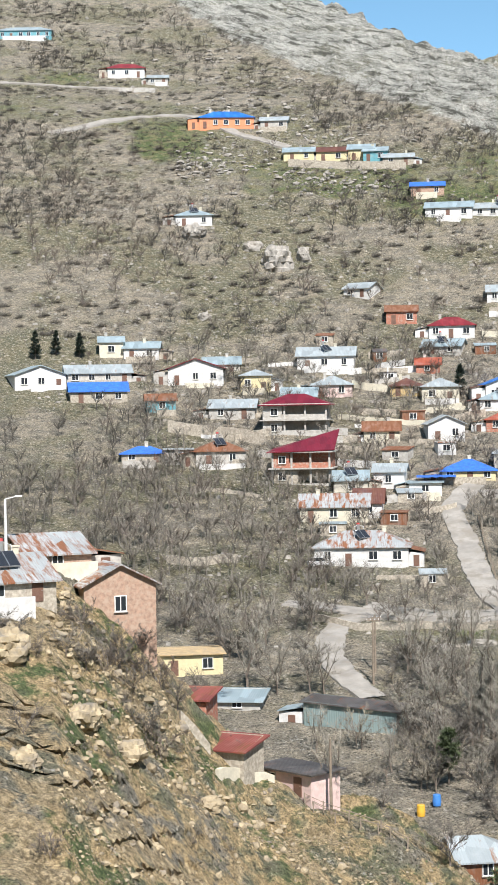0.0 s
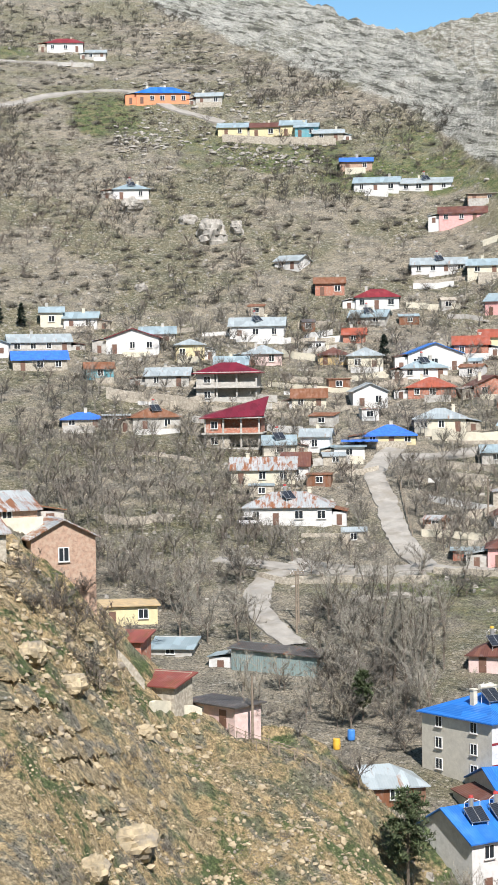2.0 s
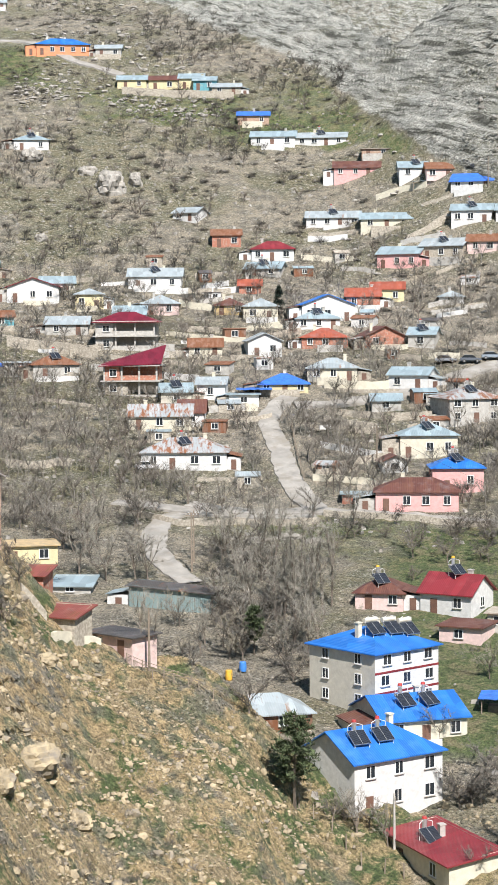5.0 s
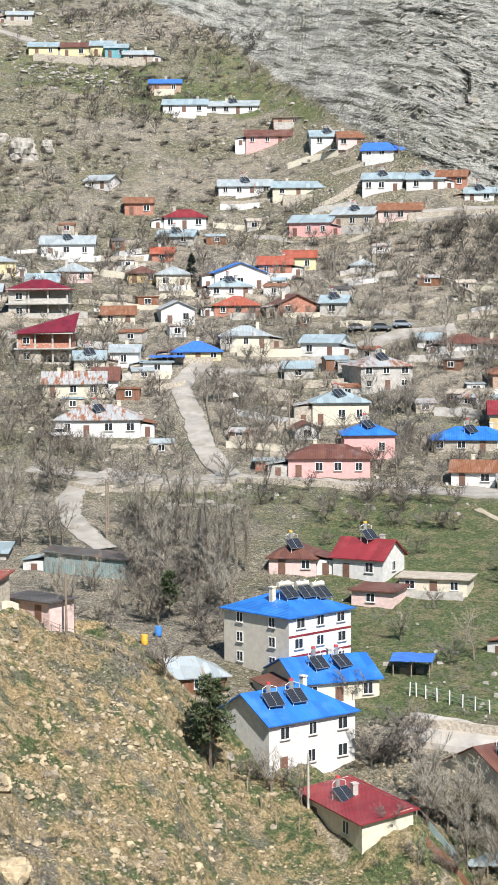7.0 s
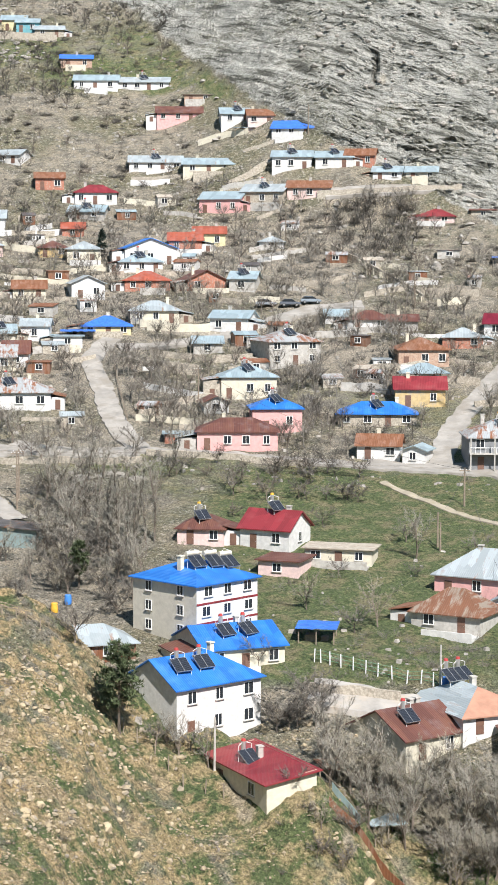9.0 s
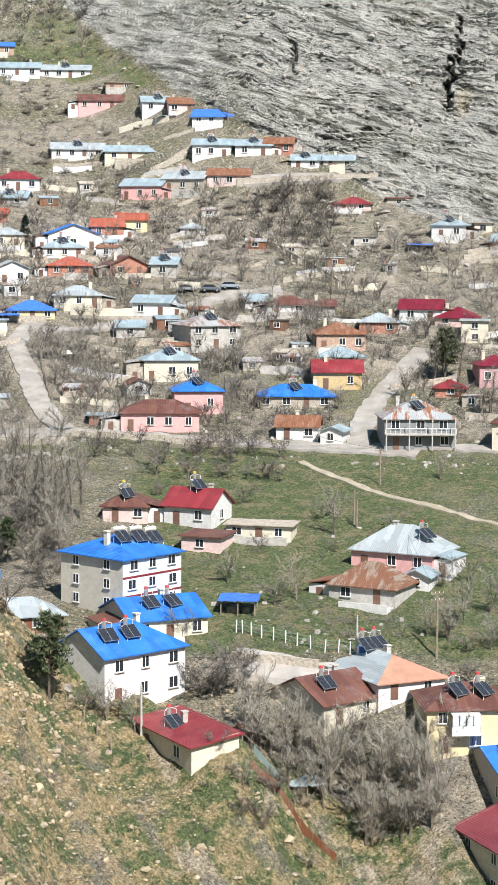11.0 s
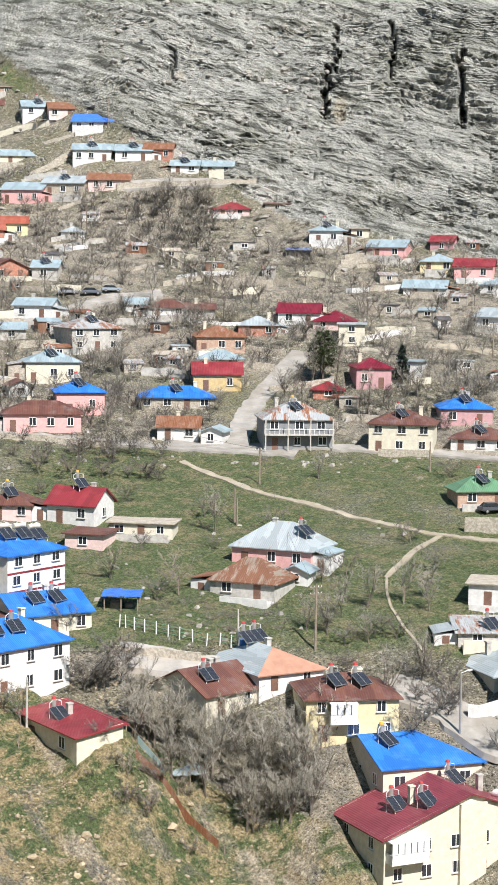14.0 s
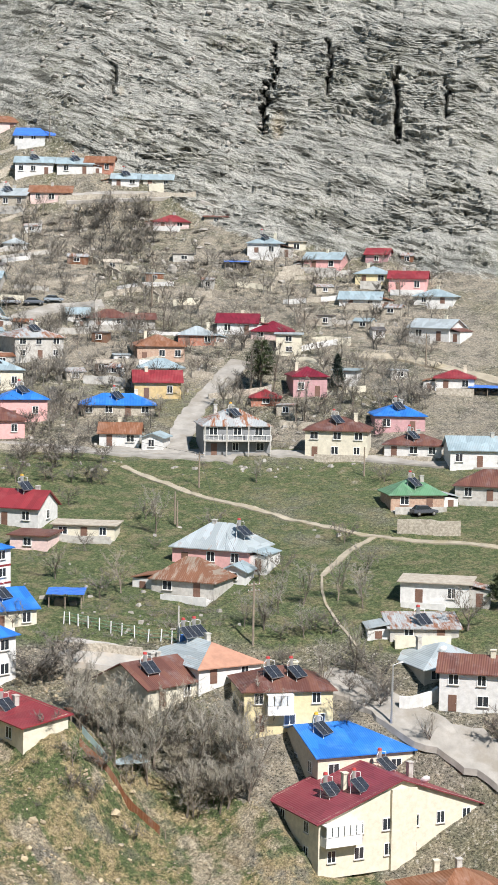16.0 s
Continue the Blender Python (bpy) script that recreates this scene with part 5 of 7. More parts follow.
def bare_tree(seed, high, spread, mat, slim=False, label="", limbs=5):
    """A leafless tree: stem and limbs, and a crown of branching twigs."""
    rnd = random.Random(seed)
    stem, crown = Twiggery(), Twiggery()
    trunk_h = high * (0.22 if not slim else 0.9)
    p, d = Vector((0, 0, -0.4)), Vector((rnd.uniform(-0.12, 0.12), rnd.uniform(-0.12, 0.12), 1)).normalized()
    r = high * 0.022
    forks = []
    n = 4 if not slim else 9
    for i in range(n):
        q = p + d * (trunk_h + 0.4) / n
        stem.shoot(p, q, r, r * 0.88)
        forks.append((q, d, r))
        p, r, d = q, r * 0.88, bent(rnd, d, 0.07)
    starts = forks[-2:] if not slim else forks[1:]
    for i in range(limbs if not slim else 20):
        q, d0, r0 = starts[i % len(starts)]
        an = i * 2.4 + rnd.uniform(-0.4, 0.4)
        out = Vector((math.cos(an), math.sin(an), 0))
        d = (out * spread + Vector((0, 0, 1.15 if not slim else 2.2))).normalized()
        ln = high * rnd.uniform(0.42, 0.62) * (1 if not slim else 0.42)
        rr = r0 * 0.55 if not slim else 0.03
        for s in range(3):
            e = q + d * ln / 3
            stem.shoot(q, e, rr, rr * 0.75)
            q, rr, d = e, rr * 0.75, bent(rnd, d, 0.2, 0.05)
            for b in range(3 if not slim else 1):
                bd = bent(rnd, d, 0.75, 0.1)
                bl = high * rnd.uniform(0.10, 0.22) * (1 if not slim else 0.5)
                c, cr = q.copy(), rr * 0.55
                for s2 in range(2):
                    e2 = c + bd * bl * 0.55
                    crown.shoot(c, e2, max(cr, 0.014), max(cr * 0.7, 0.011))
                    c, cr, bd = e2, cr * 0.7, bent(rnd, bd, 0.25, 0.03)
                    for k in range(12):
                        td = bent(rnd, bd, 0.75, 0.05)
                        o = c - bd * bl * 0.5 * rnd.random()
                        tl = high * rnd.uniform(0.05, 0.11)
                        crown.blade(o, o + td * tl, 0.017)
                        if k % 3 == 0:
                            crown.blade(o + td * tl * 0.5, o + td * tl * 0.5 + bent(rnd, td, 0.6) * tl * 0.6, 0.014)
    ob = new("bare_tree" if not slim else "poplar")
    for nm, tw, mt in (("trunk", stem, BARK), ("crown", crown, mat)):
        c = new(nm, tw.mesh(nm, mt))
        c.parent = ob
    return tagged(ob, label, "tree", "leafless trees")


def conifer(seed, x, y, high, wide, mat, label, ragged=0.2):
    rnd = random.Random(seed)
    stem, crown = Twiggery(), Twiggery()
    stem.shoot(Vector((0, 0, -0.5)), Vector((0, 0, high)), high * 0.025, 0.02)
    for i in range(int(high * 16)):
        s = rnd.uniform(0.16 if mat is CEDAR else 0.3, 1.0)
        an = rnd.uniform(0, 6.283)
        ln = wide * ((1.04 - s) ** 0.7 if mat is CEDAR else 1.25 * max(0.05, 1 - abs(1.9 * s - 1.05)) ** 0.5) * rnd.uniform(1 - ragged * 2, 1.0)
        a = Vector((0, 0, high * s))
        d = Vector((math.cos(an), math.sin(an), rnd.uniform(-0.15, 0.35)))
        stem.shoot(a, a + d * ln, 0.03, 0.01)
        for k in range(48):
            o = a + d * ln * rnd.uniform(0.25, 1.0)
            crown.blade(o, o + Vector((rnd.gauss(0, 0.28), rnd.gauss(0, 0.28), rnd.gauss(0.12, 0.22))), 0.085)
    ob = new("conifer")
    ob.matrix_basis = pose(x, y, level(x, y))
    for nm, tw, mt in (("trunk", stem, BARK), ("crown", crown, mat)):
        c = new(nm, tw.mesh(nm, mt))
        c.parent = ob
    return tagged(ob, label, "tree")


def spur_scatter(rng, n, az0, az1, r0=112, r1=180, clump=0.0, seed=80):
    """Places on the near spur."""
    az, r = rng.uniform(az0, az1, n * 5), rng.uniform(r0, r1, n * 5)
    x, y = r * np.sin(np.radians(az)), r * np.cos(np.radians(az))
    ok = free(x, y, 0.2)
    if clump:
        ok &= fractal(x / 7, y / 7, 2, seed) > clump * rng.uniform(-1, 1, len(x))
    x, y = x[ok][:n], y[ok][:n]
    return x, y, ground_z(x, y)


def free(x, y, margin=0.0):
    """True where neither house nor road stands."""
    ok = np.ones(len(x), bool)
    for a, b, r in FOOTPRINTS:
        ok &= (x - a) ** 2 + (y - b) ** 2 > (r + margin) ** 2
    for a, b, r in ROADS:
        ok &= (x - a) ** 2 + (y - b) ** 2 > (r + margin) ** 2
    return ok


def scatter(rng, n, az0, az1, el0, el1, margin=0.0, clump=0.0, seed=50):
    """Places on the land between two bearings and two heights of view from the lookout."""
    az = rng.uniform(az0, az1, n * 8)
    el = rng.uniform(el0, el1, n * 8)
    w = smooth(7, 14, az)
    r = lerp(el, VALLEY_E, VALLEY_R) * (1 - w) + lerp(el, CLIFF_E, CLIFF_R) * w
    r = r * rng.uniform(0.99, 1.01, len(r))
    x, y = r * np.sin(np.radians(az)), r * np.cos(np.radians(az))
    ok = free(x, y, margin)
    if clump:
        ok &= fractal(x / 18, y / 18, 2, seed) > clump * rng.uniform(-1, 1, len(x))
    x, y = x[ok][:n], y[ok][:n]
    return x, y, ground_z(x, y)


# ---- roads, yards, walls and fences ----
road([(34.7, 334.5), (29.5, 322.1), (30.0, 306.8), (30.3, 291.3), (32.8, 275.9)], 5.0, ROAD_MAT, "pale gravel lane bending down between the houses", "road")
road([(12.3, 280.7), (21.4, 275.9), (32.7, 275.2), (46.2, 269.9), (60.2, 263.4), (75.5, 255.9), (87.0, 249.4)], 4.5, ROAD_MAT, "pale gravel street along the foot of the village", "road")
road([(67.9, 261.6), (85.5, 254.4), (102.1, 247.7), (115.4, 238.6), (128.5, 229.6)], 4.0, ROAD_MAT, "pale gravel street past the grey house", "road")
road([(79.3, 258.0), (85.5, 273.9), (95.1, 289.1), (105.1, 302.5)], 5.0, ROAD_MAT, "steep gravel lane climbing between the houses", "road")
road([(16.6, 276.0), (9.6, 274.7), (6.0, 263.6), (6.7, 250.7), (10.3, 239.8)], 4.6, ROAD_MAT, "gravel track curving past the sheet metal barn", "road")
road([(0.2, 283.1), (6.7, 280.2), (16.5, 275.0), (24.6, 272.6), (32.0, 273.4)], 4.0, ROAD_MAT, "gravel track joining the street", "road")
road([(35.1, 328.5), (48.7, 330.3), (59.3, 333.3), (68.4, 339.0), (78.7, 343.2), (86.9, 342.9)], 5.0, ROAD_MAT, "gravel road through the middle of the village", "road")
road([(67.6, 250.4), (74.1, 233.2), (81.2, 222.4), (90.8, 207.1), (100.6, 199.1), (110.5, 191.6)], 1.7, PATH_MAT, "narrow dirt track across the green meadow", "path")
road([(94.0, 203.3), (86.8, 196.5), (80.2, 188.3)], 1.1, PATH_MAT, "earth track branching off over the meadow", "path")
road([(80.2, 188.3), (77.4, 180.0), (75.9, 170.0), (76.1, 164.1)], 0.45, PATH_MAT, "faint trodden path in the meadow", "path")
road([(-92.8, 615.7), (-82.0, 615.3), (-60.4, 612.4), (-31.7, 606.2)], 4.0, ROAD_MAT, "pale dirt road cut into the upper slope", "road")
road([(-59.5, 545.2), (-42.7, 556.5), (-21.9, 564.8), (-7.2, 547.7), (8.4, 535.0)], 3.6, ROAD_MAT, "pale dirt road climbing to the upper houses", "road")
road([(69.7, 159.4), (73.7, 153.6), (76.9, 146.5), (80.8, 141.5), (85.8, 135.9)], 6.0, ROAD_MAT, "wide grey village street beside the white house", "road")
road([(91.7, 400.0), (107.8, 396.8), (120.5, 393.8), (128.6, 388.9)], 4.0, ROAD_MAT, "gravel road above the retaining wall", "road")
road([(39.7, 174.0), (44.5, 171.8), (49.7, 168.8), (54.3, 166.0)], 7.0, YARD_MAT, "bare concrete yard behind the white fence", "pavement")
road([(128.1, 298.8), (137.7, 292.1), (145.1, 281.0), (150.1, 270.8)], 4.0, PATH_MAT, "earth road down the far slope", "path")
masonry([(34.0, 291.0), (39.5, 289.1), (44.2, 287.3)], 1.1, WALLS["cream"], "low cream plastered garden wall", 0.4)
masonry([(33.5, 272.7), (45.8, 267.3), (58.0, 261.9)], 1.0, WALLS["stone"], "low rubble stone wall along the street", 0.4)
masonry([(89.6, 399.5), (99.9, 397.4), (112.7, 394.8), (122.2, 392.5)], 1.6, WALLS["stone"], "long rubble retaining wall under the road", 0.4)
masonry([(72.0, 298.3), (77.9, 296.2), (81.6, 293.4)], 1.5, WALLS["concrete"], "concrete garden wall beside the orchard", 0.4)
masonry([(42.2, 339.0), (48.4, 335.8), (54.1, 334.6)], 2.0, WALLS["cream"], "pale green and cream plastered yard wall", 0.4)
masonry([(88.2, 378.0), (92.6, 366.4), (96.6, 352.8), (99.5, 342.7)], 1.2, WALLS["stone"], "rubble wall stepping down the bare slope", 0.4)
masonry([(39.2, 316.1), (46.1, 313.3), (48.3, 312.3)], 2.0, WALLS["stone"], "tall rubble wall of a terrace", 0.4)
masonry([(98.1, 204.1), (103.3, 201.0), (106.4, 199.5)], 2.2, WALLS["stone"], "grey stone terrace wall below the green-roofed house", 0.4)
masonry([(76.1, 150.1), (78.7, 149.1), (80.9, 149.7)], 1.6, WALLS["white"], "white garden wall with a gate beside the street", 0.4)
masonry([(-6.7, 300.6), (-13.1, 299.6), (-18.0, 301.1)], 1.3, WALLS["stone"], "loose stone wall across the orchard", 0.4)
masonry([(1.0, 278.1), (9.8, 269.3), (20.5, 268.3), (32.3, 268.6)], 1.0, WALLS["stone"], "dry stone wall beside the track", 0.4)
masonry([(-43.0, 603.5), (-31.6, 603.2)], 1.4, WALLS["concrete"], "concrete retaining wall below the upper road", 0.4)
masonry([(7.7, 520.1), (23.4, 517.4), (39.1, 514.2)], 2.0, WALLS["stone"], "rubble terrace wall under the upper row of houses", 0.4)
masonry([(-20.0, 366.4), (-10.7, 363.5), (-1.5, 358.6)], 2.2, WALLS["stone"], "pale rubble wall around a building plot", 0.4)
masonry([(39.1, 174.6), (45.3, 172.3), (49.5, 170.4)], 1.2, WALLS["stone"], "low stone wall at the end of the yard", 0.4)
fence([(41.6, 180.4), (46.9, 176.5), (54.8, 172.0)], 1.3, 1.6, WHITE_METAL, "white posts with green wire along the yard", rails=3, infill=ROOFS["green"])
fence([(-0.5, 169.2), (3.3, 168.5), (8.4, 167.3)], 2.4, 1.1, WOOD, "grey weathered timber rail fence on the slope", rails=2)
fence([(0.2, 167.9), (4.3, 167.7), (6.9, 167.3)], 2.4, 1.0, WOOD, "broken timber fence with leaning posts", rails=1)
fence([(16.8, 162.4), (19.8, 159.3), (22.4, 156.3), (26.4, 154.6)], 3.0, 1.6, WOOD, "leaning dark fence posts on the grassy slope", rails=0)
fence([(89.1, 376.0), (94.2, 357.9), (98.8, 341.5)], 2.5, 1.2, WALLS["cream"], "pale fence stepping down the bare slope", rails=1, post=0.1)
fence([(33.2, 316.9), (32.7, 303.5), (32.4, 290.2)], 2.6, 1.3, WOOD, "timber fence beside the bending lane", rails=2)
fence([(36.2, 152.6), (41.4, 149.6), (45.5, 144.9)], 2.2, 1.0, WOOD, "dark post fence across the lower slope", rails=1)
masonry([(36.5, 149.6), (40.5, 148.6), (45.0, 145.6)], 1.0, WALLS["rustmetal"], "rusty corrugated sheet fence on the slope", 0.08)
masonry([(37.3, 151.7), (39.9, 150.0)], 0.9, WALLS["greenmetal"], "dented pale sheet metal fence", 0.08)
masonry([(-8.2, 164.6), (-5.9, 168.1), (-3.3, 170.2)], 0.7, WALLS["cream"], "cream parapet below the pink house", 0.4)
masonry([(-11.4, 165.6), (-8.9, 167.0)], 0.9, WALLS["stone"], "rubble wall beside the red-roofed shed", 0.4)


# ---- poles and cables ----
pole(63.7, 169.0, 8.2, "tall grey timber power pole with crossarms in the meadow", arms=2)
pole(76.5, 235.8, 5.8, "grey timber power pole beside the meadow track")
pole(74.0, 147.4, 7.5, "steel street lamp beside the grey street", arms=0, lamp=True, mat=TANK)
pole(10.7, 245.3, 8.7, "grey timber power pole beside the gravel track")
pole(138.9, 288.3, 6.8, "slim timber pole on the far slope")
pole(54.7, 172.2, 5.0, "pale concrete pole near the yard", arms=0, mat=WALLS["concrete"])
pole(67.5, 218.6, 5.0, "leaning timber pole in the meadow", arms=0)
pole(45.7, 295.8, 7.1, "timber power pole between the houses")
pole(104.4, 233.7, 4.8, "short timber pole at the street", arms=0)
pole(-26.6, 168.5, 5.2, "white steel street lamp above the brick house", arms=0, lamp=True, mat=WHITE_METAL)
pole(67.4, 216.9, 4.0, "short pole in the green meadow", arms=0)
pole(1.8, 169.0, 6.7, "slim rusty pole beside the pink house", arms=0)
pole(26.2, 159.2, 5.8, "grey pole beside the red roof", arms=0, mat=WALLS["concrete"])
pole(11.3, 250.3, 7.6, "dark timber pole beside the curving track", arms=1)
pole(91.8, 419.9, 7.5, "slim pole near the upper houses", arms=0)
pole(79.1, 383.8, 7.0, "slim pole among the houses", arms=0)
pole(96.7, 339.0, 7.5, "slim timber pole on the bare slope", arms=0)
cable((63.7, 169.0, 7.9), (76.5, 235.8, 5.5), 2.0)
cable((63.7, 169.0, 7.9), (54.7, 172.2, 4.7), 1.5)
cable((63.7, 169.0, 7.9), (74.0, 147.4, 7.2), 2.0)
cable((76.5, 235.8, 5.5), (67.5, 218.6, 4.7), 1.2)
cable((76.5, 235.8, 5.5), (45.7, 295.8, 6.8), 2.5)


# ---- cars, shelters and yard things ----
car(67.6, 347.0, -10, (0.35, 0.38, 0.42), "silver-grey")
car(72.2, 345.0, -8, (0.1, 0.12, 0.15), "dark grey")
car(76.7, 346.1, -5, (0.25, 0.3, 0.35), "blue-grey")
car(105.4, 211.0, 5, (0.05, 0.06, 0.08), "black")
car(6.2, 297.8, 10, (0.7, 0.7, 0.7), "white")
canopy(43.0, 185.8, -18, 4.3, 3.5, 1.9, ROOFS["tarp"], "open timber shelter with a blue tarpaulin roof")
canopy(122.0, 358.0, -18, 5.4, 4, 1.8, ROOFS["tarp"], "low shelter covered with a blue tarpaulin")
canopy(78.5, 432.6, -10, 4.7, 3, 1.6, ROOFS["bluegrey"], "small open shelter with a pale metal roof")
canopy(28.0, 334.0, -5, 6.1, 3, 1.8, ROOFS["tarp"], "lean-to shelter covered with blue plastic sheeting")
canopy(43.2, 151.2, 5, 3.2, 3, 1.4, ROOFS["bluegrey"], "low ramshackle shelter with sheet metal cover")
canopy(39.2, 157.3, 7, 2.5, 3, 1.2, ROOFS["rust"], "low ramshackle shelter with rusty sheet cover")
canopy(143.1, 268.7, -26, 6.5, 4, 1.6, ROOFS["tarp"], "blue covered shelter beside the upper street")
barrel(12.7, 202.0, YELLOW_CAP, "yellow")
barrel(14.6, 204.1, BRIGHT_BLUE, "blue")
barrel(55.2, 172.1, BRIGHT_BLUE, "blue")
barrel(12.4, 337.3, BRIGHT_BLUE, "blue")


# ---- conifers ----
conifer(1, 16.3, 161.3, 9.6, 2.6, NEEDLE, "ragged dark green pine on the slope edge")
conifer(2, 104.0, 286.5, 9.3, 3.0, NEEDLE, "tall green pine between the village houses")
conifer(3, 117.1, 280.0, 7.4, 2.3, CEDAR, "dense dark green fir beside the red-roofed house")
conifer(4, -49.7, 408.8, 6.0, 1.8, CEDAR, "small dark fir behind the long house")
conifer(5, -45.5, 411.2, 5.1, 1.7, CEDAR, "small dark fir behind the long house")
conifer(6, -40.4, 410.6, 5.1, 1.7, CEDAR, "small dark fir behind the long house")
conifer(7, 37.9, 383.1, 6.1, 2.1, CEDAR, "dark fir among the village houses")
conifer(8, 97.9, 168.6, 4.6, 1.5, NEEDLE, "green pine beside the stone building")
conifer(9, 16.6, 210.1, 6.1, 1.3, NEEDLE, "slender green pine among bare trees")


# ---- small walls and sheds among the houses ----
RNG = np.random.default_rng(7)


def terraces(n, az0, az1, el0, el1):
    x, y, z = scatter(RNG, n, az0, az1, el0, el1, 0.5)
    for a, b in zip(x, y):
        u, ln = math.atan2(a, b) + RNG.uniform(-0.5, 0.5), RNG.uniform(3, 7)
        kind = RNG.choice(("stone", "stone", "concrete", "cream", "white"))
        masonry([(a - ln * math.cos(u), b + ln * math.sin(u)), (a, b + RNG.uniform(-0.6, 0.6)), (a + ln * math.cos(u), b - ln * math.sin(u))], RNG.uniform(0.6, 1.5), WALLS[kind],
                "short %s wall holding a garden terrace" % WORDS[kind], 0.35, "garden_wall")


def sheds(n, az0, az1, el0, el1):
    x, y, z = scatter(RNG, n, az0, az1, el0, el1, 2.2)
    for a, b in zip(x, y):
        house(a, b, -math.degrees(math.atan2(a, b)) + RNG.uniform(-25, 25), RNG.uniform(2.4, 5), RNG.uniform(2.2, 3.6), RNG.uniform(1.6, 2.3), str(RNG.choice(("shed", "flat", "gable_x"))), 0.6,
              str(RNG.choice(("stone", "concrete", "white", "stone", "rustmetal"))), str(RNG.choice(("rust", "metal", "flat", "bluegrey", "dark", "rustgrey"))), wins=1, chimney=0, over=0.2, name="shed")


terraces(34, 3, 13, -12.6, -5)
terraces(22, -2, 5, -9.5, -5)
terraces(34, 13, 25, -12.6, -6)
terraces(10, 6, 13, -5, -2.5)
sheds(22, 1, 13, -12.4, -4.6)
sheds(18, 13, 25, -12.4, -5.8)


# ---- leafless trees, scrub, stones ----
KINDS = [bare_tree(11, 5.2, 1.0, TWIGS[0], label="leafless grey-brown orchard tree with a wide twiggy crown"),
         bare_tree(12, 4.4, 1.3, TWIGS[1], label="low leafless fruit tree with dark spreading twigs", limbs=6),
         bare_tree(13, 7.6, 0.5, TWIGS[2], label="leafless pale grey tree with upswept branches"),
         bare_tree(14, 3.6, 1.2, TWIGS[3], label="small leafless reddish-brown tree", limbs=6),
         bare_tree(15, 5.6, 1.1, TWIGS[5], label="leafless dark tree with a dense round crown", limbs=7),
         bare_tree(16, 5.6, 0.6, TWIGS[4], label="leafless straw-coloured tree with fine twigs"),
         bare_tree(17, 9.5, 0.3, TWIGS[2], slim=True, label="slender leafless pale poplar")]
used = set()


def plant(k, x, y, z, scale, turn):
    m = pose(x, y, z - 0.1, RNG.uniform(-5, 5), RNG.uniform(-5, 5), turn)
    if k not in used:
        used.add(k)
        ob = KINDS[k]
        ob.matrix_basis = m
    else:
        ob = copy_thing(KINDS[k], m)
    ob.scale = (scale, scale, scale * RNG.uniform(0.85, 1.15))


def grove(n, az0, az1, el0, el1, kinds, size=1.0, clump=0.0, margin=0.3, seed=50):
    x, y, z = scatter(RNG, n, az0, az1, el0, el1, margin, clump, seed)
    for a, b, c in zip(x, y, z):
        plant(int(RNG.choice(kinds)), a, b, c, size * RNG.uniform(0.7, 1.25), RNG.uniform(0, 360))


grove(34, -3, 5, -15.2, -12.4, (0, 1, 2, 4), 1.05)
grove(30, 3.2, 6.8, -18.0, -14.6, (0, 1, 4, 2, 5), 1.05)
grove(20, 3, 8, -14.8, -12.4, (0, 2, 1), 1.0)
grove(30, 7.5, 14.5, -14.6, -12.9, (0, 1, 3, 4), 0.95)
grove(7, 16, 25, -18, -13.6, (0, 1, 2), 0.9, margin=0.8)
grove(16, 19.5, 25, -22.0, -17.5, (0, 1, 2), 0.95)
grove(10, 8, 14, -18.5, -14.8, (5, 1, 3), 0.7, margin=1.0)
grove(40, 14, 26, -12.6, -9.6, (0, 1, 2, 3, 4), 0.95)
grove(6, 5.2, 6.6, -16.2, -14.6, (6,), 1.0)
grove(3, 19.6, 20.6, -11.4, -10.6, (6,), 0.9)


def far_wood(name, label, lists, mat, seed, high=5.2):
    """Leafless trees too many and too far to count, as one body of stems and twigs."""
    tw = []
    for i in range(5):
        rnd = random.Random(seed + i)
        t = Twiggery()
        top = Vector((0, 0, high * 0.28))
        t.shoot(Vector((0, 0, -0.3)), top, 0.11, 0.08)
        for j in range(6):
            an = j * 1.05 + rnd.uniform(-0.3, 0.3)
            d = Vector((math.cos(an), math.sin(an), rnd.uniform(0.8, 1.6))).normalized()
            e = top + d * high * rnd.uniform(0.35, 0.55)
            t.shoot(top, e, 0.045, 0.015)
            for k in range(19):
                o = top.lerp(e, rnd.uniform(0.25, 1.0))
                dd = bent(rnd, d, 0.6, 0.15)
                f = o + dd * high * rnd.uniform(0.12, 0.3)
                t.blade(o, f, 0.027)
                t.blade(o.lerp(f, 0.5), o.lerp(f, 0.5) + bent(rnd, dd, 0.7) * high * 0.15, 0.022)
        tw.append((np.array([tuple(q) for q in t.v]), [tuple(q) for q in t.f]))
    v, f, k = [], [], 0
    for x, y, z in lists:
        for a, b, c in zip(x, y, z):
            tv, tf = tw[RNG.integers(5)]
            an, s = RNG.uniform(0, 6.283), RNG.uniform(0.6, 1.25)
            p = np.empty_like(tv)
            p[:, 0] = (tv[:, 0] * math.cos(an) - tv[:, 1] * math.sin(an)) * s + a
            p[:, 1] = (tv[:, 0] * math.sin(an) + tv[:, 1] * math.cos(an)) * s + b
            p[:, 2] = tv[:, 2] * s + c
            v.append(p)
            f += [tuple(i + k for i in q) for q in tf]
            k += len(p)
    me = bpy.data.meshes.new(name)
    me.from_pydata(np.concatenate(v).tolist(), [], f)
    me.materials.append(mat)
    return tagged(new(name, me), label, "woodland", kind="stuff")


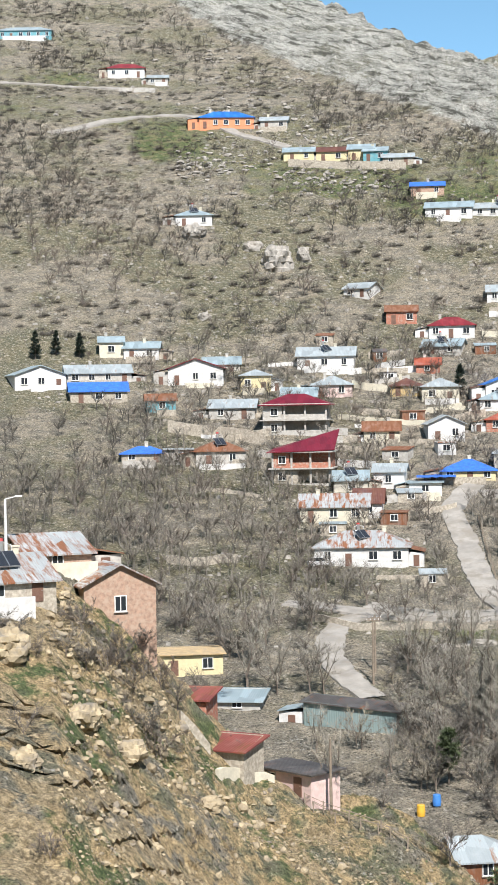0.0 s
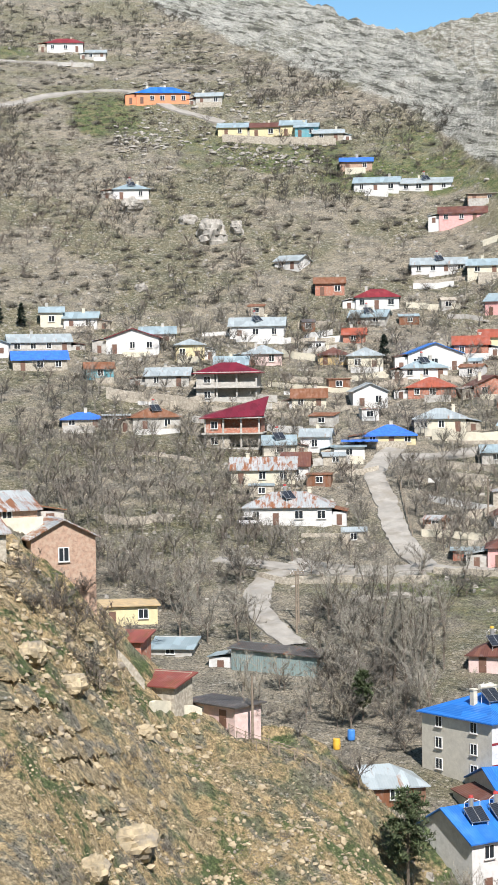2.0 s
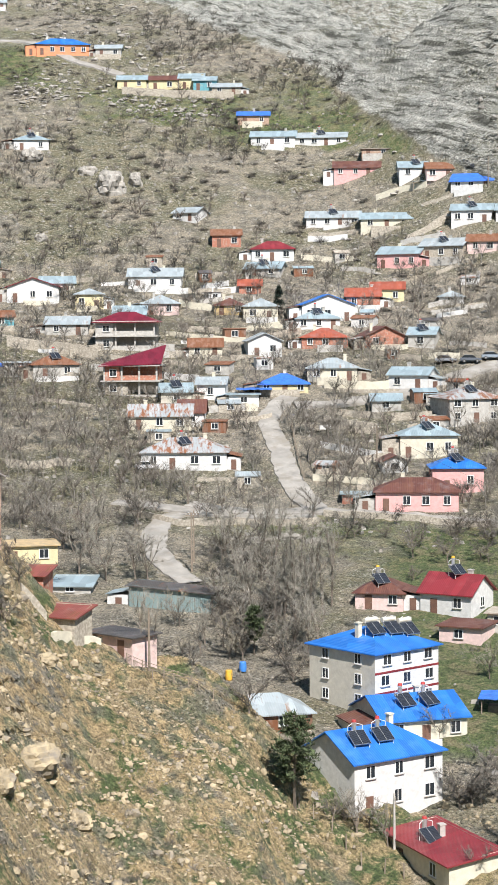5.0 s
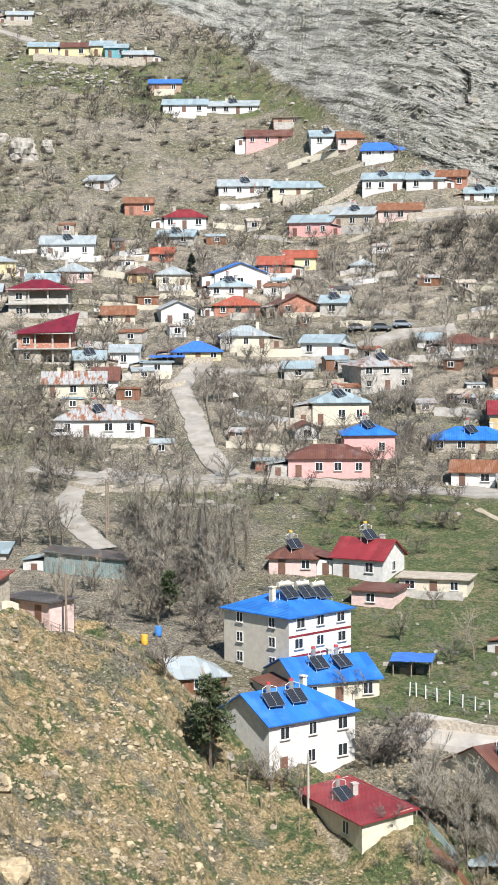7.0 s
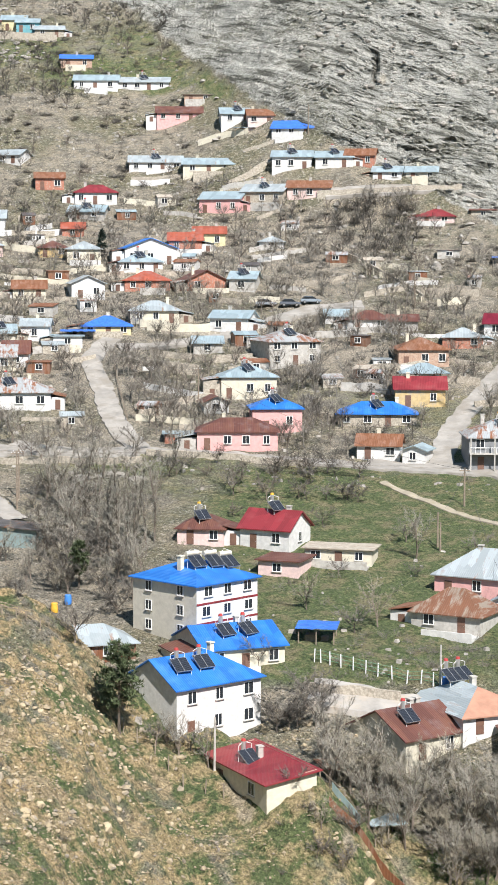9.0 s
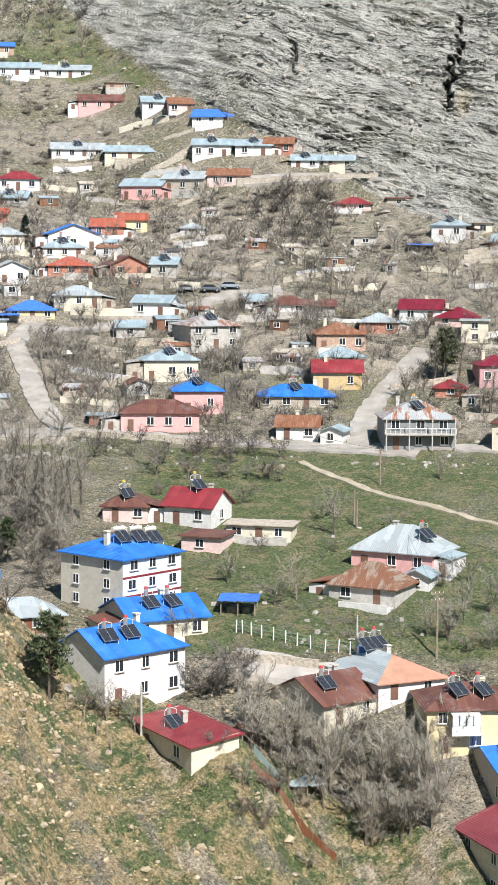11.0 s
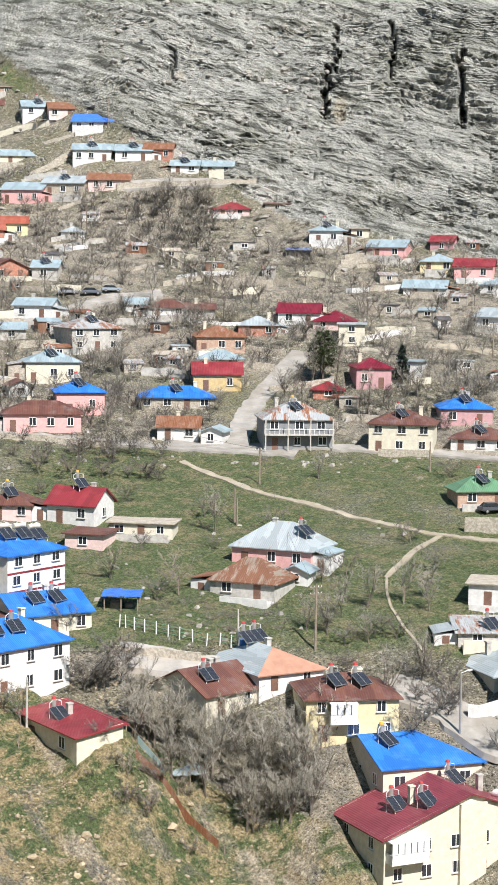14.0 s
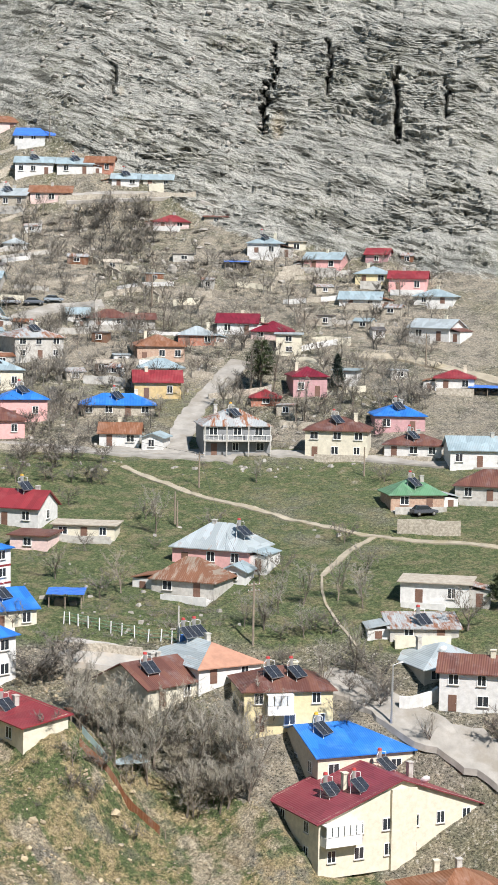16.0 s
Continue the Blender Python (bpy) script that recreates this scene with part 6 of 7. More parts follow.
far_wood("orchard", "leafless orchard and garden trees crowding between the houses",
         [scatter(RNG, 330, -9, 3.0, -13.2, -8.2, 0.2), scatter(RNG, 150, 4, 14, -12.6, -8.4, 0.1), scatter(RNG, 170, -4, 8, -8.4, -4.4, 0.1), scatter(RNG, 170, 8, 16, -9.0, -4.2, 0.1), scatter(RNG, 170, 15, 26, -11.6, -6.2, 0.1)], TWIGS[0], 300)
far_wood("orchard", "darker leafless trees in gardens and along the slope",
         [scatter(RNG, 150, -6.5, 3.0, -13.2, -8.2, 0.2), scatter(RNG, 60, 4, 14, -12.6, -8.4, 0.1), scatter(RNG, 70, -6, 8, -8.4, -3.4, 0.1), scatter(RNG, 60, 8, 17, -9.0, -4.2, 0.1), scatter(RNG, 50, 15, 26, -10.4, -6.2, 0.1),
          scatter(RNG, 90, -7, 8, -0.9, 2.0, 0.1, 0.6, 56), scatter(RNG, 100, -7, 7, -3.6, -0.6, 0.1, 0.6, 55), scatter(RNG, 60, -7, -3.4, -2.4, 0.3, 0.1)], TWIGS[3], 320, 4.0)
far_wood("thicket", "dark leafless thickets in clumps on the upper hillside",
         [scatter(RNG, 130, -8, -5.2, -1.2, 1.8, 0.1), scatter(RNG, 170, -7, -1.6, 3.2, 5.4, 0.1, 0.5, 58), scatter(RNG, 70, -2.5, 0.4, 2.9, 4.8, 0.1), scatter(RNG, 100, 1.6, 4.6, 1.5, 2.7, 0.1), scatter(RNG, 60, 4.5, 8, 0.5, 1.4, 0.1),
          scatter(RNG, 80, -9, -3.5, -11, -6.5, 0.1), scatter(RNG, 45, -3.4, -0.4, -2.1, -0.7, 0.1), scatter(RNG, 70, 13.2, 15.8, -6.2, -4.3, 0.1), scatter(RNG, 50, 0, 6, -1.6, -0.2, 0.1, 0.4, 59), scatter(RNG, 90, -3, 8, -7.5, -3.5, 0.1, 0.5, 60), scatter(RNG, 110, 3, 25, -12, -5, 0.1, 0.3, 54)], TWIGS[5], 340, 4.0)


def scrub_patch(name, label, lists, mat, reach, thin, shoots, cat="scrub"):
    """Countless low shrubs as one body of twigs."""
    v, f = [], []
    for x, y, z in lists:
        for a, b, c in zip(x, y, z):
            s = RNG.uniform(0.5, 1.3)
            n = int(shoots * s)
            az, up, ln = RNG.uniform(0, 6.283, n), RNG.uniform(0.15, 1.35, n), reach * s * RNG.uniform(0.5, 1.0, n)
            ox, oy = RNG.normal(0, reach * s * 0.28, n), RNG.normal(0, reach * s * 0.28, n)
            for i in range(n):
                h = (math.cos(az[i]) * math.cos(up[i]), math.sin(az[i]) * math.cos(up[i]), math.sin(up[i]))
                k = len(v)
                px, py, pz = a + ox[i], b + oy[i], c - 0.1
                v += [(px - thin * h[1], py + thin * h[0], pz), (px + thin * h[1], py - thin * h[0], pz + thin),
                      (px + h[0] * ln[i], py + h[1] * ln[i], pz + h[2] * ln[i])]
                f.append((k, k + 1, k + 2))
    me = bpy.data.meshes.new(name)
    me.from_pydata(v, [], f)
    me.materials.append(mat)
    return tagged(new(name, me), label, cat, kind="stuff")


scrub_patch("scrub", "dense grey-brown leafless scrub on the upper hillside",
            [scatter(RNG, 620, -7, 9, -4.6, 3.4, 0.2, 0.7, 61), scatter(RNG, 900, -7, 9, -0.6, 3.0, 0.2, 0.4, 66), scatter(RNG, 1200, -8, 2, 2.6, 5.6, 0.2, 0.3, 67), scatter(RNG, 700, -1, 8, 2.0, 4.8, 0.2), scatter(RNG, 350, -8, -2, -1, 2.2, 0.2, 0.5, 69), scatter(RNG, 650, 3, 26, -13, -4.8, 0.2, 0.3, 71), scatter(RNG, 200, -6, 8, -8, -4.4, 0.2, 0.4, 62)], TWIGS[5], 1.5, 0.036, 48)
scrub_patch("scrub", "compact dark grey-brown bushes dotting the upper hillside",
            [scatter(RNG, 340, -8, 9, -4.4, 1.6, 0.3, 0.5, 72), scatter(RNG, 300, -8, 2, 1.6, 5.4, 0.3, 0.5, 73), scatter(RNG, 130, 0, 9, 0.4, 3.4, 0.3, 0.4, 74), scatter(RNG, 90, 8, 20, -6.6, -4.2, 0.3, 0.4, 75)], TWIGS[5], 1.7, 0.05, 130)
scrub_patch("scrub", "pale brown leafless bushes between the houses and gardens",
            [scatter(RNG, 420, -4, 26, -13.6, -4.6, 0.3, 0.4, 63), scatter(RNG, 160, 14, 19.5, -25, -19, 0.3), scatter(RNG, 90, 3, 14, -19, -12, 0.4)], TWIGS[0], 1.25, 0.028, 46)
scrub_patch("scrub", "straw-coloured dry weeds beside walls and tracks",
            [scatter(RNG, 500, -4, 26, -24, -4.6, 0.0, 0.3, 64)], TWIGS[4], 0.7, 0.018, 34)
scrub_patch("scrub", "dark shrubs rooted between the beds of rock",
            [scatter(RNG, 420, 7, 27, -5.5, 2.5, 0.1, 0.6, 65)], TWIGS[5], 0.9, 0.03, 36)
scrub_patch("grass_tufts", "dry straw-coloured grass tufts on the near stony slope",
            [spur_scatter(RNG, 5200, -8, 19, clump=0.5, seed=81)], plain("straw_grass", (0.27, 0.22, 0.12), vary=0.35), 0.42, 0.03, 10, "grass")
scrub_patch("grass_tufts", "fresh green grass tufts on the near stony slope",
            [spur_scatter(RNG, 9000, -8, 20, clump=0.6, seed=82), scatter(RNG, 500, 9, 25, -18.5, -13, 0.2, 0.4, 83)], plain("green_grass", (0.10, 0.135, 0.04), vary=0.35), 0.34, 0.034, 10, "grass")
scrub_patch("scrub", "grey-brown leafless bushes on the near slope",
            [spur_scatter(RNG, 70, -8, 12, clump=0.5, seed=84), spur_scatter(RNG, 60, -8, 3, clump=1.0, seed=89)], TWIGS[1], 1.1, 0.016, 150)

scrub_patch("scrub", "low dark brown thorn bushes among the near rocks",
            [spur_scatter(RNG, 1500, -8, 12, clump=0.8, seed=90), spur_scatter(RNG, 700, 6, 22, clump=0.8, seed=91)], plain("thorn_twigs", (0.10, 0.085, 0.05), vary=0.35), 0.5, 0.028, 22)


def stone_mesh(name, label, lists, lo, hi, mat, flat=0.6):
    """Countless loose stones, each a rough block of its own."""
    g = (1 + 5 ** 0.5) / 2
    knob = np.array([(-1, g, 0), (1, g, 0), (-1, -g, 0), (1, -g, 0), (0, -1, g), (0, 1, g), (0, -1, -g), (0, 1, -g), (g, 0, -1), (g, 0, 1), (-g, 0, -1), (-g, 0, 1)]) / 1.9
    tris = np.array([(0, 11, 5), (0, 5, 1), (0, 1, 7), (0, 7, 10), (0, 10, 11), (1, 5, 9), (5, 11, 4), (11, 10, 2), (10, 7, 6), (7, 1, 8),
                     (3, 9, 4), (3, 4, 2), (3, 2, 6), (3, 6, 8), (3, 8, 9), (4, 9, 5), (2, 4, 11), (6, 2, 10), (8, 6, 7), (9, 8, 1)])
    cube = np.array([(-1, -1, -1), (1, -1, -1), (1, 1, -1), (-1, 1, -1), (-1, -1, 1), (1, -1, 1), (1, 1, 1), (-1, 1, 1)], float)
    quads = np.array([(3, 2, 1, 0), (4, 5, 6, 7), (0, 1, 5, 4), (1, 2, 6, 5), (2, 3, 7, 6), (3, 0, 4, 7)])
    base, faces = (knob, tris) if mat is WARM_STONE or hi > 1.2 else (cube, quads)
    nb, nf = len(base), faces.shape[1]
    v, f = [], []
    for x, y, z in lists:
        n = len(x)
        s = lo + (hi - lo) * RNG.uniform(0, 1, n) ** 4
        c = base[None] * RNG.uniform(0.68, 1.12, (n, nb, 3)) * s[:, None, None] * 0.5 * RNG.uniform(0.6, 1.5, (n, 1, 3))
        if nb == 8: c[:, 4:, :2] *= RNG.uniform(0.3, 0.95, (n, 1, 2))
        c[:, :, 2] *= flat
        a = RNG.uniform(0, 6.283, n)
        rx, ry = c[..., 0] * np.cos(a)[:, None] - c[..., 1] * np.sin(a)[:, None], c[..., 0] * np.sin(a)[:, None] + c[..., 1] * np.cos(a)[:, None]
        p = np.stack([rx + x[:, None], ry + y[:, None], c[..., 2] + (z + s * 0.1)[:, None]], -1)
        k = sum(len(q) for q in v)
        v.append(p.reshape(-1, 3))
        f.append((faces[None] + (np.arange(n) * nb + k)[:, None, None]).reshape(-1, nf))
    me = bpy.data.meshes.new(name)
    me.from_pydata(np.concatenate(v).tolist(), [], np.concatenate(f).tolist())
    me.materials.append(mat)
    return tagged(new(name, me), label, "stones", kind="stuff")


PALE_STONE = plain("pale_limestone", (0.36, 0.335, 0.295), vary=0.4, scale=0.6, stain=(0.25, 0.22, 0.18), stain_at=0.6, relief=0.1, fine=3.0)
WARM_STONE = plain("warm_weathered_stone", (0.40, 0.32, 0.20), vary=0.45, scale=0.6, stain=(0.22, 0.19, 0.15), stain_at=0.56, relief=0.1, fine=3.0)
stone_mesh("loose_stones", "pale loose stones strewn over the hillside",
           [scatter(RNG, 3200, -7, 9, -6.5, 1.4, 0.1), scatter(RNG, 2000, -4, 26, -14, -4.6, 0.1), scatter(RNG, 160, 6, 26, -24, -13, 0.1, 0.3, 70)], 0.15, 0.95, PALE_STONE)
stone_mesh("rock_rubble", "grey slabs and rubble over the rocky upper slope",
           [scatter(RNG, 3000, -1.5, 10, 1.2, 5.2, 0.1), scatter(RNG, 500, -7, 1, 2, 5, 0.1), scatter(RNG, 700, -2.5, 4, -0.2, 0.9, 0.1, 0.6, 68)], 0.4, 2.2, PALE_STONE, 0.6)
stone_mesh("loose_stones", "warm-coloured rocks and rubble on the near slope",
           [spur_scatter(RNG, 13000, -8, 10, clump=0.4, seed=85), spur_scatter(RNG, 7000, 4, 22, clump=0.4, seed=86)], 0.06, 0.45, WARM_STONE)
stone_mesh("rock_rubble", "broken ochre-grey outcrop rock on the near slope",
           [spur_scatter(RNG, 3200, -8, 6, clump=0.35, seed=87), spur_scatter(RNG, 900, 5, 16, clump=0.5, seed=88)], 0.15, 1.0, WARM_STONE, 0.85)
stone_mesh("fallen_blocks", "fallen limestone blocks below and on the cliffs",
           [scatter(RNG, 2200, 8, 27, -6.8, 3.5, 0.1)], 0.4, 2.0, PALE_STONE, 0.7)


def boulder(x, y, size, seed, label, mat=PALE_STONE, tall=0.8):
    bm = bmesh.new()
    bmesh.ops.create_icosphere(bm, subdivisions=4, radius=1.0)
    o = Vector((seed * 7.1, seed * 3.3, 0))
    for v in bm.verts:
        n = v.co.normalized()
        k = 1 + 0.32 * noise.noise(n * 1.3 + o) + 0.16 * noise.noise(n * 3.1 + o) - 0.25 * abs(noise.noise(n * 2.2 - o)) + 0.06 * noise.noise(n * 8 + o)
        q = n * k
        q.z = round(q.z * 3.2 + 0.5 * noise.noise(n * 2 + o)) / 3.2 * 0.55 + q.z * 0.45
        v.co = Vector((q.x * size, q.y * size * 0.8, q.z * size * tall))
    me = bpy.data.meshes.new("boulder")
    bm.to_mesh(me)
    bm.free()
    me.materials.append(mat)
    ob = new("boulder", me)
    ob.matrix_basis = pose(x, y, level(x, y) + size * tall * 0.12, 0, 0, seed * 40)
    return tagged(ob, label, "boulder", "boulders on the slopes")


boulder(-16.9, 477.0, 3.4, 1, "grey boulder under the white hut", PALE_STONE, 0.7)
boulder(3.4, 460.0, 4.9, 2, "large fractured rock outcrop on the slope", PALE_STONE, 0.9)
boulder(9.6, 463.0, 2.4, 3, "steep fractured rock beside the outcrop", PALE_STONE, 1.1)
boulder(-13.9, 430.7, 1.6, 4, "pale boulder alone on the bare slope", PALE_STONE, 0.9)
boulder(-2.6, 469.8, 2.5, 5, "grey boulder half hidden in scrub", PALE_STONE, 0.7)
boulder(-24.5, 151.5, 2.2, 6, "rough weathered outcrop on the near slope", WARM_STONE, 0.8)
boulder(-18.4, 148.4, 2.0, 7, "overhanging ochre outcrop with a dark hollow", WARM_STONE, 0.7)
boulder(-21.5, 135.6, 1.5, 8, "rough ochre rock on the near slope", WARM_STONE, 0.7)
boulder(-8.8, 157.6, 1.2, 9, "weathered rock with a hollow beneath", WARM_STONE, 0.6)
boulder(-9.5, 135.8, 2.4, 10, "large cracked outcrop in dry grass", WARM_STONE, 0.7)
boulder(-12.0, 123.7, 1.7, 11, "large cracked outcrop in dry grass", WARM_STONE, 0.7)
boulder(-5.6, 135.5, 1.4, 12, "low cracked rock in dry grass", WARM_STONE, 0.6)
boulder(-4.8, 121.3, 1.9, 13, "bulky pale rock at the foot of the slope", WARM_STONE, 0.8)
boulder(-15.0, 150.6, 1.5, 14, "weathered ledge on the near slope", WARM_STONE, 0.7)
boulder(107.3, 359.9, 1.5, 15, "rounded boulder on the bare slope", PALE_STONE, 0.9)
boulder(94.4, 366.0, 1.3, 16, "rounded boulder beside the stepping wall", PALE_STONE, 1.0)
boulder(26.3, 260.5, 2.2, 17, "flat pale rock slab beside the lane", PALE_STONE, 0.25)
boulder(21.7, 259.6, 2.5, 18, "flat pale rock slab beside the lane", PALE_STONE, 0.2)
boulder(30.1, 258.3, 1.8, 19, "flat pale rock slab beside the lane", PALE_STONE, 0.25)
boulder(54.0, 151.4, 0.8, 20, "rock at the edge of the thicket", WARM_STONE, 0.8)
plant(4, -14.1, 158.1, level(-14.1, 158.1), 0.86, 76)
plant(3, -12.6, 157.7, level(-12.6, 157.7), 1.15, 300)
plant(1, -21.8, 138.1, level(-21.8, 138.1), 0.73, 60)
plant(1, -25.5, 154.2, level(-25.5, 154.2), 0.96, 105)
plant(4, -24.2, 152.9, level(-24.2, 152.9), 0.63, 280)
plant(3, -18.4, 123.7, level(-18.4, 123.7), 0.71, 50)
plant(1, -15.1, 161.4, level(-15.1, 161.4), 0.85, 310)
plant(4, 34.8, 168.2, level(34.8, 168.2), 1.20, 265)
plant(0, 37.2, 168.7, level(37.2, 168.7), 1.06, 150)
plant(0, 34.9, 180.7, level(34.9, 180.7), 0.92, 20)
plant(5, 44.4, 197.9, level(44.4, 197.9), 1.04, 255)
plant(0, 48.5, 188.6, level(48.5, 188.6), 1.03, 130)
plant(5, 51.7, 189.9, level(51.7, 189.9), 1.17, 50)
plant(2, 55.8, 147.8, level(55.8, 147.8), 1.38, 95)
plant(4, 36.2, 168.2, level(36.2, 168.2), 1.34, 200)
plant(0, 39.1, 168.0, level(39.1, 168.0), 1.19, 120)
plant(1, 12.3, 169.1, level(12.3, 169.1), 1.36, 300)
plant(6, 23.5, 228.9, level(23.5, 228.9), 0.73, 70)
plant(6, 25.2, 228.1, level(25.2, 228.1), 0.76, 224)
plant(6, 26.3, 228.9, level(26.3, 228.9), 0.69, 315)
plant(4, 40.1, 170.9, level(40.1, 170.9), 1.13, 320)
plant(0, 38.6, 173.4, level(38.6, 173.4), 1.10, 110)
plant(2, 68.3, 155.6, level(68.3, 155.6), 1.06, 320)
plant(0, 68.9, 149.0, level(68.9, 149.0), 1.15, 240)
plant(0, 91.0, 163.1, level(91.0, 163.1), 1.52, 270)
plant(2, 77.2, 143.5, level(77.2, 143.5), 0.77, 140)
plant(3, 84.6, 140.0, level(84.6, 140.0), 1.46, 260)
plant(1, 32.2, 275.0, level(32.2, 275.0), 1.19, 160)
plant(0, 16.1, 268.7, level(16.1, 268.7), 1.31, 50)
plant(2, 12.2, 280.3, level(12.2, 280.3), 0.97, 60)
plant(2, 22.9, 217.5, level(22.9, 217.5), 1.23, 310)
plant(4, 16.4, 220.3, level(16.4, 220.3), 1.29, 40)
plant(4, 18.8, 217.9, level(18.8, 217.9), 1.41, 285)
plant(2, 17.5, 275.9, level(17.5, 275.9), 1.05, 0)
plant(0, 14.8, 273.3, level(14.8, 273.3), 1.21, 150)
plant(0, 21.6, 275.6, level(21.6, 275.6), 1.14, 350)
plant(0, -17.1, 163.1, level(-17.1, 163.1), 0.82, 30)
plant(3, -19.4, 161.7, level(-19.4, 161.7), 0.91, 40)
plant(5, 53.9, 146.6, level(53.9, 146.6), 0.85, 185)
plant(0, 38.4, 156.8, level(38.4, 156.8), 0.73, 147)
plant(2, 55.8, 145.4, level(55.8, 145.4), 0.95, 141)
plant(5, 50.3, 155.5, level(50.3, 155.5), 0.74, 316)
plant(5, 50.9, 146.6, level(50.9, 146.6), 1.14, 81)
plant(1, 48.5, 153.5, level(48.5, 153.5), 0.87, 73)
plant(2, 55.8, 153.1, level(55.8, 153.1), 1.04, 53)
plant(2, 42.8, 156.8, level(42.8, 156.8), 0.95, 287)
plant(5, 49.3, 156.3, level(49.3, 156.3), 1.16, 5)
plant(2, 50.5, 155.9, level(50.5, 155.9), 1.03, 266)
plant(1, 52.5, 152.0, level(52.5, 152.0), 1.02, 79)
plant(2, 51.7, 153.5, level(51.7, 153.5), 0.80, 287)
plant(2, 44.8, 150.5, level(44.8, 150.5), 1.16, 220)
plant(1, 51.7, 146.6, level(51.7, 146.6), 0.98, 144)
plant(2, 44.4, 155.2, level(44.4, 155.2), 0.91, 0)
plant(0, 49.6, 145.9, level(49.6, 145.9), 0.87, 332)
plant(0, 55.0, 145.9, level(55.0, 145.9), 0.96, 50)
plant(0, 42.8, 154.3, level(42.8, 154.3), 0.76, 199)
plant(5, 57.0, 150.3, level(57.0, 150.3), 1.03, 163)
plant(2, 56.9, 152.4, level(56.9, 152.4), 0.90, 285)
plant(0, 49.5, 148.9, level(49.5, 148.9), 1.04, 180)
plant(2, 38.9, 160.4, level(38.9, 160.4), 0.81, 76)
plant(2, 38.9, 159.3, level(38.9, 159.3), 1.13, 216)
plant(5, 45.3, 155.5, level(45.3, 155.5), 1.04, 150)
plant(2, 52.9, 144.9, level(52.9, 144.9), 1.05, 135)
plant(1, 47.5, 149.6, level(47.5, 149.6), 0.86, 192)
plant(5, 47.7, 151.4, level(47.7, 151.4), 0.96, 262)
plant(0, 49.7, 152.4, level(49.7, 152.4), 0.83, 221)
plant(5, 48.8, 150.0, level(48.8, 150.0), 1.18, 68)
plant(2, 52.0, 145.0, level(52.0, 145.0), 0.92, 105)
plant(1, 44.7, 161.7, level(44.7, 161.7), 0.83, 6)
plant(0, 39.3, 159.6, level(39.3, 159.6), 0.95, 244)
plant(2, 49.5, 153.0, level(49.5, 153.0), 0.94, 98)
plant(1, 41.9, 157.0, level(41.9, 157.0), 1.16, 33)
plant(5, 46.3, 158.0, level(46.3, 158.0), 0.74, 0)
plant(5, 42.0, 155.6, level(42.0, 155.6), 1.18, 216)
plant(5, 49.2, 146.3, level(49.2, 146.3), 1.12, 36)
plant(2, 43.8, 152.1, level(43.8, 152.1), 0.76, 182)
plant(5, 52.8, 146.7, level(52.8, 146.7), 0.90, 173)
plant(2, 58.7, 151.3, level(58.7, 151.3), 0.91, 316)
plant(5, 45.9, 155.4, level(45.9, 155.4), 0.84, 21)
plant(5, 43.8, 161.5, level(43.8, 161.5), 0.92, 194)
plant(5, 38.5, 160.3, level(38.5, 160.3), 0.78, 330)
plant(2, 39.7, 156.2, level(39.7, 156.2), 0.72, 288)
plant(0, 53.3, 154.7, level(53.3, 154.7), 0.83, 172)
plant(2, 55.2, 144.1, level(55.2, 144.1), 0.96, 25)
plant(5, 41.4, 155.9, level(41.4, 155.9), 1.05, 266)
plant(2, 41.7, 156.9, level(41.7, 156.9), 0.90, 153)
plant(2, 51.2, 147.6, level(51.2, 147.6), 0.92, 120)
plant(2, 38.8, 157.0, level(38.8, 157.0), 0.95, 340)
plant(5, 49.1, 150.9, level(49.1, 150.9), 1.09, 204)
plant(0, 43.4, 156.7, level(43.4, 156.7), 0.95, 319)
plant(5, 54.7, 151.1, level(54.7, 151.1), 1.13, 170)
plant(2, 43.1, 156.4, level(43.1, 156.4), 0.90, 294)
plant(4, 20.3, 225.4, level(20.3, 225.4), 0.77, 134)
plant(4, 13.1, 227.9, level(13.1, 227.9), 1.17, 65)
plant(4, 13.9, 209.5, level(13.9, 209.5), 1.24, 73)
plant(4, 15.2, 209.9, level(15.2, 209.9), 0.89, 206)
plant(4, 20.0, 205.4, level(20.0, 205.4), 1.08, 176)
plant(0, 14.9, 221.1, level(14.9, 221.1), 0.78, 185)
plant(1, 19.5, 225.9, level(19.5, 225.9), 1.20, 91)
plant(0, 19.2, 223.1, level(19.2, 223.1), 1.25, 251)
plant(4, 20.5, 200.3, level(20.5, 200.3), 1.04, 119)
plant(0, 19.3, 211.3, level(19.3, 211.3), 1.12, 187)
plant(4, 13.0, 225.4, level(13.0, 225.4), 0.90, 355)
plant(0, 15.7, 231.5, level(15.7, 231.5), 1.03, 112)
plant(1, 12.2, 222.1, level(12.2, 222.1), 0.83, 92)
plant(0, 22.3, 214.2, level(22.3, 214.2), 0.92, 23)
plant(0, 17.8, 217.4, level(17.8, 217.4), 1.12, 263)
plant(0, 22.0, 213.1, level(22.0, 213.1), 1.21, 85)
plant(2, 2.2, 172.5, level(2.2, 172.5), 1.05, 295)
plant(2, 2.3, 221.4, level(2.3, 221.4), 0.87, 152)
plant(2, 9.7, 210.6, level(9.7, 210.6), 0.74, 186)
plant(0, 8.3, 210.0, level(8.3, 210.0), 0.72, 340)
plant(5, 3.2, 216.6, level(3.2, 216.6), 0.83, 117)
plant(2, 1.8, 171.6, level(1.8, 171.6), 0.64, 296)
plant(1, 4.9, 212.8, level(4.9, 212.8), 0.73, 152)
plant(0, 6.6, 172.3, level(6.6, 172.3), 0.71, 81)
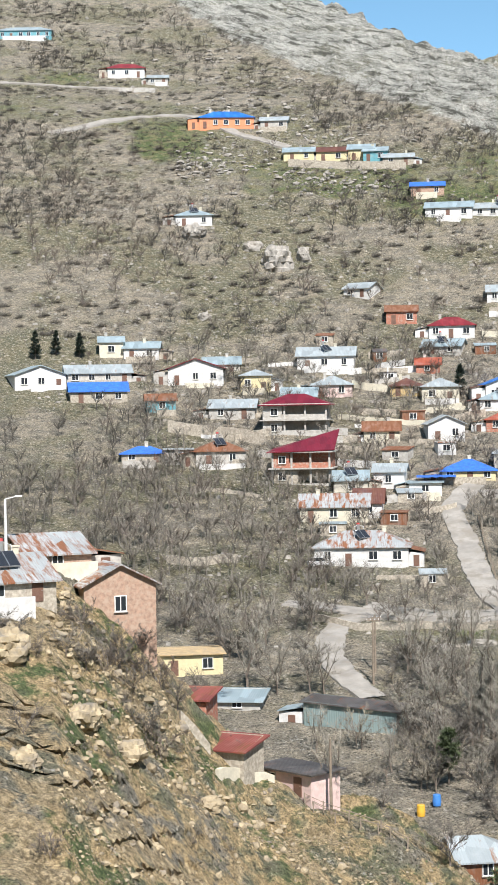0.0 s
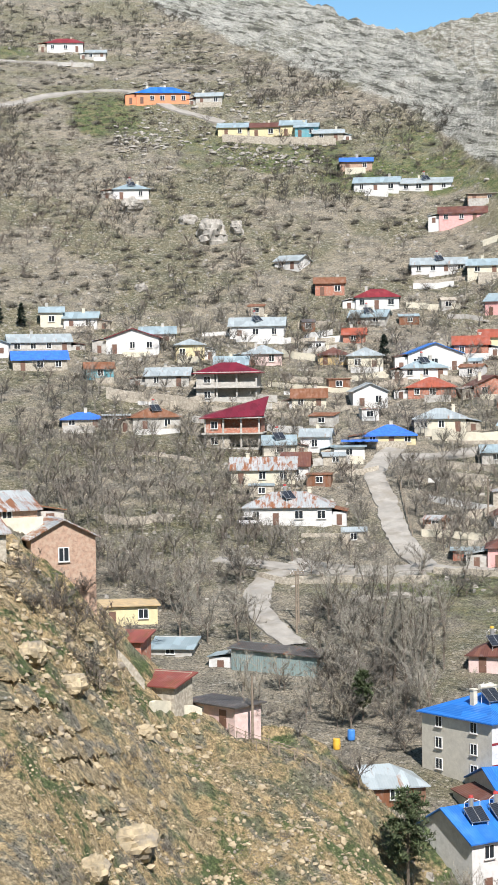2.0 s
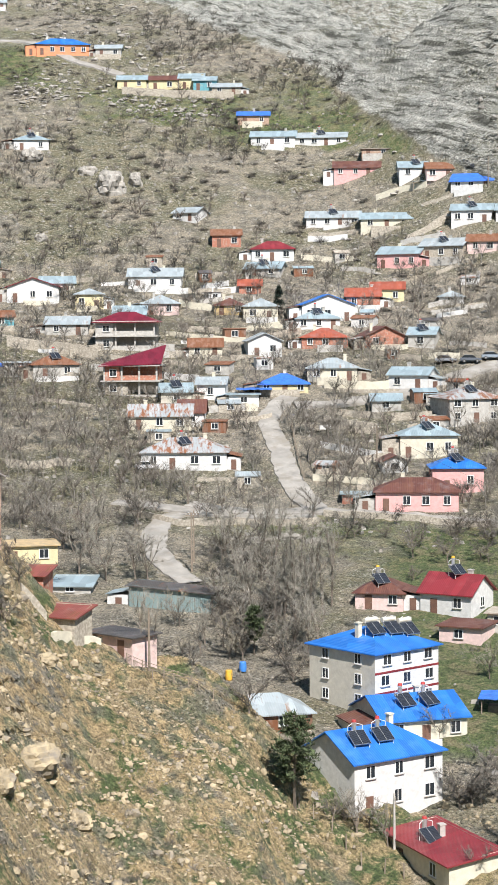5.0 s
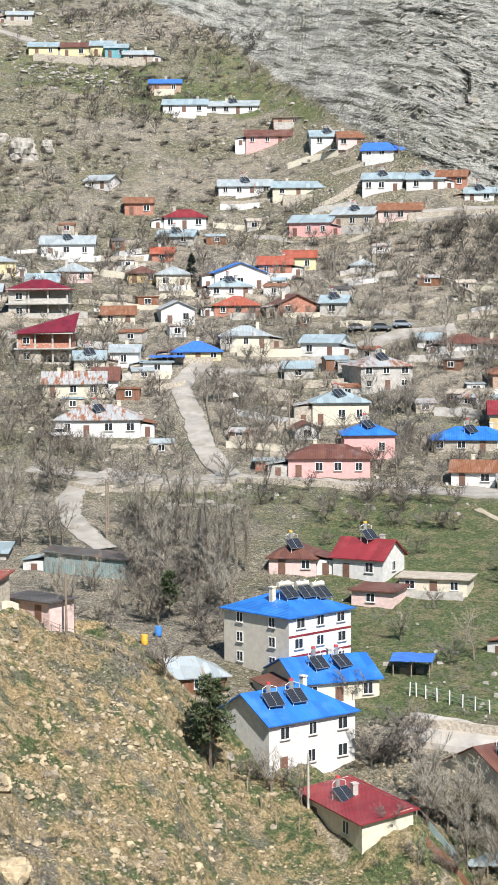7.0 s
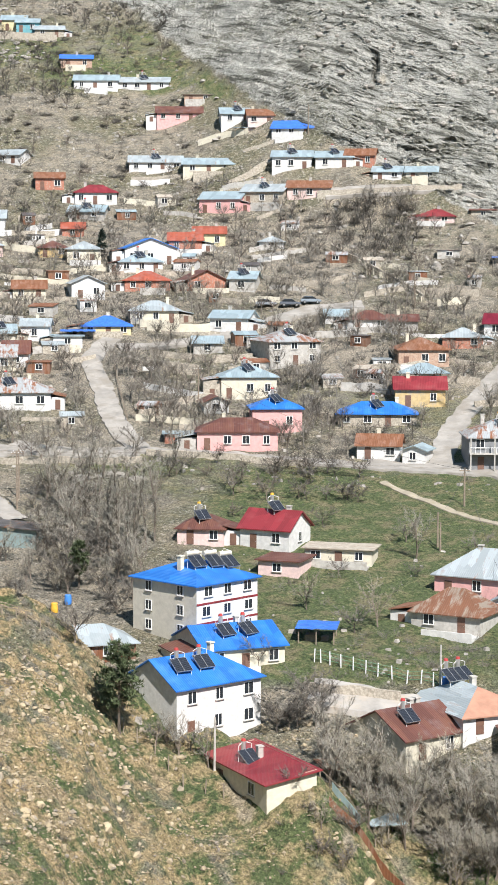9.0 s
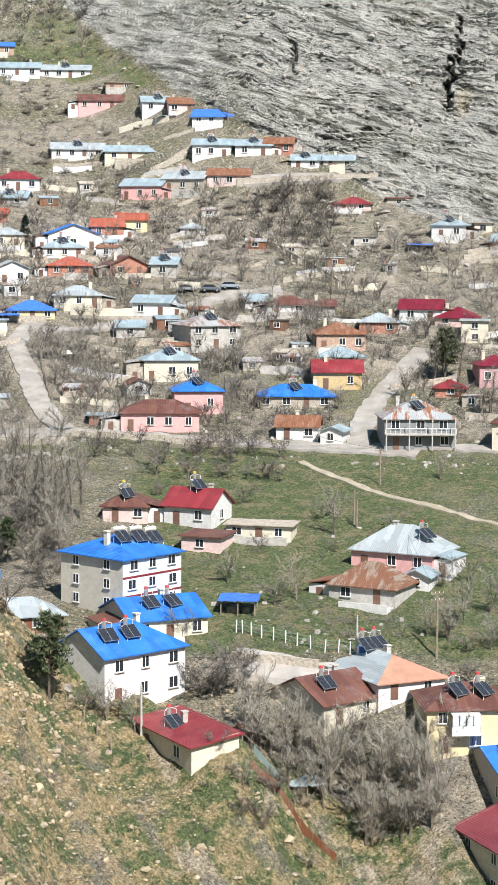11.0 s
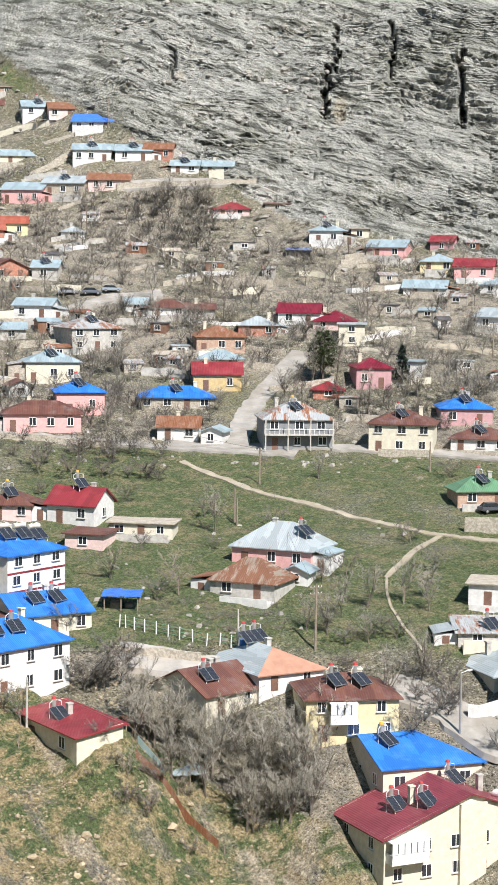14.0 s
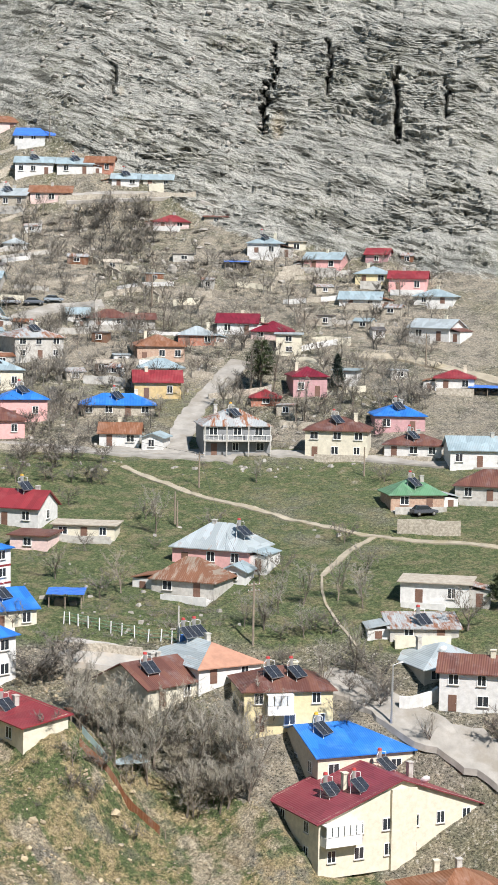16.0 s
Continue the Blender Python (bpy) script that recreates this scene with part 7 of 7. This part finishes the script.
plant(0, 7.7, 222.3, level(7.7, 222.3), 1.00, 338)
plant(2, 10.6, 214.5, level(10.6, 214.5), 0.80, 283)
plant(5, 7.2, 223.6, level(7.2, 223.6), 0.92, 13)
plant(5, 7.5, 210.2, level(7.5, 210.2), 0.76, 322)
plant(2, 73.5, 158.3, level(73.5, 158.3), 1.01, 101)
plant(1, 71.7, 155.4, level(71.7, 155.4), 0.91, 84)
plant(0, 72.3, 151.6, level(72.3, 151.6), 0.72, 187)
plant(1, 73.8, 152.4, level(73.8, 152.4), 1.07, 159)
plant(1, 74.1, 151.0, level(74.1, 151.0), 0.92, 14)
plant(1, 75.3, 158.8, level(75.3, 158.8), 1.10, 173)
plant(1, 76.2, 156.0, level(76.2, 156.0), 1.02, 193)
plant(0, 75.6, 153.8, level(75.6, 153.8), 0.88, 287)
plant(1, 75.9, 152.8, level(75.9, 152.8), 0.71, 296)
plant(1, 72.6, 158.7, level(72.6, 158.7), 0.86, 145)
plant(1, -16.4, 162.3, level(-16.4, 162.3), 0.77, 87)
plant(0, -20.2, 155.5, level(-20.2, 155.5), 0.71, 137)
plant(3, -17.2, 162.1, level(-17.2, 162.1), 0.53, 246)
plant(0, -18.7, 156.7, level(-18.7, 156.7), 0.81, 99)
plant(3, -18.6, 157.2, level(-18.6, 157.2), 0.53, 0)
plant(0, -18.3, 157.7, level(-18.3, 157.7), 0.57, 120)
plant(3, -14.9, 164.7, level(-14.9, 164.7), 0.64, 0)
plant(3, -14.9, 167.3, level(-14.9, 167.3), 0.81, 334)
plant(3, -17.3, 159.0, level(-17.3, 159.0), 0.82, 51)
plant(1, -16.1, 165.0, level(-16.1, 165.0), 0.79, 201)
plant(1, -16.7, 162.4, level(-16.7, 162.4), 0.70, 37)
plant(3, -22.4, 152.4, level(-22.4, 152.4), 0.59, 121)
plant(3, -14.4, 165.3, level(-14.4, 165.3), 0.84, 53)
plant(0, -14.2, 169.0, level(-14.2, 169.0), 0.78, 175)
plant(2, 22.6, 160.2, level(22.6, 160.2), 0.75, 40)
plant(0, 24.0, 161.6, level(24.0, 161.6), 0.90, 120)
plant(2, 25.6, 160.0, level(25.6, 160.0), 0.70, 200)
plant(5, 21.4, 162.4, level(21.4, 162.4), 0.80, 300)
plant(1, 20.2, 160.8, level(20.2, 160.8), 0.90, 75)
plant(2, 37.5, 153.5, level(37.5, 153.5), 1.10, 10)
plant(2, 41.0, 151.0, level(41.0, 151.0), 1.15, 95)
plant(2, 46.0, 152.5, level(46.0, 152.5), 1.30, 180)
plant(2, 51.0, 150.0, level(51.0, 150.0), 1.35, 260)
plant(2, 54.5, 148.5, level(54.5, 148.5), 1.25, 330)
plant(2, 57.5, 147.0, level(57.5, 147.0), 1.10, 35)
plant(2, 48.5, 146.5, level(48.5, 146.5), 1.10, 150)
plant(5, 40.0, 155.0, level(40.0, 155.0), 1.30, 60)
plant(5, 52.5, 150.5, level(52.5, 150.5), 1.40, 140)
plant(2, 60.5, 152.0, level(60.5, 152.0), 1.00, 20)
plant(0, 61.5, 154.6, level(61.5, 154.6), 1.00, 250)
plant(3, -13.0, 167.0, level(-13.0, 167.0), 1.00, 20)
plant(1, -11.6, 166.2, level(-11.6, 166.2), 0.90, 110)
plant(0, -6.0, 170.5, level(-6.0, 170.5), 0.80, 220)
plant(1, -14.5, 168.5, level(-14.5, 168.5), 1.00, 310)
plant(6, 22.0, 224.5, level(22.0, 224.5), 0.95, 15)
plant(6, 23.4, 226.0, level(23.4, 226.0), 1.05, 80)
plant(6, 27.6, 226.5, level(27.6, 226.5), 0.95, 140)
plant(6, 28.9, 228.4, level(28.9, 228.4), 1.00, 200)
plant(6, 21.0, 230.5, level(21.0, 230.5), 0.90, 260)
plant(6, 26.6, 231.0, level(26.6, 231.0), 1.00, 320)
plant(6, 104.5, 268.0, level(104.5, 268.0), 0.85, 30)
plant(6, 106.0, 267.2, level(106.0, 267.2), 0.90, 90)
plant(1, 39.0, 148.7, level(39.0, 148.7), 0.74, 150)
plant(1, 39.3, 149.8, level(39.3, 149.8), 0.58, 150)
plant(3, 36.5, 144.2, level(36.5, 144.2), 0.45, 130)
plant(0, 36.8, 144.8, level(36.8, 144.8), 0.51, 40)
plant(3, 34.0, 147.8, level(34.0, 147.8), 0.50, 0)
plant(3, 34.7, 145.0, level(34.7, 145.0), 0.76, 180)
plant(3, 35.8, 144.9, level(35.8, 144.9), 0.51, 120)
plant(5, 42.6, 149.8, level(42.6, 149.8), 0.46, 260)
plant(1, 34.2, 144.5, level(34.2, 144.5), 0.57, 0)
plant(1, 38.8, 148.5, level(38.8, 148.5), 0.56, 190)
plant(0, 37.5, 145.7, level(37.5, 145.7), 0.62, 110)
plant(1, 33.1, 150.3, level(33.1, 150.3), 0.78, 220)
plant(0, 41.4, 143.6, level(41.4, 143.6), 0.58, 0)
plant(3, 37.3, 148.5, level(37.3, 148.5), 0.49, 150)
plant(5, 42.3, 150.1, level(42.3, 150.1), 0.63, 330)
plant(5, 35.1, 146.7, level(35.1, 146.7), 0.75, 20)
